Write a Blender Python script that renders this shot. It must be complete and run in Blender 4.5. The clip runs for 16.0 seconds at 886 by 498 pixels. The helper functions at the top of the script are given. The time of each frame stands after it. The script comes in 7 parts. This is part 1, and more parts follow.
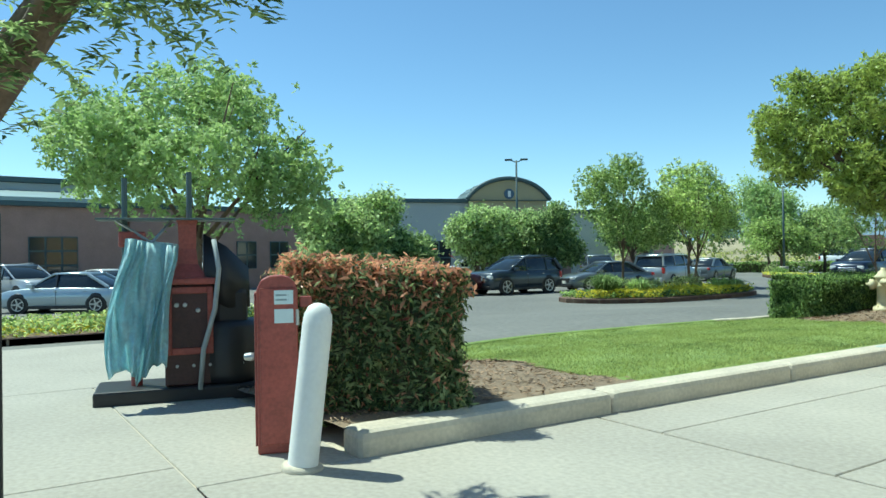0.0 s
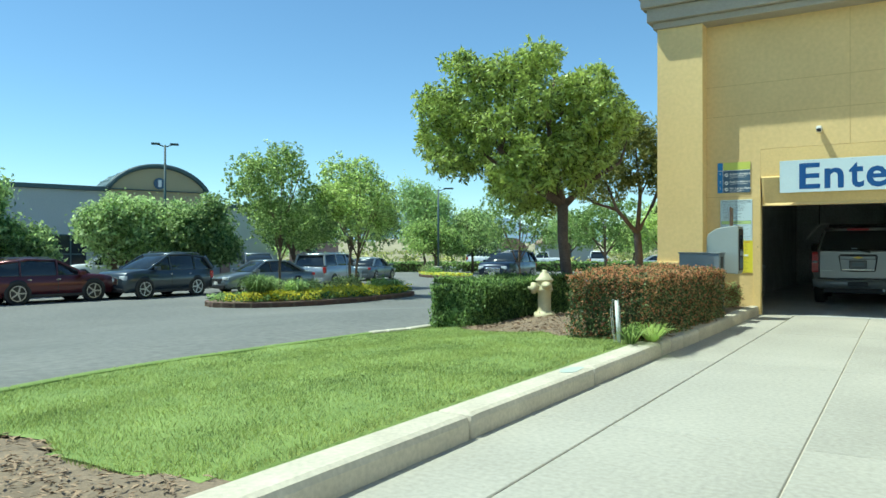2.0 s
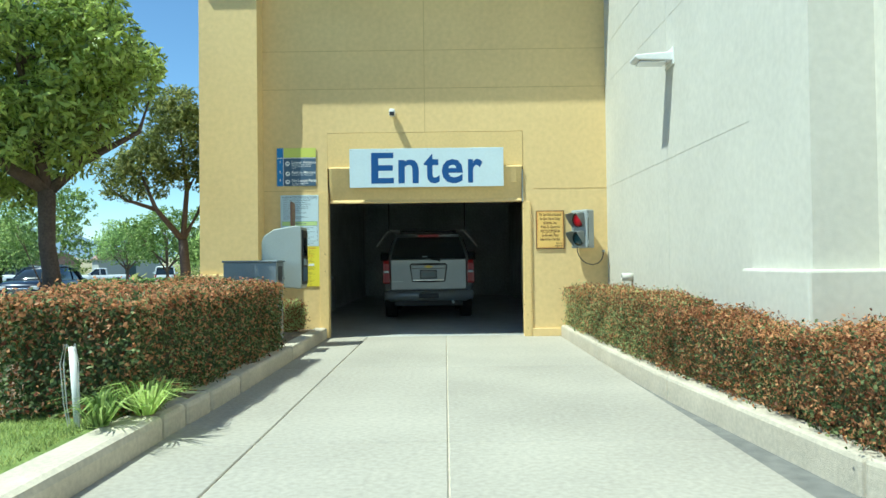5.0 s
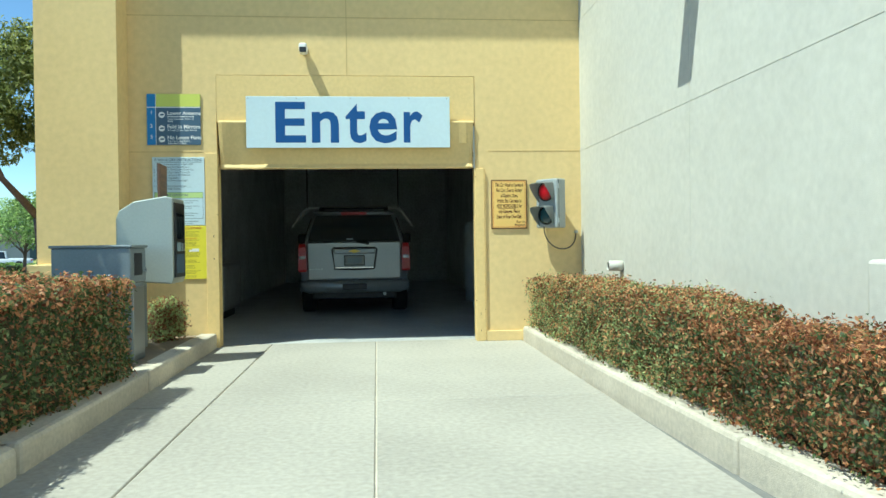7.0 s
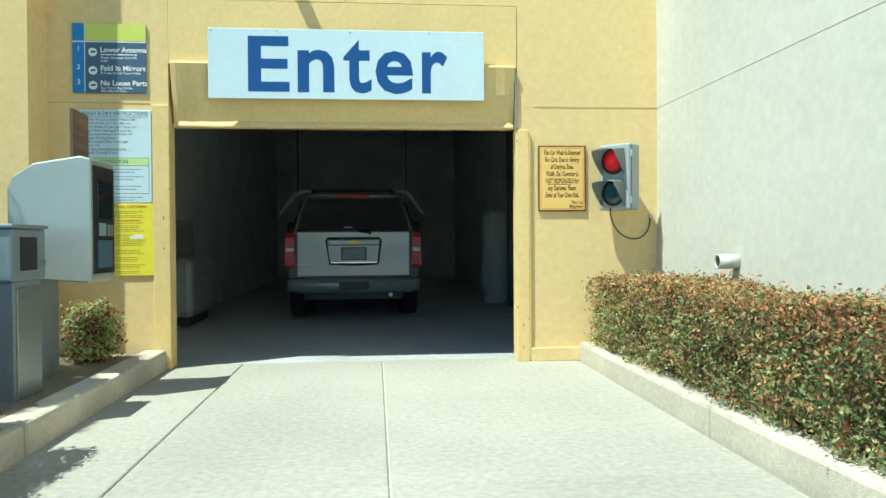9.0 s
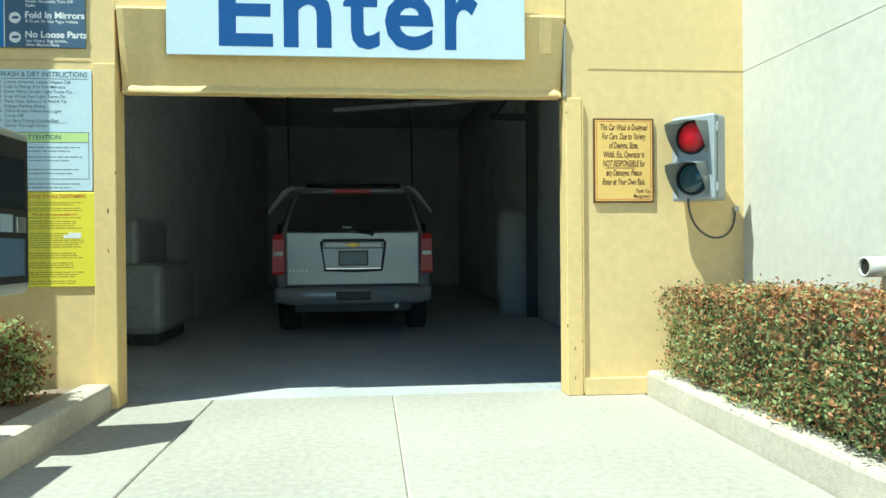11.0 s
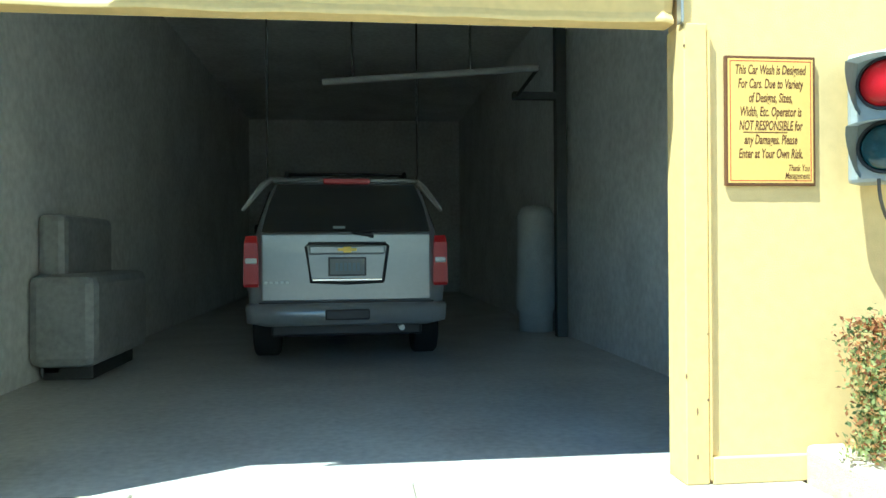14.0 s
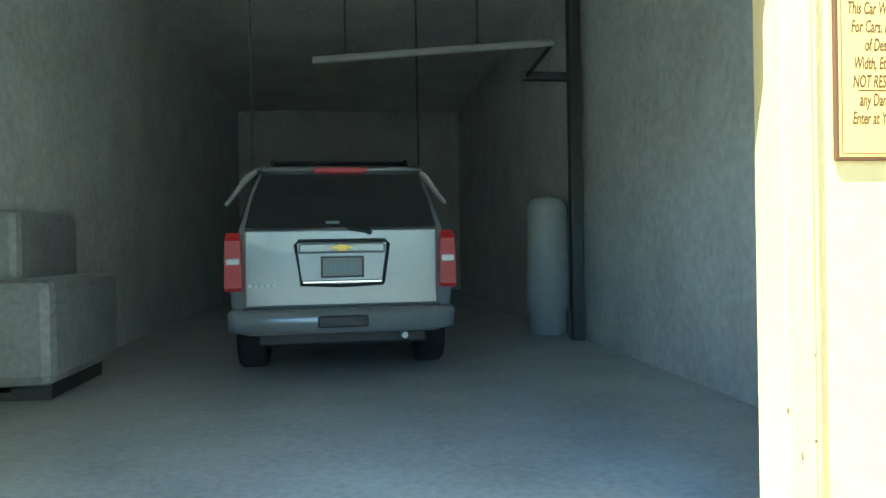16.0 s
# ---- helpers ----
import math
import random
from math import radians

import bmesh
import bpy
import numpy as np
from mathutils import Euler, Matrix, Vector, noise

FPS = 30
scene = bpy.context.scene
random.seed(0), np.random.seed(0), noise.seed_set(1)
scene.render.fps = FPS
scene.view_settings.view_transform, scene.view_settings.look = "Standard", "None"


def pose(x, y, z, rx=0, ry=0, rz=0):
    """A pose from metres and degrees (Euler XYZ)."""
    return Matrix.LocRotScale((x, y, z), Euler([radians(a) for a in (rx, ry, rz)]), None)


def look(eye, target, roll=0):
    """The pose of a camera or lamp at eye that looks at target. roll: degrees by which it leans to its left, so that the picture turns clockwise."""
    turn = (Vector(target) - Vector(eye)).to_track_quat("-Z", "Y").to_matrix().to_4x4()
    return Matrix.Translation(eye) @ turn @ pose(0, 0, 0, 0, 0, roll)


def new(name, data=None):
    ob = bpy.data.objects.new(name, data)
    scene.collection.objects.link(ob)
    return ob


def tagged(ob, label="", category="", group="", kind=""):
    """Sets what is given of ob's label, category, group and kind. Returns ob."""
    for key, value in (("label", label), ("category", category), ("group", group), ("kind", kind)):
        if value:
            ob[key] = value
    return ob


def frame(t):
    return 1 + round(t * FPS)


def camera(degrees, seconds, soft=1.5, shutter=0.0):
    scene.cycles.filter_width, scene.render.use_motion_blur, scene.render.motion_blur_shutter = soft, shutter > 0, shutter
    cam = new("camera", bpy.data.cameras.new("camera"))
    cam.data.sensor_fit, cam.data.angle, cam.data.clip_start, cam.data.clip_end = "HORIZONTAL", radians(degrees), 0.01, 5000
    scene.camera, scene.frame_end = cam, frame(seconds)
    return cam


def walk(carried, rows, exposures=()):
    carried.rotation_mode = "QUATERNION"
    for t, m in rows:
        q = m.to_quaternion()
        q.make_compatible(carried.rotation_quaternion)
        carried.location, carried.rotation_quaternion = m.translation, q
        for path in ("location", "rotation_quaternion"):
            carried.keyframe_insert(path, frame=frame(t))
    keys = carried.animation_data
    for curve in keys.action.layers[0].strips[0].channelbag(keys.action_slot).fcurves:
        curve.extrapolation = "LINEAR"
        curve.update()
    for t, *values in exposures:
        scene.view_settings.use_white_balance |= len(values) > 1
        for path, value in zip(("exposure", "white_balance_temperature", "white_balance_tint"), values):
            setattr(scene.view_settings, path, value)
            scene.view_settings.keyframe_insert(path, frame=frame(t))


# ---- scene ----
cam = camera(61.5, 16.0)

PATH = [
    (0, (2.598, -17.687, 1.263), (0.921, -16.596, 1.276), -0.8),
    (0.5, (1.968, -16.988, 1.249), (0.427, -15.712, 1.246), -0.5),
    (1, (1.467, -16.573, 1.262), (0.088, -15.125, 1.251), -0.3),
    (1.5, (1.098, -15.87, 1.245), (-0.128, -14.29, 1.238), -0.0),
    (2, (0.835, -15.236, 1.233), (-0.219, -13.537, 1.236), 0.0),
    (2.5, (0.67, -14.662, 1.228), (-0.204, -12.863, 1.243), 0.1),
    (3, (0.459, -13.916, 1.214), (-0.195, -12.026, 1.241), 0.2),
    (3.5, (0.39, -13.231, 1.187), (-0.054, -11.281, 1.225), -0.2),
    (4, (0.357, -12.613, 1.173), (0.084, -10.632, 1.214), -0.3),
    (4.5, (0.312, -12.036, 1.157), (0.183, -10.04, 1.197), -0.5),
    (5, (0.294, -11.435, 1.133), (0.288, -9.435, 1.171), -0.7),
    (5.2, (0.295, -11.161, 1.131), (0.336, -9.162, 1.165), -0.7),
    (7.3, (0.333, -8.522, 1.167), (0.511, -6.53, 1.151), -0.8),
    (7.5, (0.352, -8.331, 1.163), (0.524, -6.339, 1.147), -0.8),
    (8, (0.334, -7.674, 1.146), (0.505, -5.681, 1.13), -0.8),
    (8.5, (0.276, -7.101, 1.088), (0.455, -5.109, 1.076), -0.7),
    (9, (0.242, -6.545, 1.082), (0.423, -4.553, 1.059), -0.4),
    (11.5, (0.136, -4.769, 1.04), (0.332, -2.779, 1.04), -0.5),
    (12, (0.126, -4.469, 1.04), (0.323, -2.479, 1.048), -0.4),
    (12.5, (0.092, -4.133, 1.039), (0.3, -2.144, 1.049), -0.3),
    (13, (0.084, -3.78, 1.035), (0.295, -1.791, 1.045), -0.1),
    (13.5, (0.062, -3.454, 1.074), (0.282, -1.466, 1.071), -0.6),
    (14, (0.054, -3.192, 1.055), (0.279, -1.205, 1.058), -0.4),
    (14.5, (0.048, -2.94, 1.057), (0.277, -0.954, 1.057), -0.5),
    (15, (0.038, -2.714, 1.06), (0.274, -0.728, 1.058), -0.6),
    (16, (0.046, -2.392, 1.067), (0.283, -0.406, 1.058), -1.0),
]
walk(cam, [(t, look(eye, target, roll)) for t, eye, target, roll in PATH], exposures=[(0, 0.34, 5900, -14), (1.5, 0.37, 5900, -14), (2.2, 0.43, 5850, -14), (3.2, 0.54, 5800, -13), (4.5, 0.56, 5750, -12), (5.2, 0.48, 5750, -12), (9.0, 0.69, 5750, -12), (12.5, 1.03, 5500, -13), (14.0, 1.42, 5400, -13), (15.0, 1.8, 5300, -13), (16.0, 2.08, 5250, -13)])

# ---- light ----
SUN_WAY = Vector((1.69, 1.0, -3.8)).normalized()
sun_data = bpy.data.lights.new("sun", "SUN")
sun_data.energy, sun_data.angle, sun_data.color = 4.7, radians(0.55), (1.0, 0.95, 0.86)
sun = new("sun", sun_data)
sun.rotation_euler = SUN_WAY.to_track_quat("-Z", "Y").to_euler()
sky_world = bpy.data.worlds.new("sky")
scene.world = sky_world
sky_world.use_nodes = True
wt = sky_world.node_tree
sky_tex = wt.nodes.new("ShaderNodeTexSky")
sky_tex.sky_type, sky_tex.sun_disc = "NISHITA", False
sky_tex.sun_elevation = math.asin(-SUN_WAY.z)
sky_tex.sun_rotation = math.atan2(-SUN_WAY.x, -SUN_WAY.y)
sky_tex.air_density, sky_tex.dust_density, sky_tex.ozone_density = 0.9, 0.0, 4.4
wt.links.new(sky_tex.outputs[0], wt.nodes["Background"].inputs[0])
wt.nodes["Background"].inputs[1].default_value = 0.125

# ---- materials ----
def mat(name, col, rough=0.7, metal=0.0, var=0.15, scale=6.0, fine=60.0, bump=0.0, bump_scale=80.0, tint=None, spec=0.5, rnd=0.0, coat=0.0):
    """A surface with broad and fine variation of its colour, and fine relief. rnd: variation from piece to piece."""
    m = bpy.data.materials.new(name)
    m.use_nodes = True
    nt = m.node_tree
    b = nt.nodes["Principled BSDF"]
    b.inputs["Roughness"].default_value, b.inputs["Metallic"].default_value = rough, metal
    b.inputs["Specular IOR Level"].default_value, b.inputs["Coat Weight"].default_value = spec, coat
    co = nt.nodes.new("ShaderNodeTexCoord")

    def noise_node(s, detail):
        n = nt.nodes.new("ShaderNodeTexNoise")
        n.inputs["Scale"].default_value, n.inputs["Detail"].default_value = s, detail
        nt.links.new(co.outputs["Object"], n.inputs["Vector"])
        return n

    big, small = noise_node(scale, 4), noise_node(fine, 3)
    mix = nt.nodes.new("ShaderNodeMath")
    mix.operation = "ADD"
    nt.links.new(big.outputs[0], mix.inputs[0]), nt.links.new(small.outputs[0], mix.inputs[1])
    last = mix
    if rnd:
        info = nt.nodes.new("ShaderNodeNewGeometry")
        obj = nt.nodes.new("ShaderNodeObjectInfo")
        s1 = nt.nodes.new("ShaderNodeMath")
        s1.operation = "ADD"
        nt.links.new(info.outputs["Random Per Island"], s1.inputs[0]), nt.links.new(obj.outputs["Random"], s1.inputs[1])
        s2 = nt.nodes.new("ShaderNodeMath")
        s2.operation, s2.inputs[1].default_value = "MULTIPLY_ADD", rnd
        s2.inputs[2].default_value = -rnd
        nt.links.new(s1.outputs[0], s2.inputs[0])
        s3 = nt.nodes.new("ShaderNodeMath")
        s3.operation = "ADD"
        nt.links.new(mix.outputs[0], s3.inputs[0]), nt.links.new(s2.outputs[0], s3.inputs[1])
        last = s3
    ramp = nt.nodes.new("ShaderNodeMapRange")
    ramp.inputs["From Min"].default_value, ramp.inputs["From Max"].default_value = 0.6, 1.4
    nt.links.new(last.outputs[0], ramp.inputs["Value"])
    cm = nt.nodes.new("ShaderNodeMix")
    cm.data_type = "RGBA"
    nt.links.new(ramp.outputs[0], cm.inputs["Factor"])
    lo = tuple(c * (1 - var) for c in col)
    hi = tint if tint else tuple(min(1, c * (1 + var)) for c in col)
    cm.inputs[6].default_value, cm.inputs[7].default_value = (*lo, 1), (*hi, 1)
    nt.links.new(cm.outputs[2], b.inputs["Base Color"])
    if bump:
        bn = noise_node(bump_scale, 5)
        bu = nt.nodes.new("ShaderNodeBump")
        bu.inputs["Strength"].default_value, bu.inputs["Distance"].default_value = bump, 0.01
        nt.links.new(bn.outputs[0], bu.inputs["Height"])
        nt.links.new(bu.outputs[0], b.inputs["Normal"])
    return m


def glow(name, col, strength):
    m = mat(name, col, 0.3)
    b = m.node_tree.nodes["Principled BSDF"]
    b.inputs["Emission Color"].default_value, b.inputs["Emission Strength"].default_value = (*col, 1), strength
    return m


def leaf_mat(name, col, tint, rough=0.5, rnd=1.1, through_light=0.5):
    m = mat(name, col, rough, 0, 0.45, 0.8, 9.0, tint=tint, rnd=rnd, spec=0.35)
    nt = m.node_tree
    b, out = nt.nodes["Principled BSDF"], nt.nodes["Material Output"]
    tr = nt.nodes.new("ShaderNodeBsdfTranslucent")
    ms = nt.nodes.new("ShaderNodeMixShader")
    ms.inputs[0].default_value = through_light
    nt.links.new(b.inputs["Base Color"].links[0].from_socket, tr.inputs[0])
    nt.links.new(b.outputs[0], ms.inputs[1]), nt.links.new(tr.outputs[0], ms.inputs[2])
    nt.links.new(ms.outputs[0], out.inputs[0])
    return m


STUCCO = mat("yellow_stucco", (0.75, 0.56, 0.26), 0.9, 0, 0.10, 0.7, 14, 0.2, 140)
STUCCO_TRIM = mat("yellow_trim_paint", (0.75, 0.55, 0.235), 0.7, 0, 0.09, 1.5, 25, 0.12, 60)
WHITE_STUCCO = mat("white_stucco", (0.61, 0.585, 0.505), 0.9, 0, 0.10, 0.9, 16, 0.22, 150)
CORNICE = mat("beige_cornice_paint", (0.40, 0.36, 0.29), 0.85, 0, 0.10, 2, 30, 0.25, 90)
CONCRETE = mat("pale_concrete", (0.365, 0.34, 0.288), 0.82, 0, 0.24, 0.55, 26, 0.3, 120, rnd=0.16)
KERB = mat("kerb_concrete", (0.53, 0.475, 0.375), 0.85, 0, 0.22, 2.5, 30, 0.35, 110)
TEAL_PAINT = mat("worn_teal_paint", (0.50, 0.49, 0.42), 0.8, 0, 0.1, 9, 40, 0.35, 90, tint=(0.40, 0.51, 0.48))
KERB_RED = mat("faded_red_kerb_paint", (0.17, 0.10, 0.08), 0.8, 0, 0.4, 3, 30, 0.3, 90)
ASPHALT = mat("grey_asphalt", (0.168, 0.171, 0.165), 0.9, 0, 0.36, 0.16, 9, 0.4, 150, tint=(0.235, 0.23, 0.21))
GRASS = leaf_mat("lawn_grass", (0.22, 0.32, 0.08), (0.52, 0.58, 0.19), 0.55, 0.9, 0.3)
TURF = mat("turf_soil", (0.20, 0.30, 0.07), 0.95, 0, 0.35, 1.6, 50, 0.6, 90, tint=(0.28, 0.36, 0.10))
MULCH = mat("bark_mulch", (0.27, 0.19, 0.125), 0.95, 0, 0.45, 6, 45, 0.8, 60, rnd=0.8)
SOIL = mat("bare_soil", (0.225, 0.17, 0.115), 0.95, 0, 0.35, 3, 50, 0.7, 70)
DRY = mat("dry_grass_field", (0.25, 0.235, 0.11), 0.95, 0, 0.4, 0.06, 0.9, tint=(0.42, 0.36, 0.21))
DARK_WALL = mat("wet_bay_wall", (0.80, 0.82, 0.80), 0.45, 0, 0.22, 1.2, 14, 0.2, 50)
BAY_FLOOR = mat("wet_bay_floor", (0.54, 0.545, 0.52), 0.3, 0, 0.3, 1.5, 20, 0.2, 60)
STEEL = mat("brushed_steel", (0.42, 0.44, 0.44), 0.38, 0.85, 0.10, 2, 60)
GREY_PAINT = mat("grey_metal_paint", (0.22, 0.255, 0.275), 0.45, 0.25, 0.12, 3, 50)
BLACK = mat("black_plastic", (0.018, 0.018, 0.02), 0.45, 0, 0.2)
RUBBER = mat("tyre_rubber", (0.02, 0.02, 0.02), 0.8, 0, 0.25)
CHROME = mat("chrome", (0.7, 0.7, 0.7), 0.15, 1.0, 0.05)
RIM = mat("alloy_rim", (0.5, 0.5, 0.5), 0.3, 0.9, 0.08)
GLASS_DARK = mat("tinted_car_glass", (0.02, 0.026, 0.03), 0.06, 0, 0.1, spec=0.8)
RED_LENS = mat("red_lens", (0.45, 0.02, 0.02), 0.2, 0, 0.1, coat=0.5)
CLEAR_LENS = mat("clear_lens", (0.7, 0.72, 0.72), 0.12, 0, 0.05, coat=0.5)
BARK = mat("tree_bark", (0.17, 0.12, 0.085), 0.95, 0, 0.35, 5, 45, 0.8, 40)
WHITE_PAINT = mat("white_paint", (0.78, 0.78, 0.75), 0.5, 0, 0.06, 3, 40)
SIGN_WHITE = mat("pale_sign_panel", (0.60, 0.71, 0.745), 0.4, 0, 0.05, 2, 30)
SIGN_BLUE = mat("deep_blue_lettering", (0.008, 0.07, 0.245), 0.4, 0, 0.06)
SIGN_MIDBLUE = mat("blue_sign_strip", (0.03, 0.20, 0.50), 0.4, 0, 0.06)
SIGN_SLATE = mat("slate_blue_sign", (0.065, 0.115, 0.18), 0.45, 0, 0.08)
SIGN_LIME = mat("lime_yellow_strip", (0.62, 0.66, 0.12), 0.45, 0, 0.06)
SIGN_YELLOW = mat("bright_yellow_sign", (0.80, 0.69, 0.05), 0.45, 0, 0.05)
SIGN_ORANGE = mat("orange_yellow_sign", (0.80, 0.53, 0.15), 0.5, 0, 0.05)
SIGN_BROWN = mat("dark_brown_print", (0.13, 0.05, 0.015), 0.6, 0, 0.1)
SIGN_RED = mat("red_print", (0.55, 0.07, 0.03), 0.5, 0, 0.1)
SIGN_GREY = mat("grey_print", (0.24, 0.31, 0.34), 0.6, 0, 0.1)
HYDRANT = mat("pale_yellow_hydrant_paint", (0.60, 0.54, 0.33), 0.6, 0, 0.14, 6, 50, 0.2, 60)
TEAL_CLOTH = mat("teal_cloth", (0.52, 0.74, 0.77), 0.45, 0, 0.25, 3, 30, 0.3, 60)
DARK_MAROON = mat("grimy_dark_maroon_paint", (0.055, 0.022, 0.02), 0.5, 0, 0.35, 4, 40, 0.2, 60)
RED_PAINT = mat("weathered_red_paint", (0.29, 0.065, 0.05), 0.42, 0, 0.32, 5, 40, 0.15, 50)
TUB_PLASTIC = mat("weathered_teal_plastic", (0.16, 0.24, 0.25), 0.6, 0, 0.3, 4, 40, 0.2, 60)
BRICK = mat("red_brown_masonry", (0.37, 0.235, 0.19), 0.9, 0, 0.18, 1.5, 18, 0.3, 30)
GREY_WALL = mat("pale_grey_wall", (0.46, 0.48, 0.46), 0.9, 0, 0.07, 0.4, 10, 0.2, 60)
TAN_WALL = mat("tan_wall", (0.42, 0.36, 0.22), 0.9, 0, 0.06, 0.5, 10)
SLATE_TRIM = mat("dark_green_grey_trim", (0.07, 0.11, 0.115), 0.6, 0, 0.15)
METAL_ROOF = mat("pale_metal_roof", (0.30, 0.38, 0.38), 0.45, 0.5, 0.1, 1, 20)
WINDOW_GLASS = mat("dark_window_glass", (0.03, 0.035, 0.04), 0.08, 0, 0.2, spec=0.8)


# ---- building helpers ----
def finish(name, bm, material, smooth=False):
    me = bpy.data.meshes.new(name)
    bm.normal_update()
    bm.to_mesh(me)
    bm.free()
    for mm in (material if isinstance(material, (list, tuple)) else [material]):
        me.materials.append(mm)
    if smooth:
        me.polygons.foreach_set("use_smooth", [True] * len(me.polygons))
    return me


def part(name, bm, material, parent, label="", smooth=False):
    ob = new(name, finish(name, bm, material, smooth))
    ob.parent = parent
    return tagged(ob, label)


def piece(name, me, parent, m=None):
    ob = new(name, me)
    ob.parent = parent
    if m is not None:
        ob.matrix_basis = m
    return ob


def struct(name, bm, material, label="", category="", smooth=False):
    return tagged(new(name, finish(name, bm, material, smooth)), label, category or name.split("_")[0], "", "structure")


def thing(name, m, label, category, group=""):
    ob = new(name)
    ob.empty_display_size = 0.1
    ob.matrix_basis = m
    return tagged(ob, label, category, group)


def box(x0, x1, y0, y1, z0, z1, bevel=0.0, bm=None, segs=2):
    own = bmesh.new()
    bmesh.ops.create_cube(own, size=1.0)
    for v in own.verts:
        v.co = ((x0 + x1) / 2 + v.co.x * (x1 - x0), (y0 + y1) / 2 + v.co.y * (y1 - y0), (z0 + z1) / 2 + v.co.z * (z1 - z0))
    if bevel:
        bmesh.ops.bevel(own, geom=own.edges[:], offset=bevel, segments=segs, affect="EDGES", profile=0.5)
    if bm is None:
        return own
    return join(bm, own)


def join(bm, other, m=None):
    if m is not None:
        other.transform(m)
    tmp = bpy.data.meshes.new("tmp")
    other.to_mesh(tmp)
    other.free()
    bm.from_mesh(tmp)
    bpy.data.meshes.remove(tmp)
    return bm


def prism(points, z0, z1, bevel=0.0):
    """An upright prism over a plan of (x, y) points."""
    bm = bmesh.new()
    f = bm.faces.new([bm.verts.new((x, y, z0)) for x, y in points])
    r = bmesh.ops.extrude_face_region(bm, geom=[f])
    bmesh.ops.translate(bm, verts=[v for v in r["geom"] if isinstance(v, bmesh.types.BMVert)], vec=(0, 0, z1 - z0))
    bmesh.ops.recalc_face_normals(bm, faces=bm.faces[:])
    if bevel:
        bmesh.ops.bevel(bm, geom=bm.edges[:], offset=bevel, segments=2, affect="EDGES", profile=0.5)
    return bm


def side_prism(points, y0, y1, bevel=0.0):
    """A prism over a profile of (x, z) points, from y0 to y1."""
    bm = prism([(x, z) for x, z in points], 0, 1, 0)
    for v in bm.verts:
        v.co = (v.co.x, y0 + v.co.z * (y1 - y0), v.co.y)
    bmesh.ops.recalc_face_normals(bm, faces=bm.faces[:])
    if bevel:
        bmesh.ops.bevel(bm, geom=bm.edges[:], offset=bevel, segments=2, affect="EDGES", profile=0.5)
    return bm


def lathe(profile, n=24):
    """A turned body about z from (r, z) points."""
    bm = bmesh.new()
    rings = []
    for r, z in profile:
        rings.append([bm.verts.new((max(r, 1e-4) * math.cos(2 * math.pi * k / n), max(r, 1e-4) * math.sin(2 * math.pi * k / n), z)) for k in range(n)])
    for a, b in zip(rings, rings[1:]):
        for k in range(n):
            bm.faces.new((a[k], a[(k + 1) % n], b[(k + 1) % n], b[k]))
    bm.faces.new(rings[0][::-1]), bm.faces.new(rings[-1])
    return bm


def tube(points, radii, n=8, bm=None):
    """A round bar through points; radii may taper."""
    bm = bm or bmesh.new()
    if not isinstance(radii, (list, tuple)):
        radii = [radii] * len(points)
    pts = [Vector(p) for p in points]
    rings = []
    for i, p in enumerate(pts):
        d = (pts[min(i + 1, len(pts) - 1)] - pts[max(i - 1, 0)]).normalized()
        a = d.cross(Vector((0, 0, 1)) if abs(d.z) < 0.9 else Vector((1, 0, 0))).normalized()
        b = d.cross(a)
        rings.append([bm.verts.new(p + radii[i] * (a * math.cos(2 * math.pi * k / n) + b * math.sin(2 * math.pi * k / n))) for k in range(n)])
    for r0, r1 in zip(rings, rings[1:]):
        for k in range(n):
            bm.faces.new((r0[k], r0[(k + 1) % n], r1[(k + 1) % n], r1[k]))
    bm.faces.new(rings[0][::-1]), bm.faces.new(rings[-1])
    return bm


def words(text, size, depth=0.003, bold=0.0, align="CENTER", shear=0.0, squeeze=1.0):
    """Raised lettering in the xz plane, facing -y, its first line's baseline at z = 0."""
    cu = bpy.data.curves.new("lettering", "FONT")
    cu.body, cu.size, cu.extrude, cu.offset, cu.align_x, cu.shear, cu.resolution_u = text, size, depth, bold, align, shear, 3
    ob = bpy.data.objects.new("lettering", cu)
    scene.collection.objects.link(ob)
    me = bpy.data.meshes.new_from_object(ob.evaluated_get(bpy.context.evaluated_depsgraph_get()))
    bpy.data.objects.remove(ob)
    bm = bmesh.new()
    bm.from_mesh(me)
    bpy.data.meshes.remove(me)
    bm.transform(Matrix.Diagonal((squeeze, 1, 1, 1)))
    bm.transform(Matrix.Rotation(radians(90), 4, "X"))
    return bm


def smooth_step(a, b, v):
    s = min(max((v - a) / (b - a), 0), 1)
    return s * s * (3 - 2 * s)


def ground_z(x, y):
    """The ground falls by 0.6 m from the wash to the car park."""
    yy = min(max(y, -18), -3)
    d = math.hypot(min(x + 3, 0), (y - yy) if x < -3 or y < -18 else 0)
    return -0.66 * smooth_step(3, 15, d)


# ---- foliage ----
LEAF = {"oval": [(-0.5, 0, 0), (-0.1, 0.26, 0.07), (0.5, 0, -0.04), (-0.1, -0.26, 0.07)],
        "long": [(-0.5, 0, 0), (-0.05, 0.15, 0.05), (0.5, 0, -0.08), (-0.05, -0.15, 0.05)],
        "lance": [(-0.5, 0, 0), (0.08, 0.17, 0.06), (0.5, 0, -0.06), (0.08, -0.17, 0.06)],
        "blade": [(-0.5, 0.05, 0), (-0.5, -0.05, 0), (0.1, -0.035, 0.04), (0.5, 0.0, 0.0)]}


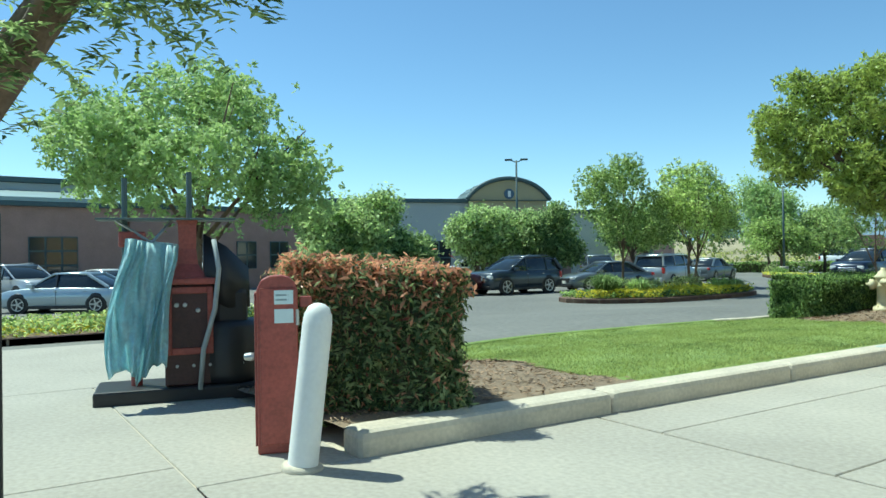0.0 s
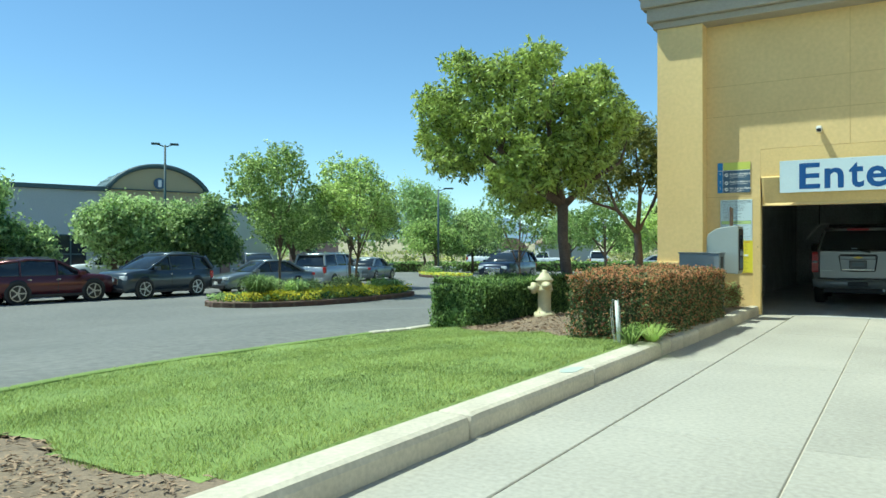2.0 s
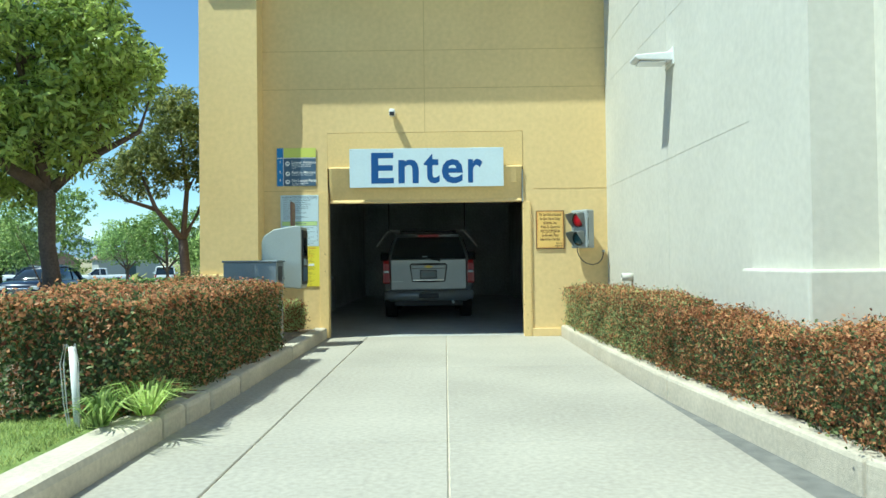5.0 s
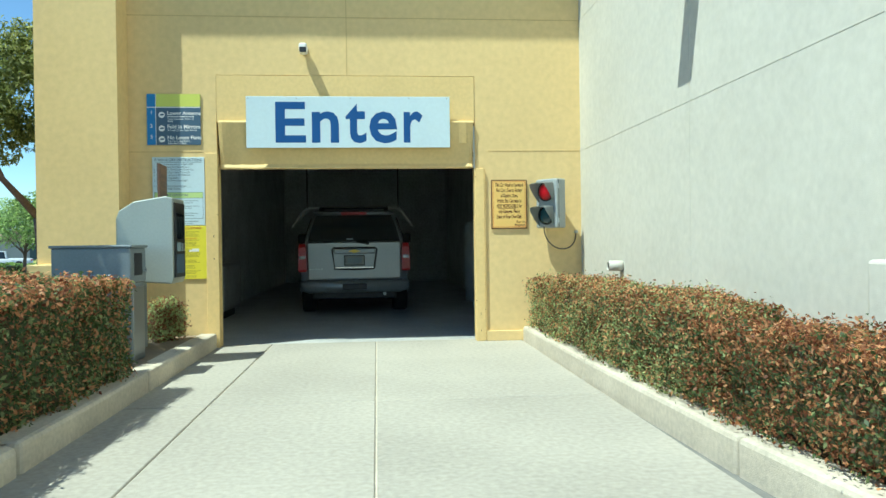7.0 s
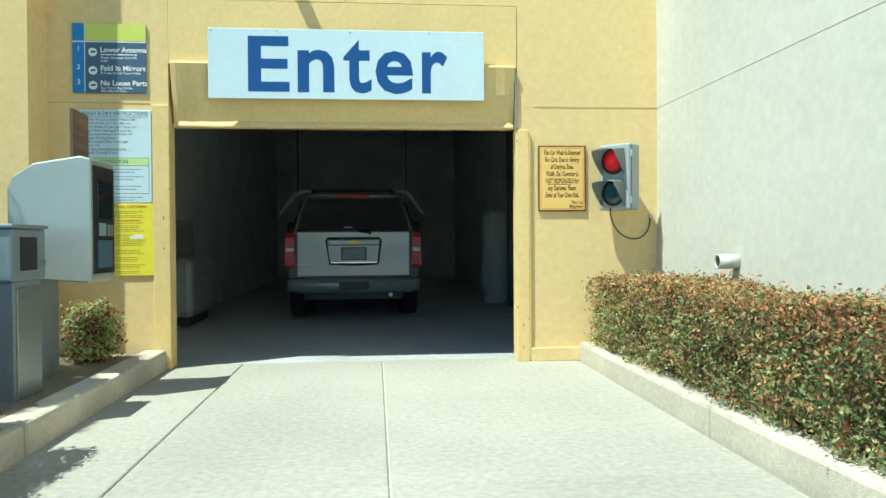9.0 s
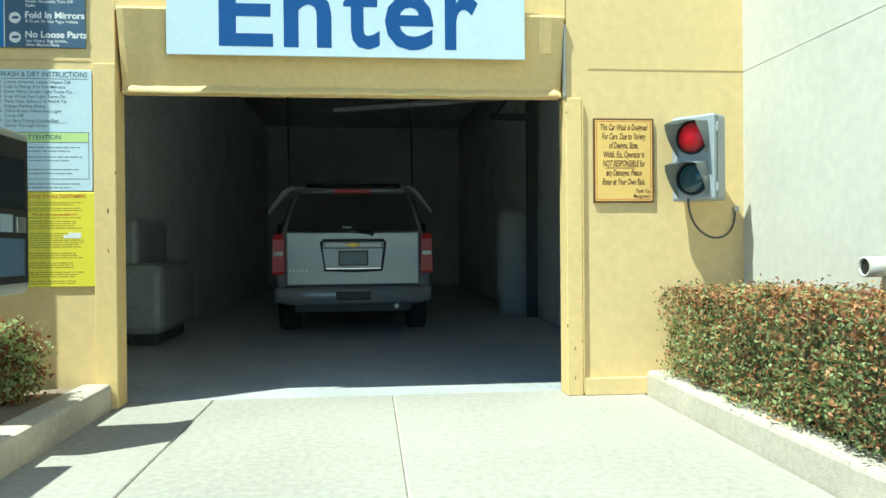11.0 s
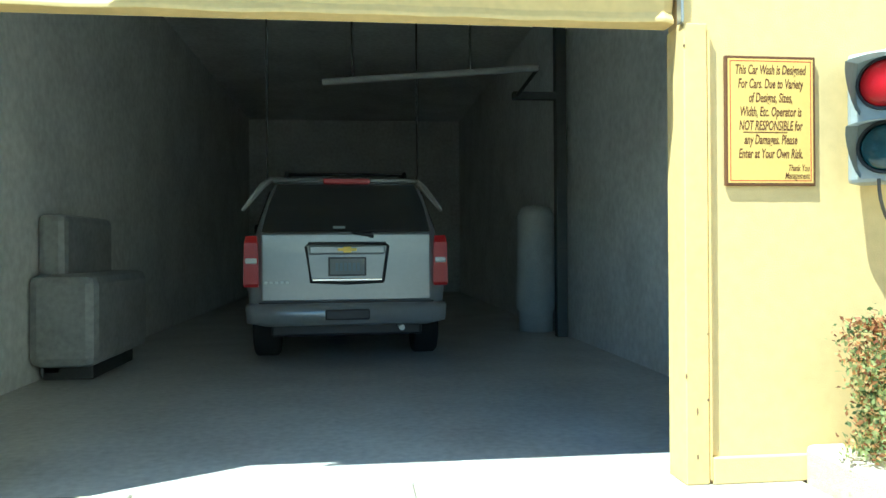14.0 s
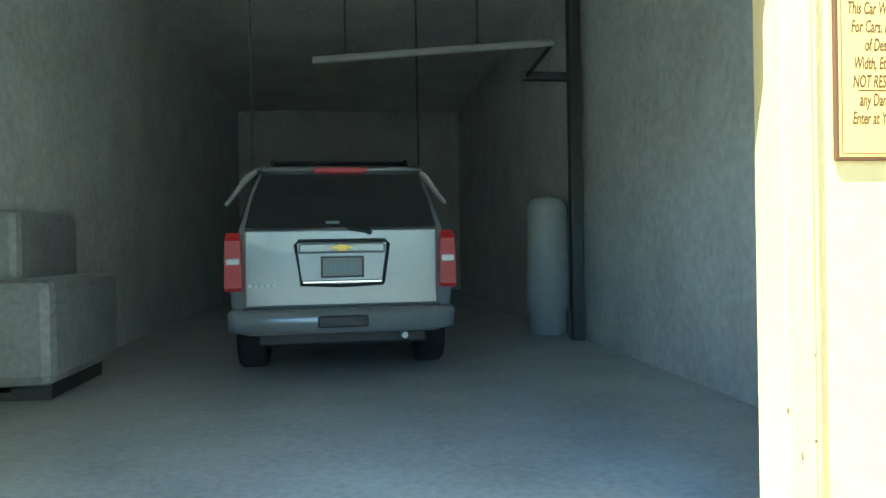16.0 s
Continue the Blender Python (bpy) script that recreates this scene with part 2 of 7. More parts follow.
def leaves(name, places, outward, size, shape, material, parent, seed, label="", spread=0.9, kind="stuff", way=None):
    """Many single leaves at places (n x 3), facing roughly along outward, as one mesh."""
    rng = np.random.default_rng(seed)
    n = len(places)
    face = outward + rng.normal(0, spread, (n, 3)) + np.array((0, 0, 0.35))
    face /= np.linalg.norm(face, axis=1, keepdims=True) + 1e-9
    along = np.cross(face, rng.normal(0, 1, (n, 3))) if way is None else way - face * (way * face).sum(1, keepdims=True)
    along /= np.linalg.norm(along, axis=1, keepdims=True) + 1e-9
    across = np.cross(face, along)
    s = size * rng.uniform(0.6, 1.25, (n, 1, 1))
    q = np.array(LEAF[shape])
    co = places[:, None, :] + s * (q[None, :, 0:1] * along[:, None, :] + q[None, :, 1:2] * across[:, None, :] + q[None, :, 2:3] * face[:, None, :])
    me = bpy.data.meshes.new(name)
    me.vertices.add(n * 4), me.loops.add(n * 4), me.polygons.add(n)
    me.vertices.foreach_set("co", co.astype(np.float32).ravel())
    me.loops.foreach_set("vertex_index", np.arange(n * 4, dtype=np.int32))
    me.polygons.foreach_set("loop_start", np.arange(0, n * 4, 4, dtype=np.int32))
    me.materials.append(material)
    me.update(calc_edges=True)
    ob = new(name, me)
    ob.parent = parent
    return tagged(ob, label, "", "", kind)


def clumps(lobes, per, seed, r_clump=0.2, n_in=14):
    """Leaf places in small clumps through ellipsoid lobes (centre, radii), denser towards the outside."""
    rng = np.random.default_rng(seed)
    pts, out = [], []
    for (c, r, w) in lobes:
        k = max(1, int(per * w))
        d = rng.normal(0, 1, (k, 3))
        d /= np.linalg.norm(d, axis=1, keepdims=True)
        rad = rng.uniform(0.25, 1.0, (k, 1)) ** 0.5
        rad *= 1 + 0.14 * np.sin(d[:, :1] * 7 + c[0]) * np.cos(d[:, 1:2] * 6 + c[1]) + rng.normal(0, 0.06, (k, 1))
        cen = np.array(c) + d * rad * np.array(r)
        p = cen[:, None, :] + rng.normal(0, r_clump, (k, n_in, 3)) * (1, 1, 0.7)
        pts.append(p.reshape(-1, 3))
        out.append(np.repeat(d, n_in, 0))
    return np.concatenate(pts), np.concatenate(out)


def rosettes(lobes, per, seed, leaf, n_in=9, shoots=0.35):
    """Leaves that radiate from the tips of twigs in rosettes, near the skin of ellipsoid lobes; some twigs reach beyond it."""
    rng = np.random.default_rng(seed)
    pts, out, way = [], [], []
    for (c, r, w) in lobes:
        k = max(2, int(per * w))
        d = rng.normal(0, 1, (k, 3)) + np.array((0, 0, 0.25))
        d /= np.linalg.norm(d, axis=1, keepdims=True)
        rad = rng.uniform(0.35, 1.0, (k, 1)) ** 0.6
        rad *= 1 + 0.2 * np.sin(d[:, :1] * 6 + c[0] * 3) * np.cos(d[:, 2:] * 5 + c[1] * 3)
        rad = np.where(rng.uniform(0, 1, (k, 1)) < shoots * 0.35, rad * rng.uniform(1.05, 1.2, (k, 1)), rad)
        tip = np.array(c) + d * rad * np.array(r)
        lean = 0.8 * d + rng.normal(0, 0.75, (k, 3))
        ray = lean[:, None, :] * 0.55 + rng.normal(0, 0.8, (k, n_in, 3))
        ray /= np.linalg.norm(ray, axis=2, keepdims=True)
        p = tip[:, None, :] + ray * leaf * rng.uniform(0.45, 1.0, (k, n_in, 1))
        pts.append(p.reshape(-1, 3)), way.append(ray.reshape(-1, 3)), out.append(np.repeat(d, n_in, 0))
    return np.concatenate(pts), np.concatenate(out), np.concatenate(way)


def tree(name, base, trunk_paths, lobes, per, leaf_size, shape, material, label, seed, group="", r_clump=0.2, n_in=14, bark=None, category="tree"):
    t = thing(name, Matrix.Translation(base), label, category, group)
    bm = bmesh.new()
    for path, radii in trunk_paths:
        tube(path, radii, 9, bm)
    part("trunk", bm, bark or BARK, t, "", True)
    if r_clump is None:
        pts, out, way = rosettes(lobes, per, seed, leaf_size, n_in)
        leaves("crown", pts, out * 0.6, leaf_size, shape, material, t, seed + 1, "", 0.7, "stuff", way)
    else:
        pts, out = clumps(lobes, per, seed, r_clump, n_in)
        leaves("crown", pts, out, leaf_size, shape, material, t, seed + 1)
    return t


def grown(height, spread, rng, trunk_r, fork, n_limbs=6):
    """A trunk with limbs that fan out into the crown."""
    paths = [([(0, 0, -0.1), (0.03 * height * rng.uniform(-1, 1), 0.03 * height * rng.uniform(-1, 1), fork * 0.6), (0, 0, fork), (0.05, 0.05, height * 0.8)],
              [trunk_r * 1.25, trunk_r, trunk_r * 0.85, trunk_r * 0.2])]
    for k in range(n_limbs):
        a = 2 * math.pi * (k + rng.uniform(-0.3, 0.3)) / n_limbs
        reach, top = spread * rng.uniform(0.55, 0.85), height * rng.uniform(0.6, 0.9)
        z0 = fork * rng.uniform(0.75, 1.15)
        mid = (reach * 0.45 * math.cos(a), reach * 0.45 * math.sin(a), (z0 + top) / 2)
        paths.append(([(0, 0, z0), mid, (reach * math.cos(a), reach * math.sin(a), top)], [trunk_r * 0.6, trunk_r * 0.35, trunk_r * 0.1]))
        b = a + rng.uniform(-0.8, 0.8)
        paths.append(([mid, (mid[0] + reach * 0.3 * math.cos(b), mid[1] + reach * 0.3 * math.sin(b), mid[2] + 0.2 * height)], [trunk_r * 0.3, trunk_r * 0.08]))
    return paths


def fluffy(height, fork, spread, rng, n=9):
    """Lobes of a loose round crown."""
    lobes = [((0, 0, (height + fork) / 2), (spread * 0.75, spread * 0.75, (height - fork) * 0.45), 1.2)]
    for k in range(n):
        a, z = 2 * math.pi * (k / n + rng.uniform(-0.05, 0.05)), rng.uniform(fork + 0.18 * (height - fork), height * 0.9)
        rr = spread * (0.75 - 0.45 * max(0, (z - fork) / (height - fork) - 0.4)) * rng.uniform(0.8, 1.1)
        lobes.append(((rr * math.cos(a), rr * math.sin(a), z), (spread * 0.36, spread * 0.36, (height - fork) * 0.2), 0.45))
    lobes.append(((0.1, 0, height * 0.88), (spread * 0.4, spread * 0.4, height * 0.13), 0.4))
    return lobes


def hedge(name, corners, z0, z1, mats, label, seed, density=900, size=0.06, shape="oval", top_mat=None, top_share=0.6, rough=0.05, low_share=0.12, shaggy=False):
    """A clipped hedge over a plan of four corners (anticlockwise): a dark twiggy core and a shell of leaves, the young ones on top."""
    t = thing(name, Matrix.Translation((0, 0, 0)), label, "hedge")
    c = np.array(corners, float)
    mid = c.mean(0)
    core = prism([tuple(mid + (p - mid) * 0.86) for p in c], z0, z0 + (z1 - z0) * 0.9, 0.05)
    part("core", core, TWIGS, t, "dark twigs inside")
    rng = np.random.default_rng(seed)
    pts, out = [], []
    for i in range(4):
        a, b = c[i], c[(i + 1) % 4]
        ln = np.linalg.norm(b - a)
        k = int(ln * (z1 - z0) * density)
        u, v = rng.uniform(0, 1, (k, 1)), rng.uniform(0, 1, (k, 1))
        nrm = np.array((b[1] - a[1], a[0] - b[0])) / ln
        bulge = 0.035 * np.sin(u * ln * 5 + i) * np.sin(v * 7 + i) + 0.02 * np.sin(u * ln * 13)
        xy = a + (b - a) * u + nrm * (bulge + rng.normal(0, rough, (k, 1)) - 0.02)
        pts.append(np.hstack([xy, z0 + v * (z1 - z0)]))
        out.append(np.tile((*nrm, 0.1), (k, 1)))
    area = abs(sum(c[i][0] * c[(i + 1) % 4][1] - c[(i + 1) % 4][0] * c[i][1] for i in range(4))) / 2
    k = int(area * density * 1.25)
    u, v = rng.uniform(0, 1, (k, 1)), rng.uniform(0, 1, (k, 1))
    xy = (c[0] * (1 - u) + c[1] * u) * (1 - v) + (c[3] * (1 - u) + c[2] * u) * v
    hump = 0.03 * np.sin(xy[:, :1] * 4.3) + 0.03 * np.sin(xy[:, 1:] * 3.1) + np.abs(rng.normal(0, rough * 1.1, (k, 1)))
    pts.append(np.hstack([xy, z1 - 0.03 + hump]))
    out.append(np.tile((0, 0, 1.0), (k, 1)))
    pts, out = np.concatenate(pts), np.concatenate(out)
    young = (rng.uniform(0, 1, len(pts)) < top_share * np.clip((pts[:, 2] - z1 + 0.45) / 0.45, low_share, 1)) if top_mat else np.zeros(len(pts), bool)
    upward = out[~young] * 0.5 + np.array((0, 0, 0.8)) + rng.normal(0, 0.35, (int((~young).sum()), 3)) if shaggy else None
    leaves("foliage", pts[~young], out[~young], size, shape, mats, t, seed + 3, "old green leaves" if top_mat else "", way=upward)
    if top_mat:
        leaves("young_foliage", pts[young], out[young], size, shape, top_mat, t, seed + 4, "young coppery red leaves")
    return t


BARK_RED = mat("dark_brown_bark", (0.125, 0.088, 0.07), 0.95, 0, 0.4, 5, 40, 0.8, 35)
TWIGS = mat("dark_twigs", (0.10, 0.095, 0.05), 0.95, 0, 0.4, 8, 60, 0.8, 40)
L_MAIN = leaf_mat("olive_leaves", (0.085, 0.15, 0.038), (0.52, 0.62, 0.16), 0.36, 1.2, 0.42)
L_SECOND = leaf_mat("brown_green_leaves", (0.34, 0.40, 0.12), (0.82, 0.80, 0.30), 0.5, 1.1, 0.66)
L_MID = leaf_mat("mid_green_leaves", (0.24, 0.38, 0.11), (0.60, 0.74, 0.25), 0.5, 1.1, 0.6)
L_BRIGHT = leaf_mat("bright_spring_leaves", (0.40, 0.58, 0.17), (0.82, 0.93, 0.37), 0.5, 1.1, 0.72)
L_DEEP = leaf_mat("deep_green_leaves", (0.33, 0.49, 0.17), (0.74, 0.88, 0.38), 0.5, 1.1, 0.6)
L_PISTACHE = leaf_mat("soft_green_leaves", (0.17, 0.29, 0.10), (0.48, 0.62, 0.24))
L_HEDGE = leaf_mat("hedge_green_leaves", (0.13, 0.24, 0.07), (0.42, 0.58, 0.18))
L_HEDGE2 = leaf_mat("photinia_green_leaves", (0.15, 0.23, 0.085), (0.57, 0.65, 0.29))
L_RED = leaf_mat("photinia_red_leaves", (0.33, 0.10, 0.055), (0.74, 0.38, 0.19))
L_COPPER = leaf_mat("pale_copper_leaves", (0.40, 0.15, 0.075), (0.86, 0.46, 0.22))
L_FLOWER = leaf_mat("yellow_petals", (0.80, 0.66, 0.03), (0.90, 0.82, 0.10))
L_RED_TALL = leaf_mat("coppery_red_leaves", (0.36, 0.085, 0.06), (0.82, 0.42, 0.25), 0.4, 1.3)
# ---- ground ----
def sheet(xs, ys, height, material, name, label, category):
    bm = bmesh.new()
    rows = [[bm.verts.new((x, y, height(x, y))) for x in xs] for y in ys]
    for r0, r1 in zip(rows, rows[1:]):
        for k in range(len(xs) - 1):
            bm.faces.new((r0[k], r0[k + 1], r1[k + 1], r1[k]))
    return struct(name, bm, material, label, category, True)


XS = [-1500, -700, -300, -150, -90, -60] + [-45 + 1.0 * k for k in range(60)] + [16, 20, 40, 150, 600]
YS = [-600, -200, -80, -45] + [-32 + 1.0 * k for k in range(52)] + [22, 26, 32, 40, 55, 80, 140, 300, 700, 1600]
sheet(XS, YS, lambda x, y: ground_z(x, y) - 0.03 if -200 < x < 200 else -0.69, ASPHALT, "ground", "worn grey asphalt of the car park", "ground")

# beyond the car park: a dry field and low hills
sheet([-900, -500, -300, -160, -80, -40, 0, 60], [62, 70, 80, 100, 140, 200, 320], lambda x, y: -0.6 + 0.012 * max(0, y - 62) + 0.8 * math.sin(x * 0.05) * (y > 75), DRY, "field", "dry yellow grass field beyond the car park", "ground")
# the far range carries the haze of distance in its blue base colour
HILL = mat("haze_tinted_hills", (0.17, 0.24, 0.30), 1.0, 0, 0.12, 0.004, 0.05)
HILL_NEAR = mat("tan_hills", (0.34, 0.30, 0.19), 1.0, 0, 0.2, 0.01, 0.2)


def ridge(name, dist, height, seed, material, label, a0=85, a1=200, wave=9.0):
    bm = bmesh.new()
    low, top = [], []
    rng = random.Random(seed)
    ph = [rng.uniform(0, 6.3) for _ in range(5)]
    for k in range(121):
        a = radians(a0 + (a1 - a0) * k / 120)
        h = height * (0.62 + 0.2 * math.sin(a * wave + ph[0]) + 0.12 * math.sin(a * wave * 2.3 + ph[1]) + 0.06 * math.sin(a * wave * 5.7 + ph[2]) + 0.03 * math.sin(a * wave * 13 + ph[3]))
        low.append(bm.verts.new((dist * math.cos(a), dist * math.sin(a), -2)))
        top.append(bm.verts.new((dist * 1.15 * math.cos(a), dist * 1.15 * math.sin(a), h)))
    for k in range(120):
        bm.faces.new((low[k], low[k + 1], top[k + 1], top[k]))
    return struct(name, bm, material, label, "hills", True)


ridge("backdrop_hills", 900, 62, 4, HILL, "range of distant hills, blue haze put into its colour")
ridge("backdrop_hills_near", 420, 13, 9, HILL_NEAR, "low tan hills beyond the field", wave=14)

# concrete drive to the wash, slab by slab
drive = struct("drive", box(-1.60, 2.05, -26, 0.2, -0.16, -0.012), KERB, "pale concrete drive up to the wash entrance", "drive")


def slab_row(x0, x1, y0, y1, nx, ny, parent):
    for i in range(nx):
        for j in range(ny):
            ax, bx = x0 + (x1 - x0) * i / nx, x0 + (x1 - x0) * (i + 1) / nx
            ay, by = y0 + (y1 - y0) * j / ny, y0 + (y1 - y0) * (j + 1) / ny
            piece("slab", finish("slab", box(ax + 0.006, bx - 0.006, ay + 0.006, by - 0.006, -0.1, 0.0, 0.006, segs=1), CONCRETE), parent)


for xa, xb in ((-1.58, -0.93), (-0.93, 0.30), (0.30, 2.05)):
    slab_row(xa, xb, -13.6, 0.2, 1, 4, drive)
apron = struct("apron", box(-9.5, 8.0, -30, -13.61, -0.16, -0.012), KERB, "broad concrete apron in front of the drive", "pavement")
slab_row(-5.4, 8.0, -29, -16.6, 4, 4, apron)
slab_row(-1.58, 8.0, -16.6, -13.62, 3, 1, apron)
slab_row(-5.4, -4.95, -16.6, -13.62, 1, 1, apron)
slab_row(-9.5, -5.4, -29, -13.62, 1, 1, apron)
slab_row(-4.95, -1.58, -16.6, -15.62, 1, 1, apron)

# kerbed island between the drive and the car park: lawn, mulch and bed
ISLAND = [(-1.80, -15.6), (-1.80, -6.4), (-1.62, -5.9), (-1.62, -0.05), (-3.4, -0.05), (-3.4, 12.0), (-6.4, 12.0), (-6.5, 2.0), (-6.2, -2.0), (-5.7, -5.2), (-5.9, -6.5), (-6.05, -8.5), (-6.1, -10.5), (-5.8, -12.2), (-5.2, -13.6), (-4.9, -15.6)]


def bed_z(x, y):
    return 0.16 * smooth_step(-5.7, -2.5, x) - 0.02 * smooth_step(-12, -15, y) + 0.10 * math.exp(-((x + 4.05) ** 2 + (y + 4.2) ** 2) / 1.1)


def patch(name, x0, x1, y0, y1, step, inside, height, material, label, category):
    bm = bmesh.new()
    grid = {}
    nx, ny = round((x1 - x0) / step), round((y1 - y0) / step)
    for i in range(nx + 1):
        for j in range(ny + 1):
            grid[i, j] = (x0 + i * step, y0 + j * step)
    vs = {}

    def vert(k):
        if k not in vs:
            x, y = grid[k]
            vs[k] = bm.verts.new((x, y, height(x, y)))
        return vs[k]

    for i in range(nx):
        for j in range(ny):
            cx, cy = x0 + (i + 0.5) * step, y0 + (j + 0.5) * step
            if inside(cx, cy):
                bm.faces.new([vert(k) for k in ((i, j), (i + 1, j), (i + 1, j + 1), (i, j + 1))])
    return struct(name, bm, material, label, category, True)


def in_poly(x, y, poly):
    c = False
    for (ax, ay), (bx, by) in zip(poly, poly[1:] + poly[:1]):
        if (ay > y) != (by > y) and x < (bx - ax) * (y - ay) / (by - ay) + ax:
            c = not c
    return c


def is_lawn(x, y):
    return in_poly(x, y, ISLAND) and -12.9 + 0.15 * math.sin(x * 3) < y < -6.65 + 0.25 * math.sin(x * 2.2) - (0.0 if x > -4.5 else -1.2 * smooth_step(-4.5, -5.6, x)) + 0.7 * smooth_step(-2.75, -3.3, x) * (1 - 0.7 * smooth_step(-4.5, -5.6, x)) and x < -1.78


patch("island_bed", -6.6, -1.6, -15.7, 12.1, 0.1, lambda x, y: in_poly(x, y, ISLAND) and not is_lawn(x, y), lambda x, y: bed_z(x, y) + 0.02 * noise.noise((x * 3, y * 3, 0)), SOIL, "bare soil bed with bark mulch round hedges and tree", "soil")
lawn = patch("lawn", -6.64, -1.84, -13.2, -5.0, 0.1, is_lawn, lambda x, y: bed_z(x, y) + 0.01 - 0.035 * smooth_step(-1.98, -1.84, x) + 0.012 * noise.noise((x * 1.5, y * 1.5, 5)), TURF, "mown green lawn on a low mound", "lawn")


def scatter_on(name, n, inside, x0, x1, y0, y1, height, size, shape, material, label, category, seed, up=0.0, spread=0.9, lift=0.0):
    rng = np.random.default_rng(seed)
    pts = []
    while len(pts) < n:
        x, y = rng.uniform(x0, x1), rng.uniform(y0, y1)
        if inside(x, y):
            pts.append((x, y, height(x, y) + lift * rng.uniform(0.2, 1)))
    pts = np.array(pts)
    ob = leaves(name, pts, np.tile((0, 0, up), (len(pts), 1)), size, shape, material, None, seed, label, spread)
    return tagged(ob, label, category)


def blades(name, n, inside, x0, x1, y0, y1, height, length, width, material, label, category, seed, lean=0.35):
    """Upright grass blades as one mesh of slim triangles."""
    rng = np.random.default_rng(seed)
    pts = []
    while len(pts) < n:
        x, y = rng.uniform(x0, x1), rng.uniform(y0, y1)
        if inside(x, y):
            pts.append((x, y, height(x, y)))
    p = np.array(pts)
    a = rng.uniform(0, 2 * math.pi, n)
    side = np.stack([np.cos(a), np.sin(a), 0 * a], 1) * width * rng.uniform(0.6, 1.2, (n, 1))
    tip = p + np.stack([rng.normal(0, lean, n), rng.normal(0, lean, n), np.ones(n)], 1) * length * rng.uniform(0.5, 1.2, (n, 1))
    co = np.stack([p - side, p + side, tip], 1)
    me = bpy.data.meshes.new(name)
    me.vertices.add(n * 3), me.loops.add(n * 3), me.polygons.add(n)
    me.vertices.foreach_set("co", co.astype(np.float32).ravel())
    me.loops.foreach_set("vertex_index", np.arange(n * 3, dtype=np.int32))
    me.polygons.foreach_set("loop_start", np.arange(0, n * 3, 3, dtype=np.int32))
    me.materials.append(material)
    me.update(calc_edges=True)
    return tagged(new(name, me), label, category, "", "stuff")


blades("grass", 150000, is_lawn, -6.3, -1.86, -13.2, -5.0, bed_z, 0.036, 0.0035, GRASS, "short mown green grass", "grass", 11, 0.5)
scatter_on("bark_chips", 9000, lambda x, y: in_poly(x, y, ISLAND) and not is_lawn(x, y) and y < -3, -6.3, -1.9, -15.6, -3, bed_z, 0.06, "long", MULCH, "brown bark mulch chips", "mulch", 12, 2.0, 0.5, 0.03)


def kerb(name, line, width, z_top, material, label, z_of=None, bevel=0.03):
    """A kerb of cast lengths along a line of (x, y), its outer face on the line."""
    k = struct(name, bmesh.new(), material, label, "kerb")
    for (ax, ay), (bx, by) in zip(line, line[1:]):
        ln = math.hypot(bx - ax, by - ay)
        base = (z_of((ax + bx) / 2, (ay + by) / 2) if z_of else 0.0)
        bm = box(0.003, ln - 0.003, 0, width, -0.2, z_top, bevel)
        piece("kerb_stone", finish("kerb_stone", bm, material, False), k, pose(ax, ay, base, 0, 0, math.degrees(math.atan2(by - ay, bx - ax))))
    return k


def arc_line(points, n=6):
    """A smooth line through points."""
    out = []
    p = [Vector((*q, 0)) for q in points]
    for i in range(len(p) - 1):
        p0, p1, p2, p3 = p[max(i - 1, 0)], p[i], p[i + 1], p[min(i + 2, len(p) - 1)]
        for k in range(n):
            t = k / n
            out.append(tuple((0.5 * ((2 * p1) + (p2 - p0) * t + (2 * p0 - 5 * p1 + 4 * p2 - p3) * t * t + (3 * p1 - p0 - 3 * p2 + p3) * t ** 3))[:2]))
    return out + [tuple(points[-1])]


kerb("kerb_drive_left", [(-1.57, -15.6), (-1.57, -13.4), (-1.57, -11.0), (-1.57, -8.7), (-1.57, -6.5)], 0.30, 0.16, KERB, "pale rounded concrete kerb along the lawn", None, 0.05)
kerb("kerb_nose", arc_line([(-1.57, -6.5), (-1.56, -6.1), (-1.54, -5.6), (-1.53, -4.8)], 1), 0.26, 0.165, KERB, "rounded kerb nose", None, 0.045)
for y, ln, w in ((-8.95, 0.44, 0.12),):
    blot = [(-1.70 + w * 0.6 * math.cos(k * 0.349) * (1 + 0.16 * math.sin(k * 1.047 + y)), y + ln * 0.5 * math.sin(k * 0.349) * (1 + 0.18 * math.sin(k * 0.698 + 1))) for k in range(18)]
    struct("kerb_paint", prism(blot, 0.15, 0.1635 if y < -6.6 else 0.168), TEAL_PAINT, "worn teal paint blot on the kerb", "paint")
kerb("kerb_bed", [(-1.53, -4.8), (-1.53, -2.6), (-1.53, -0.02)], 0.2, 0.17, KERB, "pale concrete kerb beside the wash entrance")
kerb("kerb_right", [(2.05, -0.02), (2.06, -2.6), (2.12, -5.2), (2.3, -7.8), (2.9, -9.8), (4.2, -11.2)], 0.2, 0.17, KERB, "pale concrete kerb under the clipped hedge")
kerb("kerb_car_park", arc_line([(-6.4, 12.0), (-6.5, 2.0), (-6.2, -2.0), (-5.7, -5.2), (-5.9, -6.5)], 3), 0.15, 0.045, KERB, "low concrete kerb between bed and car park", ground_z)
kerb("lawn_edge", arc_line([(-5.9, -6.5), (-6.05, -8.5), (-6.1, -10.5), (-5.8, -12.2), (-5.2, -13.6), (-4.9, -15.6)], 3), 0.15, 0.03, TURF, "low grassy edge between lawn and car park", ground_z)

# ---- the wash building ----
W_L, W_R, TOP = -3.36, 2.787, 5.62


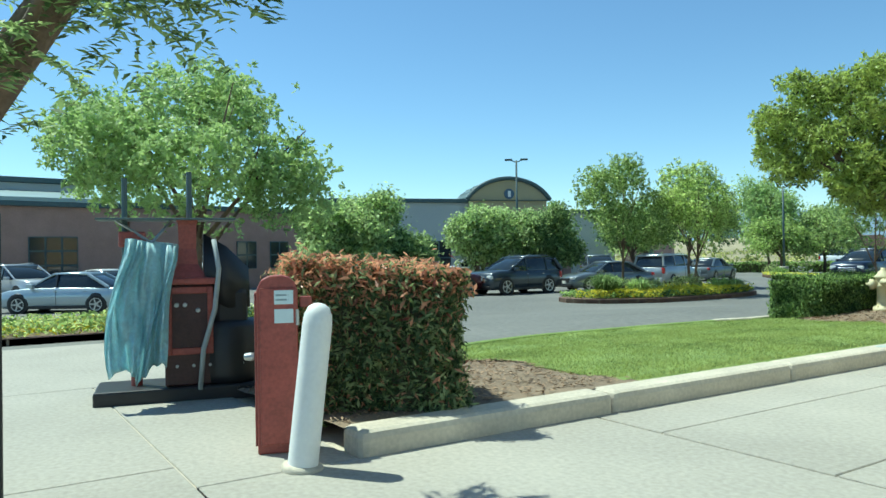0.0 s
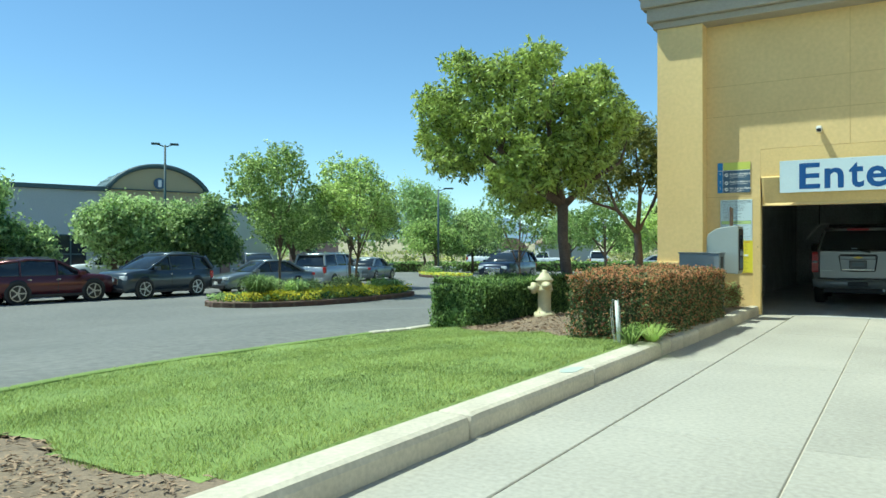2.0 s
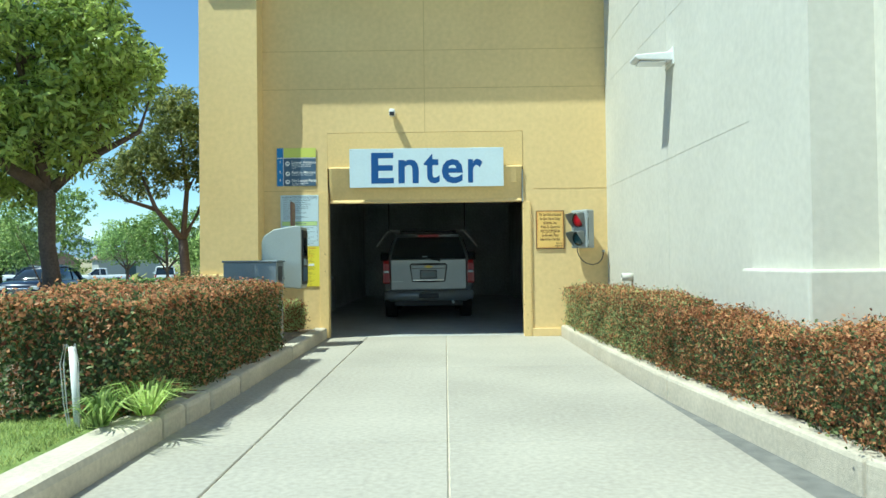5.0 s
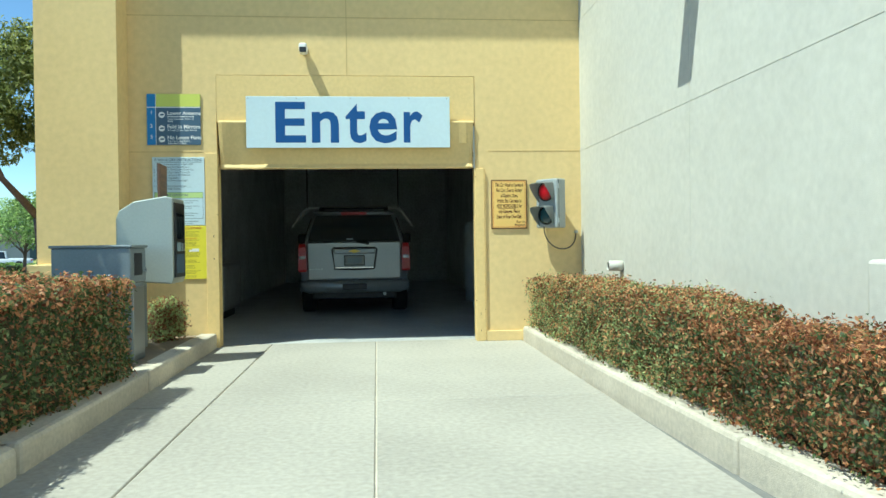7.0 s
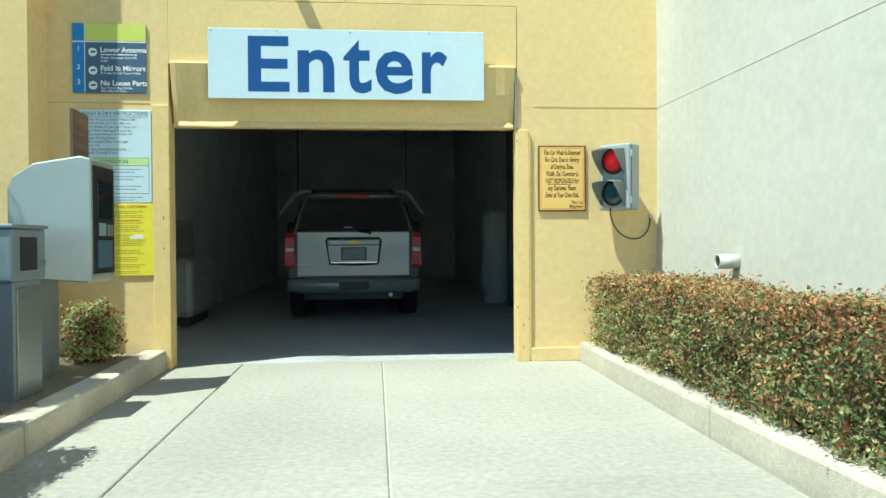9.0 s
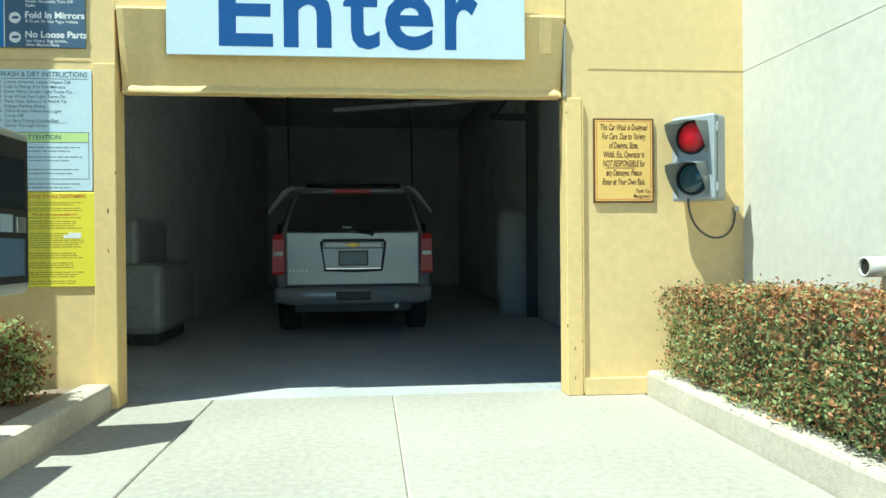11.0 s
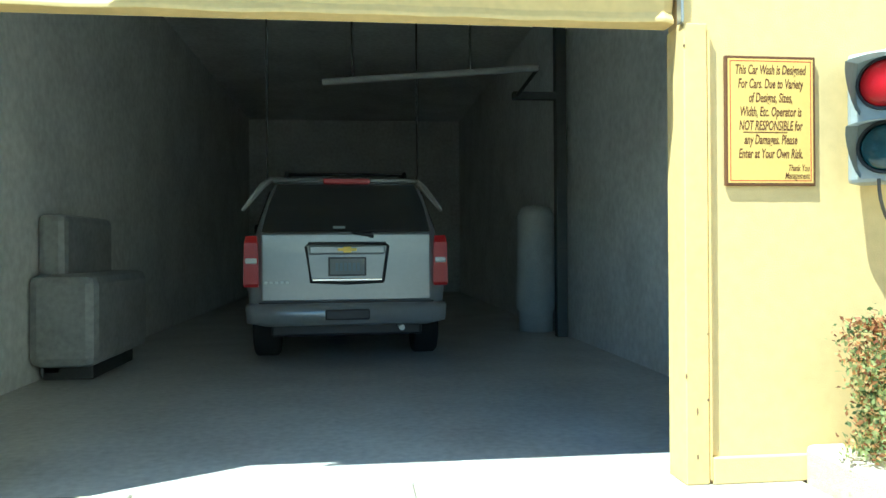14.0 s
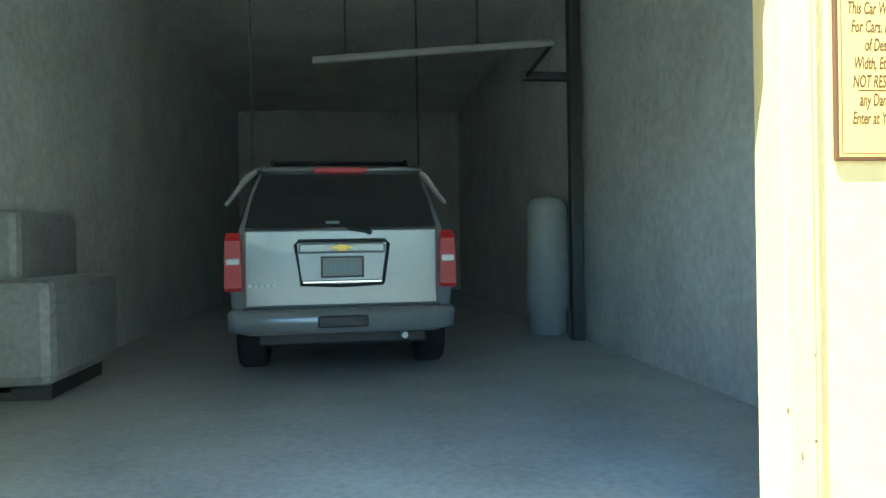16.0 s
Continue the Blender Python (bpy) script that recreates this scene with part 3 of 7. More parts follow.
def wall_with_hole(x0, x1, z1, hx0, hx1, hz, y0, y1):
    bm = box(x0, hx0, y0, y1, -0.2, z1)
    box(hx1, x1, y0, y1, -0.2, z1, 0, bm)
    return box(hx0, hx1, y0, y1, hz, z1, 0, bm)


front = struct("wall_front", wall_with_hole(W_L + 0.06, W_R, TOP + 0.6, -1.505, 1.505, 3.157, 0.0, 0.16), STUCCO, "yellow stucco wall with the wash entrance", "wall")
struct("wall_left", box(W_L + 0.06, W_L + 0.36, 0.16, 18, -0.2, TOP + 0.6), STUCCO, "yellow stucco side wall", "wall")
struct("wall_back", box(W_L + 0.36, W_R, 17.7, 18, -0.2, TOP + 0.6), STUCCO, "plain end wall of the wash", "wall")
struct("roof", box(W_L + 0.06, 9.0, 0.16, 18, TOP + 0.45, TOP + 0.6), CORNICE, "flat roof of the wash", "roof")
struct("pilaster", box(W_L, -2.49, -0.36, 0.0, -0.05, TOP), STUCCO, "yellow stucco corner pilaster", "pilaster")
struct("pilaster_base", box(W_L - 0.09, -2.45, -0.42, 0.0, -0.1, 1.0, 0.012), STUCCO, "wider yellow stucco base of the pilaster", "pilaster")
for k, (z0, z1, out_by) in enumerate([(TOP, TOP + 0.13, 0.42), (TOP + 0.13, TOP + 0.40, 0.52), (TOP + 0.40, TOP + 0.62, 0.62), (TOP + 0.62, TOP + 0.72, 0.70)]):
    struct("cornice_band", box(W_L - out_by + 0.35, W_R, -out_by, 0.3, z0 + 0.002, z1, 0.015), CORNICE, "weathered beige moulded cornice", "cornice")
# stucco joints, cut as fine shadow lines
JOINT = mat("joint_shadow_bead", (0.58, 0.41, 0.18), 0.9, 0, 0.1)
JOINT_W = mat("joint_bead_grey", (0.575, 0.55, 0.475), 0.9, 0, 0.1)


def joint(name, x0, x1, y, z0, z1, material=None):
    return struct(name, box(x0, x1, y - 0.003, y + 0.01, z0, z1), material or JOINT, "narrow control joint in the stucco", "joint")


for z in (2.262, 3.83, 4.42):
    if z < 3:
        joint("joint_line", -2.49, -1.66, 0, z, z + 0.009)
        joint("joint_line", 1.66, W_R, 0, z, z + 0.009)
    else:
        joint("joint_line", -2.49, W_R, 0, z, z + 0.009)
joint("joint_line", -0.004, 0.005, 0, 3.16, TOP)

# entrance: header with hood, jamb casings
header = struct("header_panel", box(-1.501, 1.501, -0.006, 0.14, 2.602, 3.150, 0.002), STUCCO_TRIM, "yellow painted header panel over the entrance", "header")
hood_profile = [(0.04, 2.073), (0.145, 2.073), (0.145, 2.60), (-0.008, 2.625), (-0.046, 2.615), (-0.052, 2.60), (0.006, 2.36), (0.064, 2.125), (0.04, 2.09)]
bm = side_prism(hood_profile, -1.478, 1.482, 0.004)
bmesh.ops.subdivide_edges(bm, edges=[e for e in bm.edges if abs(e.verts[0].co.y - e.verts[1].co.y) > 2], cuts=70, use_grid_fill=True)
for v in bm.verts:
    if v.co.x < 0.08 and abs(v.co.y) < 1.46:
        dent = noise.noise((v.co.y * 2.3, v.co.z * 2.0, 3.0)) * 0.016 + noise.noise((v.co.y * 7.0, v.co.z * 4.0, 9.0)) * 0.007
        v.co.x -= 0.004 + abs(dent)
        v.co.z += noise.noise((v.co.y * 3.1, 0.0, 5.0)) * 0.010 * (v.co.z < 2.2)
    if v.co.x < 0.0 and v.co.y > 1.30:
        v.co.x -= 0.03 * (v.co.y - 1.30) / 0.18 * max(0.0, math.sin((v.co.z - 2.25) * 9))
bm.transform(Matrix(((0, 1, 0, 0), (1, 0, 0, 0), (0, 0, 1, 0), (0, 0, 0, 1))))
bmesh.ops.reverse_faces(bm, faces=bm.faces[:])
hood = struct("door_hood", bm, STUCCO_TRIM, "dented yellow metal hood of the roll-up door", "hood")
for sx in (-1, 1):
    struct("jamb", box(sx * 1.497 - (0.14 if sx < 0 else 0), sx * 1.497 + (0.11 if sx > 0 else 0), -0.022, 0.165, 0.0, 2.25 if sx < 0 else 2.06, 0.006), STUCCO_TRIM, "yellow painted jamb casing, chipped at its edge", "jamb")
struct("jamb_strip", box(1.609, 1.617, -0.026, 0.0, 0.02, 2.03), STUCCO_TRIM, "narrow metal edge strip", "trim")
struct("wall_foot", box(1.62, 2.1, -0.03, 0.0, 0.0, 0.12, 0.006), STUCCO, "low stucco foot of the wall", "wall")
struct("hood_bracket", box(1.484, 1.497, -0.030, 0.02, 2.06, 2.56, 0.003), STEEL, "small grey steel bracket", "bracket")

# ---- white wall on the other side of the drive ----
struct("wall_right", box(W_R, 9.0, -5.45, 0.16, -0.2, 9.0), WHITE_STUCCO, "off-white stucco wall", "wall")
struct("wall_right_pier", box(W_R - 0.03, 9.0, -6.44, -5.45, -0.2, 9.0), WHITE_STUCCO, "off-white stucco corner pier", "wall")
struct("wall_right_set_back", box(3.20, 9.0, -14.0, -6.44, -0.2, 9.0), WHITE_STUCCO, "off-white stucco wall set back", "wall")
struct("wall_right_plinth", box(W_R - 0.10, 3.30, -6.52, -5.40, -0.2, 1.06, 0.02), WHITE_STUCCO, "wider stucco plinth of the corner pier", "wall")
for z, ya, yb in ((2.262, -5.44, 0), (3.83, -5.44, 0), (4.42, -5.44, 0), (4.75, -6.4, -5.46)):
    struct("joint_line", box(W_R - 0.032 if ya < -6 else W_R - 0.002, W_R + 0.01, ya, yb, z, z + 0.004), JOINT_W, "narrow control joint in the stucco", "joint")
for y in (-3.15,):
    struct("joint_line", box(W_R - 0.002, W_R + 0.01, y, y + 0.006, 0.1, 4.42), JOINT_W, "faint upright joint in the stucco", "joint")
struct("joint_line", box(3.197, 3.21, -14, -6.45, 4.1, 4.112), JOINT_W, "narrow control joint in the stucco", "joint")
struct("soil_strip", prism([(2.15, -0.01), (2.17, -2.6), (2.24, -5.2), (2.42, -7.8), (3.0, -9.75), (4.3, -11.1), (3.3, -11.1), (3.3, -0.01)], -0.1, 0.11), SOIL, "soil strip below the clipped hedge", "soil")

# ---- inside the wash ----
struct("floor", box(-3.0, W_R, 0.2, 17.7, -0.16, -0.005), BAY_FLOOR, "wet dark concrete floor of the wash bay", "floor")
struct("wall_bay_left", box(-3.0, -2.6, 0.16, 17.7, -0.1, 4.4), DARK_WALL, "dim wet pale wall of the wash bay", "wall")
struct("wall_bay_right", box(2.6, W_R, 0.16, 17.7, -0.1, 4.4), DARK_WALL, "dim wet pale wall of the wash bay", "wall")
struct("wall_bay_end", box(-2.6, 2.6, 15.5, 15.7, -0.1, 4.4), DARK_WALL, "dim closed exit door of the wash bay", "wall")
struct("ceiling", box(-3.0, W_R, 0.16, 17.7, 4.3, 4.45), DARK_WALL, "dim ceiling of the wash bay", "ceiling")

# chipped paint and rust on the jambs and the hood's lower edge
CHIP = mat("rusty_chip", (0.22, 0.12, 0.06), 0.8, 0, 0.4, 20, 80)
chip_rng = random.Random(61)
for k in range(9):
    sx = 1 if k % 3 else -1
    z, w, hh = chip_rng.uniform(0.08, 2.0), chip_rng.uniform(0.003, 0.007), chip_rng.uniform(0.005, 0.02)
    x = sx * (1.499 + chip_rng.choice((0.0, 0.0, 0.05, 0.10)))
    pts_ = [(x + w * math.cos(a) * chip_rng.uniform(0.6, 1.2), z + hh * math.sin(a) * chip_rng.uniform(0.6, 1.2)) for a in (0, 0.9, 1.8, 2.7, 3.6, 4.5, 5.4)]
    struct("paint_chip", side_prism(pts_, -0.0235, -0.021), CHIP, "small rusty chip in the jamb paint", "paint chip")

# ---- vehicles ----
def loft(stations, bm=None, cap=True):
    """A skin through cross-sections, each a list of (y, z) for one half; x is given first. Mirrored about y = 0."""
    bm = bm or bmesh.new()
    rings = []
    for x, half in stations:
        ring = [bm.verts.new((x, y, z)) for y, z in half] + [bm.verts.new((x, -y, z)) for y, z in reversed(half)]
        rings.append(ring)
    n = len(rings[0])
    for a, b in zip(rings, rings[1:]):
        for k in range(n):
            bm.faces.new((a[k], b[k], b[(k + 1) % n], a[(k + 1) % n]))
    if cap:
        bm.faces.new(rings[0]), bm.faces.new(rings[-1][::-1])
    bmesh.ops.recalc_face_normals(bm, faces=bm.faces[:])
    return bm


def wheel(parent, x, y, r, w=0.22):
    t = part("wheel", lathe([(0.0, -w / 2), (r * 0.92, -w / 2), (r, -w / 2 + 0.03), (r, w / 2 - 0.03), (r * 0.92, w / 2), (r * 0.72, w / 2), (r * 0.70, w / 2 - 0.07), (0.0, w / 2 - 0.08)], 28), RUBBER, parent, "black rubber tyre", True)
    t.matrix_basis = pose(x, y, r, 90, 0, 0)
    bm = lathe([(r * 0.69, w / 2 - 0.03), (r * 0.72, w / 2 + 0.004), (r * 0.65, w / 2 + 0.002), (r * 0.63, w / 2 - 0.03)], 24)
    join(bm, lathe([(r * 0.17, w / 2 - 0.06), (r * 0.15, w / 2), (0.0, w / 2 + 0.004)], 12))
    for s in range(5):
        box(0.03, r * 0.67, -0.03, 0.03, w / 2 - 0.05, w / 2 - 0.005, 0.008, b2 := bmesh.new(), 1)
        join(bm, b2, Matrix.Rotation(2 * math.pi * s / 5, 4, "Z"))
    rim = part("rim", bm, RIM, t, "silver alloy rim")
    t.matrix_basis = pose(x, y, r, 90 if y < 0 else -90, 0, 0)
    return t


def car(name, paint, label, category, L, W, H, kind, m, group="", far=False):
    """A road vehicle, its nose to +x. kind: sedan, suv, van, pickup."""
    t = thing(name, m, label, category, group)
    h = W / 2
    belt = H * (0.63 if kind != "sedan" else 0.64)
    hood = H * (0.625 if kind in ("suv", "pickup") else 0.52 if kind == "van" else 0.60)
    tall = kind in ("suv", "pickup")
    r = 0.39 if kind in ("suv", "pickup") else 0.32
    z0 = 0.24 if kind in ("suv", "pickup") else 0.18

    def sec(wide, top, low=z0):
        return [(wide * 0.80, low), (wide * 0.98, low + 0.10), (wide, low + (top - low) * 0.55), (wide * 0.965, top - 0.05), (wide * 0.88, top)]

    body = [(-L / 2, sec(h * 0.80, belt * 0.90, z0 + 0.1)), (-L / 2 + 0.10, sec(h * 0.93, belt * 0.97)), (-L / 2 + 0.45, sec(h, belt * (0.97 if kind == "sedan" else 1.0))),
            (0, sec(h, belt)), (L * 0.16, sec(h, belt * 0.99)), (L * 0.25, sec(h, hood * 1.03)), (L / 2 - 0.55, sec(h * 0.98, hood * (1.0 if tall else 0.95))), (L / 2 - 0.16, sec(h * 0.92, hood * (0.94 if tall else 0.84))), (L / 2 - 0.03, sec(h * 0.84, hood * (0.84 if tall else 0.70), z0 + 0.04)), (L / 2 + 0.02, sec(h * 0.74, hood * (0.70 if tall else 0.58), z0 + 0.1))]
    part("body", loft(body), paint, t, "", True)
    # greenhouse: roof in paint, glass all round
    if kind == "sedan":
        gx = [-L * 0.37, -L * 0.20, L * 0.06, L * 0.22]
    elif kind == "van":
        gx = [-L * 0.492, -L * 0.455, L * 0.14, L * 0.37]
    elif kind == "pickup":
        gx = [-L * 0.10, -L * 0.08, L * 0.10, L * 0.22]
    else:
        gx = [-L * 0.49, -L * 0.41, L * 0.02, L * 0.26]
    wb, wt_ = h * 0.92, h * (0.70 if kind == "sedan" else 0.77)

    def gsec(top, wide):
        return [(wb, belt - 0.06), (wb * 0.995, belt), (wide, top - 0.06), (wide * 0.9, top - 0.005), (wide * 0.3, top)]

    drop = 0.09 if kind == "suv" else 0.0
    gl = loft([(gx[0], gsec(belt + 0.02, wb * 0.98)), (gx[1], gsec(H - 0.05 - drop, wt_)), ((gx[1] + gx[2]) / 2, gsec(H - 0.02, wt_ * 1.02)), (gx[2], gsec(H - 0.05, wt_)), (gx[3], gsec(belt + 0.02, wb * 0.95))])
    part("glass", gl, GLASS_DARK, t, "dark tinted windows", True)
    roof = loft([(gx[1] - 0.09, [(wt_ * 1.02, H - 0.12 - drop), (wt_ * 1.0, H - 0.055 - drop), (wt_ * 0.6, H - 0.022 - drop)]), (gx[1] * 0.6, [(wt_ * 1.04, H - 0.08 - drop * 0.4), (wt_ * 1.02, H - 0.03 - drop * 0.4), (wt_ * 0.6, H - drop * 0.4)]), ((gx[1] + gx[2]) / 2, [(wt_ * 1.05, H - 0.07), (wt_ * 1.03, H - 0.02), (wt_ * 0.6, H + 0.012)]), (gx[2] + 0.04, [(wt_ * 1.02, H - 0.10), (wt_ * 1.0, H - 0.045), (wt_ * 0.6, H - 0.012)])])
    part("roof", roof, paint, t, "", True)
    # pillars between the panes
    xs = [0.02 * L] if kind != "van" else [0.05 * L, -0.2 * L]
    if kind in ("suv",):
        xs.append(-0.26 * L)
    for x in xs:
        for s in (-1, 1):
            part("pillar", tube([(x - 0.02, s * wb * 1.005, belt - 0.02), (x, s * wt_ * 1.03, H - 0.07)], 0.035, 6), paint if kind != "sedan" else BLACK, t)
    for s in (-1, 1):
        part("front_pillar", tube([(gx[3], s * wb * 0.97, belt), (gx[2], s * wt_ * 1.02, H - 0.07)], 0.035, 6), paint, t)
        part("rear_pillar", tube([(gx[0], s * wb * 0.99, belt), (gx[1], s * wt_ * 1.02, H - 0.07 - drop)], 0.09 if kind == "suv" else 0.06, 8), paint, t)
        part("headlight", box(L / 2 - 0.36, L / 2 + 0.012, s * h * 0.70 - 0.17, s * h * 0.70 + 0.17, hood * 0.66, hood * 0.82, 0.04), CLEAR_LENS, t, "clear headlight")
        tl = 0.32 if kind in ("suv", "van") else 0.14
        part("tail_light", box(-L / 2 + 0.02, -L / 2 + 0.2, s * h * 0.86 - 0.09, s * h * 0.86 + 0.09, belt * 0.92 - tl, belt * 0.92, 0.03), RED_LENS, t, "red tail light")
        mir = part("mirror", box(L * 0.17, L * 0.22, s * (h + 0.10) - 0.09, s * (h + 0.10) + 0.09, belt - 0.02, belt + 0.13, 0.03), paint, t)
        part("arm", box(L * 0.185, L * 0.205, s * (h + 0.0) - 0.06, s * (h + 0.0) + 0.06, belt - 0.01, belt + 0.03, 0.01), BLACK, mir)
        part("sill", box(-L * 0.28, L * 0.28, s * h * 0.96 - 0.03, s * h * 0.96 + 0.03, z0 - 0.02, z0 + 0.10, 0.02), BLACK, t, "black sill")
        part("door_seam", box(0.015 * L, 0.015 * L + 0.012, s * h - 0.004 if s > 0 else -h - 0.004, s * h + 0.004 if s > 0 else -h + 0.004, z0 + 0.12, belt - 0.1), BLACK, t)
        for hx in (0.04 * L, -0.18 * L):
            part("door_handle", box(hx - 0.16, hx - 0.02, s * (h - 0.005) - 0.02, s * (h - 0.005) + 0.02, belt * 0.83, belt * 0.83 + 0.03, 0.008), CHROME if kind == "suv" else paint, t)
        for wx in (L * 0.305, -L * 0.285):
            arch = lathe([(r + 0.07, -0.09), (r + 0.07, 0.0), (r + 0.02, 0.012)], 24)
            a = part("wheel_arch", arch, BLACK, t, "black wheel arch", True)
            a.matrix_basis = pose(wx, s * (h - 0.012), r + 0.02, -90 * s, 0, 0)
            wheel(t, wx, s * (h - 0.10), r)
    part("grille", box(L / 2 - 0.10, L / 2 + 0.035, -h * 0.48, h * 0.48, hood * 0.50, hood * 0.74, 0.03), CHROME if kind in ("suv", "pickup") else BLACK, t, "front grille")
    part("front_bumper", box(L / 2 - 0.16, L / 2 + 0.05, -h * 0.78, h * 0.78, z0 + 0.02, z0 + 0.20, 0.05), BLACK, t, "dark front bumper")
    part("rear_bumper", box(-L / 2 - 0.03, -L / 2 + 0.2, -h * 0.86, h * 0.86, z0 + 0.06, z0 + 0.30, 0.06), paint, t)
    part("number_plate", box(L / 2 - 0.005, L / 2 + 0.06, -0.16, 0.16, z0 + 0.2, z0 + 0.34, 0.004), WHITE_PAINT, t, "blank pale number plate")
    if kind in ("suv", "van"):
        for s in (-1, 1):
            part("roof_rail", tube([(gx[1] + 0.2, s * wt_ * 0.9, H - 0.02 - drop * 0.6), (gx[1] + 0.35, s * wt_ * 0.9, H + 0.035 - drop * 0.4), (gx[2] - 0.3, s * wt_ * 0.9, H + 0.05), (gx[2] - 0.2, s * wt_ * 0.9, H)], 0.018, 6), STEEL, t, "grey roof rail")
    return t


def car_paint(name, col, metal=0.4):
    return mat(name, col, 0.28, metal, 0.05, 2, 30, coat=0.6)


NAVY = car_paint("dark_navy_car_paint", (0.05, 0.065, 0.08))
NAVY_DARK = car_paint("deep_navy_car_paint", (0.012, 0.02, 0.04))
CHARCOAL = car_paint("charcoal_car_paint", (0.16, 0.19, 0.21))
SILVER = car_paint("silver_car_paint", (0.45, 0.48, 0.50))
SILVER_BLUE = car_paint("pale_blue_car_paint", (0.42, 0.50, 0.55))
MAROON = car_paint("maroon_car_paint", (0.10, 0.02, 0.024))
WHITE_CAR = car_paint("white_car_paint", (0.72, 0.74, 0.74), 0.0)


def stand(x, y, hx, hy):
    return pose(x, y, ground_z(x, y) - 0.03, 0, 0, math.degrees(math.atan2(hy, hx)))


PARKED = "vehicles in the car park"
car("suv", NAVY, "dark navy SUV with roof rails on the asphalt", "car", 4.5, 1.95, 1.80, "suv", stand(-25.7, 4.9, 0.05, -1.0), PARKED)
car("sedan", CHARCOAL, "charcoal grey sedan behind the planted island", "car", 4.7, 1.86, 1.47, "sedan", stand(-24.75, 10.0, -0.24, -0.97), PARKED)
car("minivan", SILVER, "silver minivan seen from behind", "car", 5.0, 1.95, 1.76, "van", stand(-26.5, 16.85, -0.25, 0.97), PARKED)
car("sedan", CHARCOAL, "small dark grey sedan beyond the minivan", "car", 4.6, 1.8, 1.45, "sedan", stand(-28.45, 23.2, -0.25, 0.97), PARKED)
car("suv", MAROON, "dark red SUV waiting on the asphalt", "car", 4.6, 1.88, 1.62, "suv", stand(-26.4, 0.5, 0.1, 1.0), PARKED)
car("suv", MAROON, "dark red crossover behind another red car", "car", 4.6, 1.85, 1.55, "suv", stand(-27.2, -4.4, -0.45, -0.89), PARKED)
car("suv", NAVY_DARK, "large dark navy SUV with a chrome grille", "car", 5.5, 2.04, 1.92, "suv", stand(-20.1, 26.2, 0.116, -0.993), PARKED)
car("van", WHITE_CAR, "white panel van far off in the car park", "van", 4.6, 1.8, 1.85, "van", stand(-25.3, 56.5, -0.35, 0.94), PARKED)
car("sedan", MAROON, "red sedan far off in the car park", "car", 4.6, 1.8, 1.42, "sedan", stand(-27.6, 39.5, 0.35, -0.93), PARKED)
car("van", WHITE_CAR, "white van standing at the far edge of the car park", "van", 4.9, 1.9, 2.0, "van", stand(-38.5, 58.0, 0.9, 0.3), PARKED)
car("pickup", WHITE_CAR, "white pickup far off by the hedge", "car", 5.2, 1.9, 1.75, "pickup", stand(-33.0, 60.5, -0.9, -0.4), PARKED)
car("sedan", SILVER, "silver sedan far off by the hedge", "car", 4.6, 1.8, 1.42, "sedan", stand(-20.5, 62.0, 0.9, 0.4), PARKED)
car("suv", WHITE_CAR, "white off-roader parked near the shops", "car", 4.4, 1.85, 1.78, "suv", stand(-38.13, 11.04, -0.5, -0.86), PARKED)
car("suv", CHARCOAL, "dark SUV parked behind the sedan", "car", 4.8, 1.9, 1.75, "suv", stand(-32.5, 17.2, 0.8, -0.6), PARKED)
car("sedan", SILVER_BLUE, "pale blue sedan beside the planted island", "car", 4.8, 1.85, 1.47, "sedan", stand(-28.2, -14.2, -0.55, -0.83), PARKED)
car("suv", SILVER, "silver SUV parked near the brick shop", "car", 4.7, 1.9, 1.75, "suv", stand(-35.5, -15.4, 0.9, 0.4), PARKED)
car("suv", WHITE_CAR, "white SUV seen from behind beyond the vacuum station", "car", 4.6, 1.85, 1.70, "suv", stand(-32.4, -8.0, -0.95, 0.25), PARKED)
car("sedan", WHITE_CAR, "white sedan parked near the brick shop", "car", 4.7, 1.85, 1.45, "sedan", stand(-36.5, -11.9, -0.9, -0.4), PARKED)

# ---- the silver-white SUV inside the wash, seen from behind ----
TAIL_ON = glow("lit_tail_lamp", (0.26, 0.01, 0.012), 0.05)
SUV_Y, SUV_X = 3.66, -0.05
TAHOE_PAINT = car_paint("white_silver_car_paint", (0.25, 0.267, 0.272), 0.3)
wash_suv = thing("wash_suv", pose(SUV_X, SUV_Y, 0.0, 0, 0, 91.5) @ Matrix.Scale(0.905, 4), "large silver SUV inside the dark wash bay", "car")
# nose to +x, tail at x = 0
h = 1.0


def vsec(wide, top, low):
    return [(wide * 0.86, low), (wide * 0.97, low + 0.10), (wide, low + 0.35), (wide * 0.995, top - 0.12), (wide * 0.93, top)]


part("body", loft([(0.02, vsec(0.965, 1.30, 0.58)), (0.10, vsec(1.0, 1.32, 0.48)), (0.5, vsec(1.02, 1.33, 0.38)), (2.4, vsec(1.02, 1.31, 0.36)), (3.6, vsec(1.02, 1.26, 0.36)), (4.7, vsec(0.98, 1.14, 0.36)), (5.05, vsec(0.88, 0.98, 0.42))]), TAHOE_PAINT, wash_suv, "", True)


def usec(wb_, wt2, top):
    return [(wb_, 1.24), (wb_, 1.34), (wt2, top - 0.14), (wt2 * 0.94, top - 0.05), (wt2 * 0.6, top)]


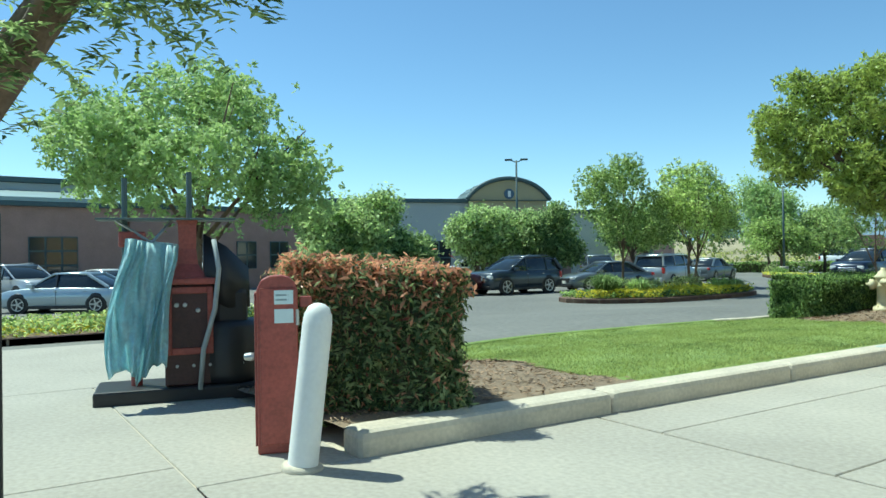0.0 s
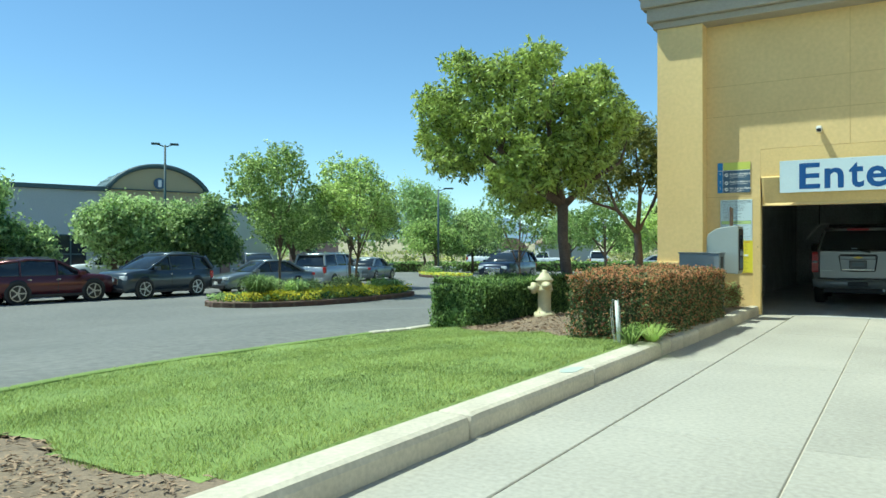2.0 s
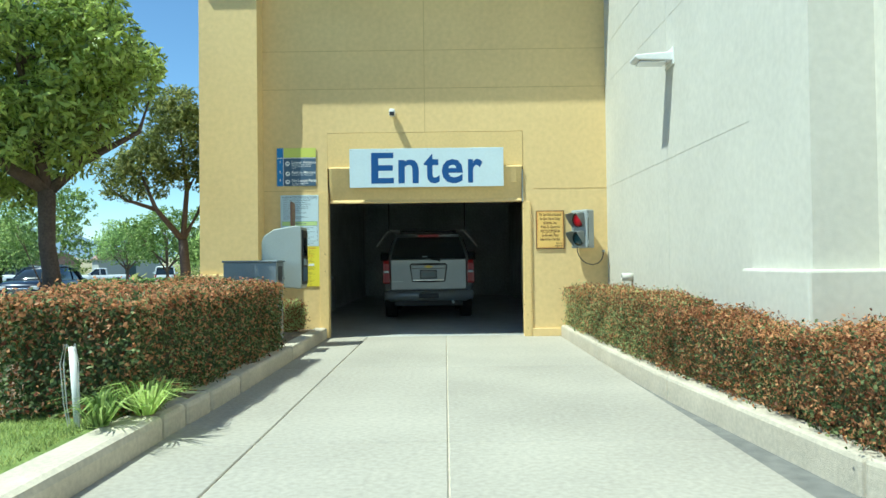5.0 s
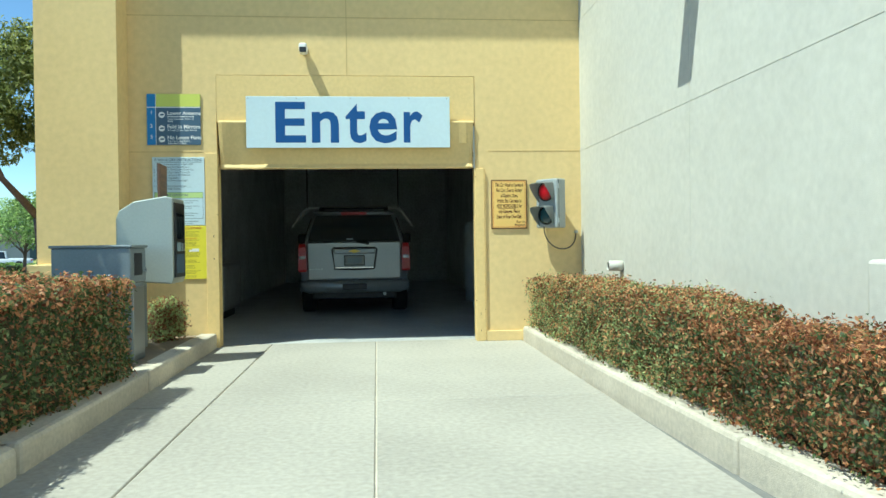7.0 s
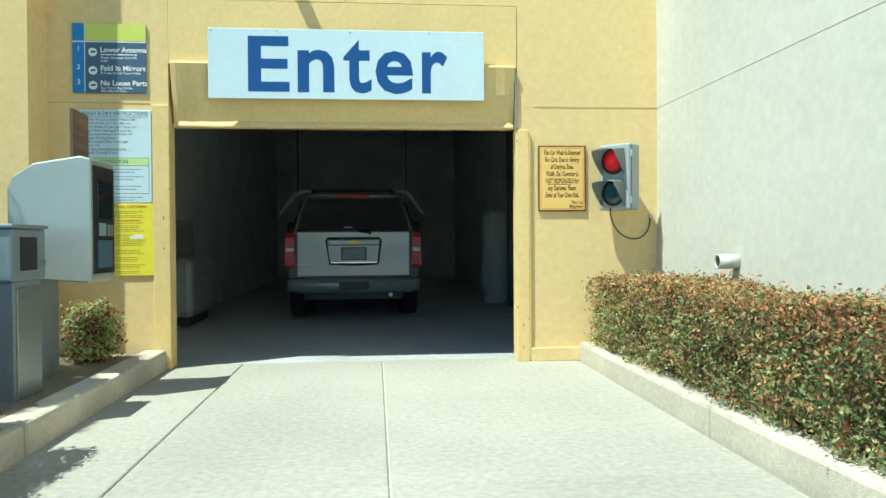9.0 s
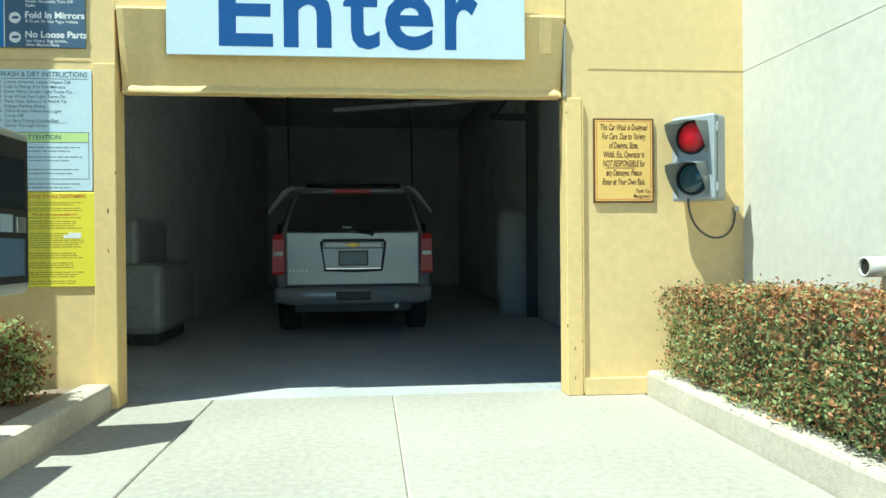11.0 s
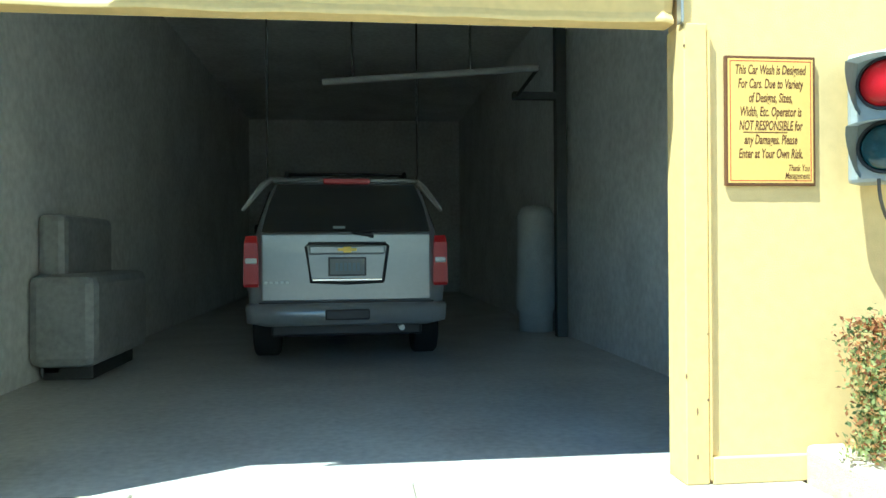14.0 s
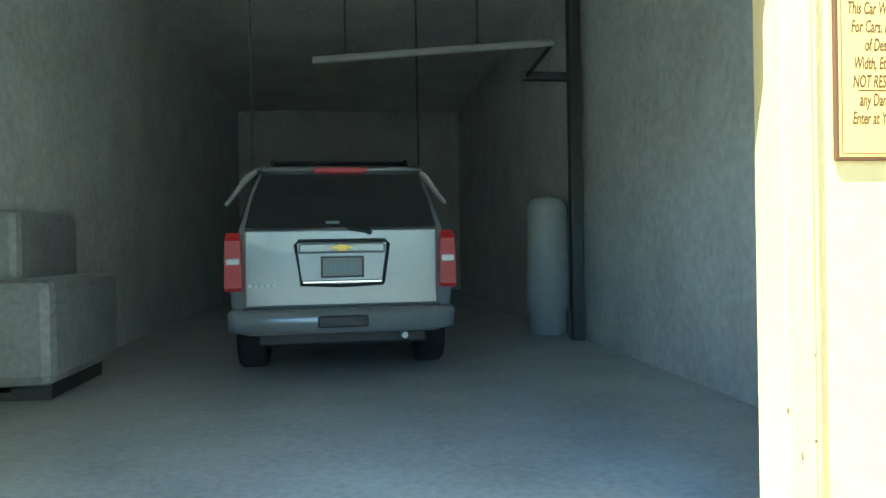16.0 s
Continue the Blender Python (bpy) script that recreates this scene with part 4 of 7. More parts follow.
part("cabin", loft([(0.05, usec(0.905, 0.895, 1.46)), (0.12, usec(0.91, 0.775, 1.87)), (0.26, usec(0.92, 0.765, 1.92)), (1.6, usec(0.93, 0.78, 1.95)), (3.2, usec(0.92, 0.76, 1.90)), (3.9, usec(0.89, 0.86, 1.46))]), TAHOE_PAINT, wash_suv, "", True)
for s in (-1, 1):
    bm = bmesh.new()
    q = [bm.verts.new(v) for v in ((0.45, s * 0.935, 1.40), (3.50, s * 0.93, 1.40), (3.05, s * 0.79, 1.78), (0.5, s * 0.795, 1.80))]
    f = bm.faces.new(q if s < 0 else q[::-1])
    r = bmesh.ops.extrude_face_region(bm, geom=[f])
    bmesh.ops.translate(bm, verts=[v for v in r["geom"] if isinstance(v, bmesh.types.BMVert)], vec=(0, s * 0.012, 0.004))
    bmesh.ops.recalc_face_normals(bm, faces=bm.faces[:])
    part("side_glass", bm, GLASS_DARK, wash_suv, "dark tinted side glass")
    lamp = part("tail_lamp", loft([(0.81, [(0.135, 0.0), (0.135, 0.17)]), (0.84, [(0.15, -0.02), (0.15, 0.17)]), (1.25, [(0.13, -0.02), (0.13, 0.17)]), (1.32, [(0.105, 0.01), (0.105, 0.17)])]), TAIL_ON, wash_suv, "tall red tail lamp, dimly lit")
    for v in lamp.data.vertices:
        zz, yy, xx = v.co
        v.co = (xx - 0.015, s * (0.945 + yy * 0.5), zz)
    part("reverse_lens", box(-0.042, 0.02, s * 0.945 - 0.06, s * 0.945 + 0.06, 1.04, 1.10, 0.012), CLEAR_LENS, lamp, "clear reversing lens")
    wheel(wash_suv, 0.98, s * 0.87, 0.40, 0.27)
    wheel(wash_suv, 3.95, s * 0.87, 0.40, 0.27)
    mir = part("side_mirror", box(3.15, 3.27, s * 1.15 - 0.11, s * 1.15 + 0.11, 1.33, 1.55, 0.04), BLACK, wash_suv, "black side mirror")
    part("arm", box(3.18, 3.24, s * 1.01 - 0.07, s * 1.01 + 0.07, 1.36, 1.41, 0.01), BLACK, mir)
    part("roof_rail", tube([(0.42, s * 0.63, 1.93), (0.55, s * 0.63, 2.0), (2.7, s * 0.63, 2.01), (2.9, s * 0.63, 1.92)], 0.022, 8), BLACK, wash_suv, "black roof rail")
for x in (0.62, 2.2):
    part("cross_bar", tube([(x, -0.63, 1.995), (x, 0.63, 1.995)], 0.018, 8), BLACK, wash_suv, "black roof cross bar")
# tailgate
gate = part("tailgate", box(-0.015, 0.06, -0.855, 0.855, 0.655, 1.35, 0.025), TAHOE_PAINT, wash_suv, "silver-white tailgate")
bm = bmesh.new()
q = [bm.verts.new(v) for v in ((0.0, -0.84, 1.358), (0.0, 0.84, 1.358), (0.04, 0.775, 1.62), (0.095, 0.69, 1.84), (0.095, -0.69, 1.84), (0.04, -0.775, 1.62))]
f = bm.faces.new(q[::-1])
r = bmesh.ops.extrude_face_region(bm, geom=[f])
bmesh.ops.translate(bm, verts=[v for v in r["geom"] if isinstance(v, bmesh.types.BMVert)], vec=(-0.018, 0, 0.0))
bmesh.ops.triangulate(bm, faces=[f for f in bm.faces if len(f.verts) > 4])
bmesh.ops.recalc_face_normals(bm, faces=bm.faces[:])
rg = part("rear_glass", bm, GLASS_DARK, wash_suv, "dark tinted rear window")
part("wiper_blade", tube([(-0.035, -0.04, 1.352), (-0.035, -0.32, 1.366), (-0.032, -0.62, 1.362)], [0.008, 0.014, 0.006], 6), BLACK, rg, "rear wiper")
part("wiper_arm", tube([(-0.03, -0.24, 1.312), (-0.05, -0.24, 1.327), (-0.045, -0.05, 1.345)], [0.03, 0.026, 0.012], 8), BLACK, rg)
part("sticker", box(-0.0205, -0.018, 0.02, 0.14, 1.39, 1.415), SIGN_GREY, rg, "small pale sticker")
surround = bmesh.new()
join(surround, tube([(-0.02, -0.36, 0.855), (-0.022, -0.41, 1.21), (-0.022, -0.38, 1.24), (-0.022, 0.38, 1.24), (-0.022, 0.41, 1.21), (-0.02, 0.36, 0.855), (-0.02, 0.0, 0.84), (-0.02, -0.36, 0.855)], 0.016, 8))
part("plate_surround", surround, BLACK, gate, "dark outlined plate recess")
part("gate_handle", box(-0.06, -0.01, -0.38, 0.38, 1.13, 1.222, 0.018), TAHOE_PAINT, gate, "silver bar above the plate")
part("lower_bar", box(-0.05, -0.01, -0.35, 0.35, 0.862, 0.89, 0.008), CHROME, gate, "bright bar below the plate")
plate = part("number_plate", box(-0.032, -0.012, -0.17, 0.17, 0.925, 1.09, 0.004), mat("plate_grey", (0.25, 0.27, 0.26), 0.5), gate, "blank grey number plate in dark frame")
plate_rim = bmesh.new()
for y0, y1, z0, z1 in ((-0.19, 0.19, 0.913, 0.928), (-0.19, 0.19, 1.087, 1.102), (-0.19, -0.172, 0.928, 1.087), (0.172, 0.19, 0.928, 1.087)):
    box(-0.038, -0.02, y0, y1, z0, z1, 0, plate_rim)
part("plate_frame", plate_rim, BLACK, plate)
bars = bmesh.new()
for k in range(6):
    box(-0.0335, -0.031, -0.125 + k * 0.043, -0.097 + k * 0.043, 0.965, 1.045, 0, bars)
part("plate_bars", bars, SIGN_GREY, plate, "plain dark bars")
bm = box(-0.075, -0.055, -0.095, 0.095, 1.163, 1.193, 0.006)
box(-0.075, -0.055, -0.04, 0.04, 1.145, 1.21, 0.006, bm)
part("badge", bm, mat("gold_badge", (0.55, 0.38, 0.08), 0.35, 0.7, 0.1), gate, "plain gold badge shape")
for k in range(5):
    part("model_bar", box(-0.022, -0.012, 0.58 + k * 0.052, 0.61 + k * 0.052, 0.84, 0.865, 0.003, segs=1), STEEL, gate)
part("gate_seam", box(-0.02, 0.03, -0.87, 0.87, 0.638, 0.656), BLACK, gate)
bump = part("rear_bumper", loft([(-0.13, [(0.60, 0.45), (0.90, 0.47), (0.94, 0.59), (0.88, 0.62)]), (-0.05, [(0.80, 0.42), (0.985, 0.46), (1.0, 0.61), (0.96, 0.64)]), (0.30, [(0.92, 0.42), (1.02, 0.46), (1.025, 0.63), (0.97, 0.655)])]), TAHOE_PAINT, wash_suv, "silver-white rear bumper", True)
part("hitch_cover", box(-0.145, -0.09, -0.22, 0.22, 0.48, 0.585, 0.015), BLACK, bump, "black hitch cover")
part("high_brake_light", box(0.02, 0.10, -0.235, 0.235, 1.845, 1.895, 0.012), TAIL_ON, wash_suv, "red brake light strip")
part("spoiler", loft([(0.03, [(0.66, 1.862), (0.68, 1.875), (0.62, 1.895)]), (0.30, [(0.74, 1.87), (0.76, 1.90), (0.7, 1.935)])]), TAHOE_PAINT, wash_suv, "", True)
part("exhaust", tube([(0.0, -0.55, 0.38), (0.7, -0.55, 0.40)], 0.03, 8), STEEL, wash_suv)
part("underbody", box(0.25, 4.8, -0.78, 0.78, 0.28, 0.47, 0.03), BLACK, wash_suv, "dark underbody")

# ---- vegetation by the wash ----
rng = random.Random(5)
hedge("clipped_hedge", [(-2.62, -6.75), (-1.72, -6.55), (-1.62, -2.75), (-2.55, -2.75)], 0.12, 0.93, L_HEDGE2, "clipped photinia hedge with red young leaves beside the kerb", 21, 4800, 0.039, "oval", L_RED, 0.66, 0.03, 0.4)
hedge("clipped_hedge", [(-5.48, -5.38), (-4.65, -5.12), (-4.0, -2.9), (-5.2, -2.7)], -0.08, 0.70, L_HEDGE, "shaggy green hedge of fine blades beside the hydrant", 22, 9500, 0.062, "lance", None, 0, 0.045, shaggy=True)
hedge("clipped_hedge", [(2.14, -0.28), (2.21, -4.5), (2.78, -4.5), (2.77, -0.28)][::-1], 0.19, 0.76, L_HEDGE2, "clipped hedge with coppery young leaves along the white wall", 23, 9800, 0.029, "oval", L_COPPER, 0.62, 0.035, 0.5)
hedge("clipped_hedge", [(2.21, -4.52), (2.47, -8.2), (3.15, -8.2), (3.12, -4.52)][::-1], 0.19, 0.69, L_HEDGE2, "clipped coppery hedge in front of the corner pier", 24, 9000, 0.030, "oval", L_COPPER, 0.78, 0.04, 0.65)
hedge("clipped_hedge", [(-2.48, -15.74), (-1.78, -14.69), (-2.85, -14.33), (-3.50, -15.42)], 0.05, 1.15, L_HEDGE2, "tall photinia hedge with red tips beside the bollard", 25, 4400, 0.074, "long", L_RED_TALL, 0.66, 0.042)
bush = thing("small_bush", Matrix.Translation((-1.96, -0.57, 0.12)), "small rounded bush between pay kiosk and wall", "bush")
stems = bmesh.new()
for k in range(7):
    tube([(0, 0, -0.05), (0.08 * math.cos(k * 0.9), 0.08 * math.sin(k * 0.9), 0.18), (0.15 * math.cos(k * 0.9), 0.17 * math.sin(k * 0.9), 0.38)], [0.012, 0.009, 0.004], 6, stems)
part("stems", stems, BARK, bush, "thin brown stems")
for k, (name_, m_, per_, lb_) in enumerate((("foliage", L_HEDGE2, 420, "old green leaves"), ("young_foliage", L_COPPER, 300, "young coppery red leaves"))):
    p_, o_ = clumps([((0, 0, 0.25), (0.2, 0.23, 0.25), 1.0), ((0.06, -0.06, 0.36), (0.13, 0.14, 0.15), 0.4), ((-0.07, 0.08, 0.33), (0.13, 0.13, 0.14), 0.4)], per_, 270 + k, 0.03, 6)
    leaves(name_, p_, o_, 0.034, "oval", m_, bush, 275 + k, lb_)

tub = thing("tub", pose(-4.50, -13.56, 0.03, 0, 0, 30), "weathered teal-grey open tub behind the tall hedge", "tub")
shell = bmesh.new()
for (r0, z0), (r1, z1) in zip([(0.22, 0.0), (0.30, 0.58), (0.34, 0.60), (0.33, 0.64)], [(0.30, 0.58), (0.34, 0.60), (0.33, 0.64), (0.29, 0.62)]):
    lo_, hi_ = ([shell.verts.new((sx * q, sy * q, z)) for sx, sy in ((-1, -1), (1, -1), (1, 1), (-1, 1))] for q, z in ((r0, z0), (r1, z1)))
    for k in range(4):
        shell.faces.new((lo_[k], lo_[(k + 1) % 4], hi_[(k + 1) % 4], hi_[k]))
bmesh.ops.remove_doubles(shell, verts=shell.verts[:], dist=0.001)
bmesh.ops.solidify(shell, geom=shell.faces[:], thickness=0.015)
part("shell", shell, TUB_PLASTIC, tub)
part("bottom", box(-0.21, 0.21, -0.21, 0.21, 0.0, 0.03), TUB_PLASTIC, tub)

# the broad olive-green tree on the island
limbs = [([(0, 0, -0.1), (0.02, -0.02, 0.6), (-0.04, -0.10, 1.3), (-0.02, -0.14, 1.95)], [0.14, 0.105, 0.095, 0.10]),
         ([(-0.02, -0.14, 1.95), (-0.4, -0.5, 2.25), (-0.9, -0.9, 2.9), (-1.3, -1.2, 3.6)], [0.085, 0.07, 0.05, 0.02]),
         ([(-0.02, -0.14, 1.90), (0.35, 0.0, 2.3), (0.6, 0.1, 3.0), (0.7, 0.2, 3.7)], [0.07, 0.052, 0.036, 0.015]),
         ([(-0.02, -0.14, 1.95), (-0.1, -0.3, 2.6), (-0.2, -0.4, 3.4), (-0.1, -0.3, 4.3)], [0.075, 0.06, 0.04, 0.02]),
         ([(-0.4, -0.5, 2.25), (-0.9, -0.8, 2.6), (-1.5, -1.2, 3.1)], [0.05, 0.035, 0.015]),
         ([(0.35, 0.0, 2.3), (0.9, 0.3, 2.7), (1.1, 0.3, 3.3)], [0.05, 0.03, 0.015]),
         ([(-0.9, -0.9, 2.9), (-0.8, -0.7, 3.6), (-0.7, -0.7, 4.2)], [0.04, 0.03, 0.012]),
         ([(-0.2, -0.4, 3.4), (0.4, 0.0, 3.9)], [0.035, 0.012])]
crown_rng = random.Random(8)
lobes = []
for u, w, r_ in ((-2.45, 3.85, 0.40), (-2.5, 3.2, 0.38), (-2.2, 2.72, 0.34), (-1.95, 4.35, 0.40), (-1.9, 3.55, 0.48), (-1.4, 4.15, 0.46), (-1.3, 3.2, 0.46), (-1.2, 2.55, 0.34), (-0.85, 4.35, 0.46), (-0.65, 3.65, 0.52), (-0.45, 4.6, 0.36), (-0.7, 2.85, 0.46),
                 (-0.3, 2.45, 0.34), (0.0, 4.05, 0.46), (0.1, 3.25, 0.44), (0.45, 4.2, 0.38), (0.55, 3.55, 0.40), (0.7, 3.0, 0.30), (0.4, 2.75, 0.30), (0.95, 3.5, 0.30), (-1.7, 2.75, 0.3), (-0.15, 2.9, 0.36), (-0.75, 2.3, 0.32), (0.2, 2.38, 0.28), (-1.15, 2.2, 0.26), (-0.35, 2.12, 0.26), (-0.85, 2.02, 0.24)):
    u, w = u * 0.96, w - 0.1 * smooth_step(3.3, 4.5, w)
    deep = 1.3 * math.sqrt(max(0.1, 1 - ((u + 0.9) / 1.9) ** 2))
    for v in (-0.75, 0.0, 0.75):
        d = deep * (v + crown_rng.uniform(-0.25, 0.25))
        rr_ = r_ * crown_rng.uniform(0.76, 1.08)
        lobes.append(((u * 0.9 - d * 0.43, u * 0.43 + d * 0.9, w + crown_rng.uniform(-0.16, 0.16)), (rr_, rr_, rr_ * 0.8), (rr_ / 0.45) ** 2))
tree("tree", (-4.43, -2.44, 0.12), limbs, lobes, 104, 0.118, "lance", L_MAIN, "broad olive-green tree with a leaning forked trunk on the island", 31, r_clump=None, n_in=10, bark=BARK_RED)
limbs = [([(0, 0, -0.1), (0.0, 0.0, 1.0), (-0.05, 0.0, 1.6)], [0.13, 0.10, 0.09]), ([(-0.05, 0, 1.6), (-0.5, -0.2, 2.2), (-0.8, -0.3, 3.0)], [0.065, 0.045, 0.02]), ([(-0.05, 0, 1.6), (0.3, 0.1, 2.3), (0.7, 0.1, 3.3)], [0.065, 0.045, 0.02]),
         ([(-0.05, 0, 1.6), (0.0, 0.1, 2.6), (-0.1, 0.0, 3.9)], [0.06, 0.045, 0.015]), ([(-0.5, -0.2, 2.2), (-1.1, -0.2, 2.4), (-1.5, -0.2, 2.7)], [0.045, 0.03, 0.012]), ([(0.0, 0.1, 2.6), (0.4, 0.0, 3.2), (0.5, 0.0, 3.9)], [0.04, 0.03, 0.012])]
lobes = [((-0.1, 0, 3.5), (0.8, 0.8, 0.85), 1.0), ((0.6, 0.1, 3.2), (0.5, 0.5, 0.7), 0.5), ((-0.7, -0.2, 3.0), (0.65, 0.6, 0.6), 0.5), ((0.8, 0.1, 2.5), (0.4, 0.4, 0.45), 0.22), ((-1.2, -0.2, 2.8), (0.5, 0.5, 0.45), 0.25), ((-0.1, 0, 4.2), (0.6, 0.6, 0.45), 0.35)]
tree("tree", (-4.86, 3.32, 0.05), limbs, lobes, 700, 0.11, "lance", L_SECOND, "sparser brown-green tree beside the yellow wall", 32, r_clump=None, n_in=8, bark=BARK_RED)

# leaning tree over the apron with feathery drooping fronds
NEAR = 0.7
apron_tree = thing("tree", Matrix.Translation((-2.09, -18.54, 0.0)), "leaning tree with drooping feathery leaves over the apron", "tree")
bm = bmesh.new()
for path, radii in (([(0, 0, -0.1), (0.15, 0.5, 1.0), (0.5, 1.2, 2.1), (0.8, 1.8, 3.1), (1.3, 2.4, 4.0)], [0.24, 0.19, 0.17, 0.15, 0.08]), ([(0.8, 1.8, 3.1), (1.4, 2.3, 3.35), (2.0, 2.6, 3.3)], [0.06, 0.035, 0.012]), ([(0.65, 1.5, 2.6), (1.2, 1.7, 3.0), (1.8, 1.9, 3.2)], [0.06, 0.035, 0.012]),
                    ([(0.8, 1.8, 3.1), (0.3, 2.6, 3.9), (0.0, 3.2, 4.5)], [0.1, 0.06, 0.02]), ([(1.3, 2.4, 4.0), (2.1, 2.8, 4.5)], [0.07, 0.02])):
    tube([(x * NEAR, y * NEAR, z * NEAR + (0.38 if z > 0 else 0)) for x, y, z in path], [q * NEAR for q in radii], 10, bm)
part("trunk", bm, BARK, apron_tree, "", True)
frond_rng = np.random.default_rng(34)
fp, fo = [], []


def frond(start, way, length):
    d = np.array(way, float)
    d /= np.linalg.norm(d)
    side = np.cross(d, (0, 0, 1))
    side /= np.linalg.norm(side)
    for k in range(11):
        t_ = (k + 1) / 11
        p = np.array(start) + d * length * t_ + np.array((0, 0, -0.55 * length * t_ * t_))
        for sgn in (-1, 1):
            fp.append(p + side * sgn * 0.045 + np.array((0, 0, -0.03)))
            fo.append(side * sgn * 0.4 + np.array((0, 0, 1.0)))


for k in range(290):
    c_ = ((1.95, 2.5, 3.25), (1.5, 2.0, 3.15), (1.0, 2.1, 3.5), (1.6, 2.5, 3.9), (0.6, 2.2, 3.9), (0.75, 1.35, 2.75), (0.3, 3.0, 4.3))[k % 7]
    st = np.array(c_) + frond_rng.normal(0, 0.2, 3)
    frond(st, (frond_rng.normal(0.3, 1), frond_rng.normal(0.1, 1), frond_rng.uniform(-0.4, 0.5)), frond_rng.uniform(0.3, 0.5))
leaves("crown", np.array(fp) * NEAR + np.array((0, 0, 0.38)), np.array(fo), 0.12 * NEAR, "long", L_PISTACHE, apron_tree, 35, "", 0.35)

# ---- planted islands of the car park ----
def planted(name, points, label, seed):
    k = kerb(name, arc_line(points + [points[0]], 3), 0.16, 0.15, KERB_RED, label, ground_z, 0.025)
    inner = prism(arc_line(points + [points[0]], 3)[:-1], ground_z(*points[0]) - 0.1, ground_z(*points[0]) + 0.13)
    struct("island_soil", inner, SOIL, "soil of the planted island", "soil")


ISLE_A = [(-18.9, 1.9), (-17.6, 2.4), (-16.5, 4.4), (-16.3, 7.5), (-16.7, 10.6), (-17.6, 11.2), (-19.6, 9.0), (-20.4, 5.0), (-20.0, 2.6)]
planted("kerb_island", ISLE_A, "faded red kerb round a planted island", 1)
ISLE_B = [(-16.6, -21), (-16.6, -14.5), (-16.6, -9.6), (-17.4, -8.6), (-19.6, -8.8), (-20.2, -14), (-19.8, -21)]
ISLE_C = [(-29.5, 30.3), (-27.8, 28.6), (-25.2, 27.6), (-23.9, 27.8), (-24.0, 28.6), (-26.8, 30.0), (-29.0, 31.2)]
planted("kerb_island_small", ISLE_C, "pale kerb round a small planted island", 3)
planted("kerb_island_far", ISLE_B, "faded red kerb round a planted island", 2)


def in_isle(poly):
    return lambda x, y: in_poly(x, y, poly)


zi = lambda x, y: -0.66 + 0.12
FLOWERS = lambda x, y: in_poly(x, y, ISLE_A) and (y > 6.0 or (x > -18.6 and y > 2.0 and math.sin(x * 5) * math.sin(y * 4) > -0.2))
scatter_on("flower_bed", 6500, FLOWERS, -21, -16, 1.5, 11.5, zi, 0.12, "oval", L_FLOWER, "low yellow flowers on the planted island", "flowers", 41, 1.0, 0.9, 0.36)
scatter_on("ground_cover", 5000, in_isle(ISLE_A), -21, -16, 1.5, 11.5, zi, 0.14, "oval", L_HEDGE, "low green ground cover", "plants", 42, 0.8, 0.9, 0.24)
scatter_on("flower_bed", 3000, in_isle(ISLE_B), -20.5, -16, -21, -8.5, zi, 0.12, "oval", L_FLOWER, "low yellow flowers on the planted island", "flowers", 43, 1.0, 0.9, 0.28)
scatter_on("ground_cover", 6000, in_isle(ISLE_B), -20.5, -16, -21, -8.5, zi, 0.15, "oval", L_BRIGHT, "low green ground cover", "plants", 44, 0.8, 0.9, 0.35)


scatter_on("flower_bed", 1800, in_isle(ISLE_C), -29.6, -23.8, 27.5, 31.3, zi, 0.17, "oval", L_FLOWER, "pale yellow flowers on the small island", "flowers", 45, 1.0, 0.9, 0.2)
scatter_on("ground_cover", 1200, in_isle(ISLE_C), -29.6, -23.8, 27.5, 31.3, zi, 0.18, "oval", L_BRIGHT, "low green ground cover", "plants", 46, 0.8, 0.9, 0.2)


def tuft(name, x, y, r, hgt, n, material, label, seed, z=None):
    """A tuft of long arching leaves."""
    base = ground_z(x, y) + 0.1 if z is None else z
    rr = np.random.default_rng(seed)
    t = thing(name, Matrix.Translation((x, y, base)), label, "plant")
    bm = bmesh.new()
    for k in range(n):
        a, b, s = rr.uniform(0, 6.28), rr.uniform(0.15, 1.0), rr.uniform(0.7, 1.15)
        d = Vector((math.cos(a), math.sin(a), 0))
        w = Vector((-d.y, d.x, 0)) * min(0.018, 0.036 * hgt)
        p0 = d * r * 0.15 * rr.uniform(0, 1)
        p1, p2 = p0 + d * r * 0.5 * b + Vector((0, 0, hgt * 0.75 * s)), p0 + d * r * b * 1.1 + Vector((0, 0, hgt * (1.0 - 0.45 * b) * s))
        v = [bm.verts.new(q) for q in (p0 - w, p0 + w, p1 + w * 0.8, p1 - w * 0.8, p2)]
        bm.faces.new(v[:4]), bm.faces.new((v[3], v[2], v[4]))
    part("leaves", bm, material, t)
    return t


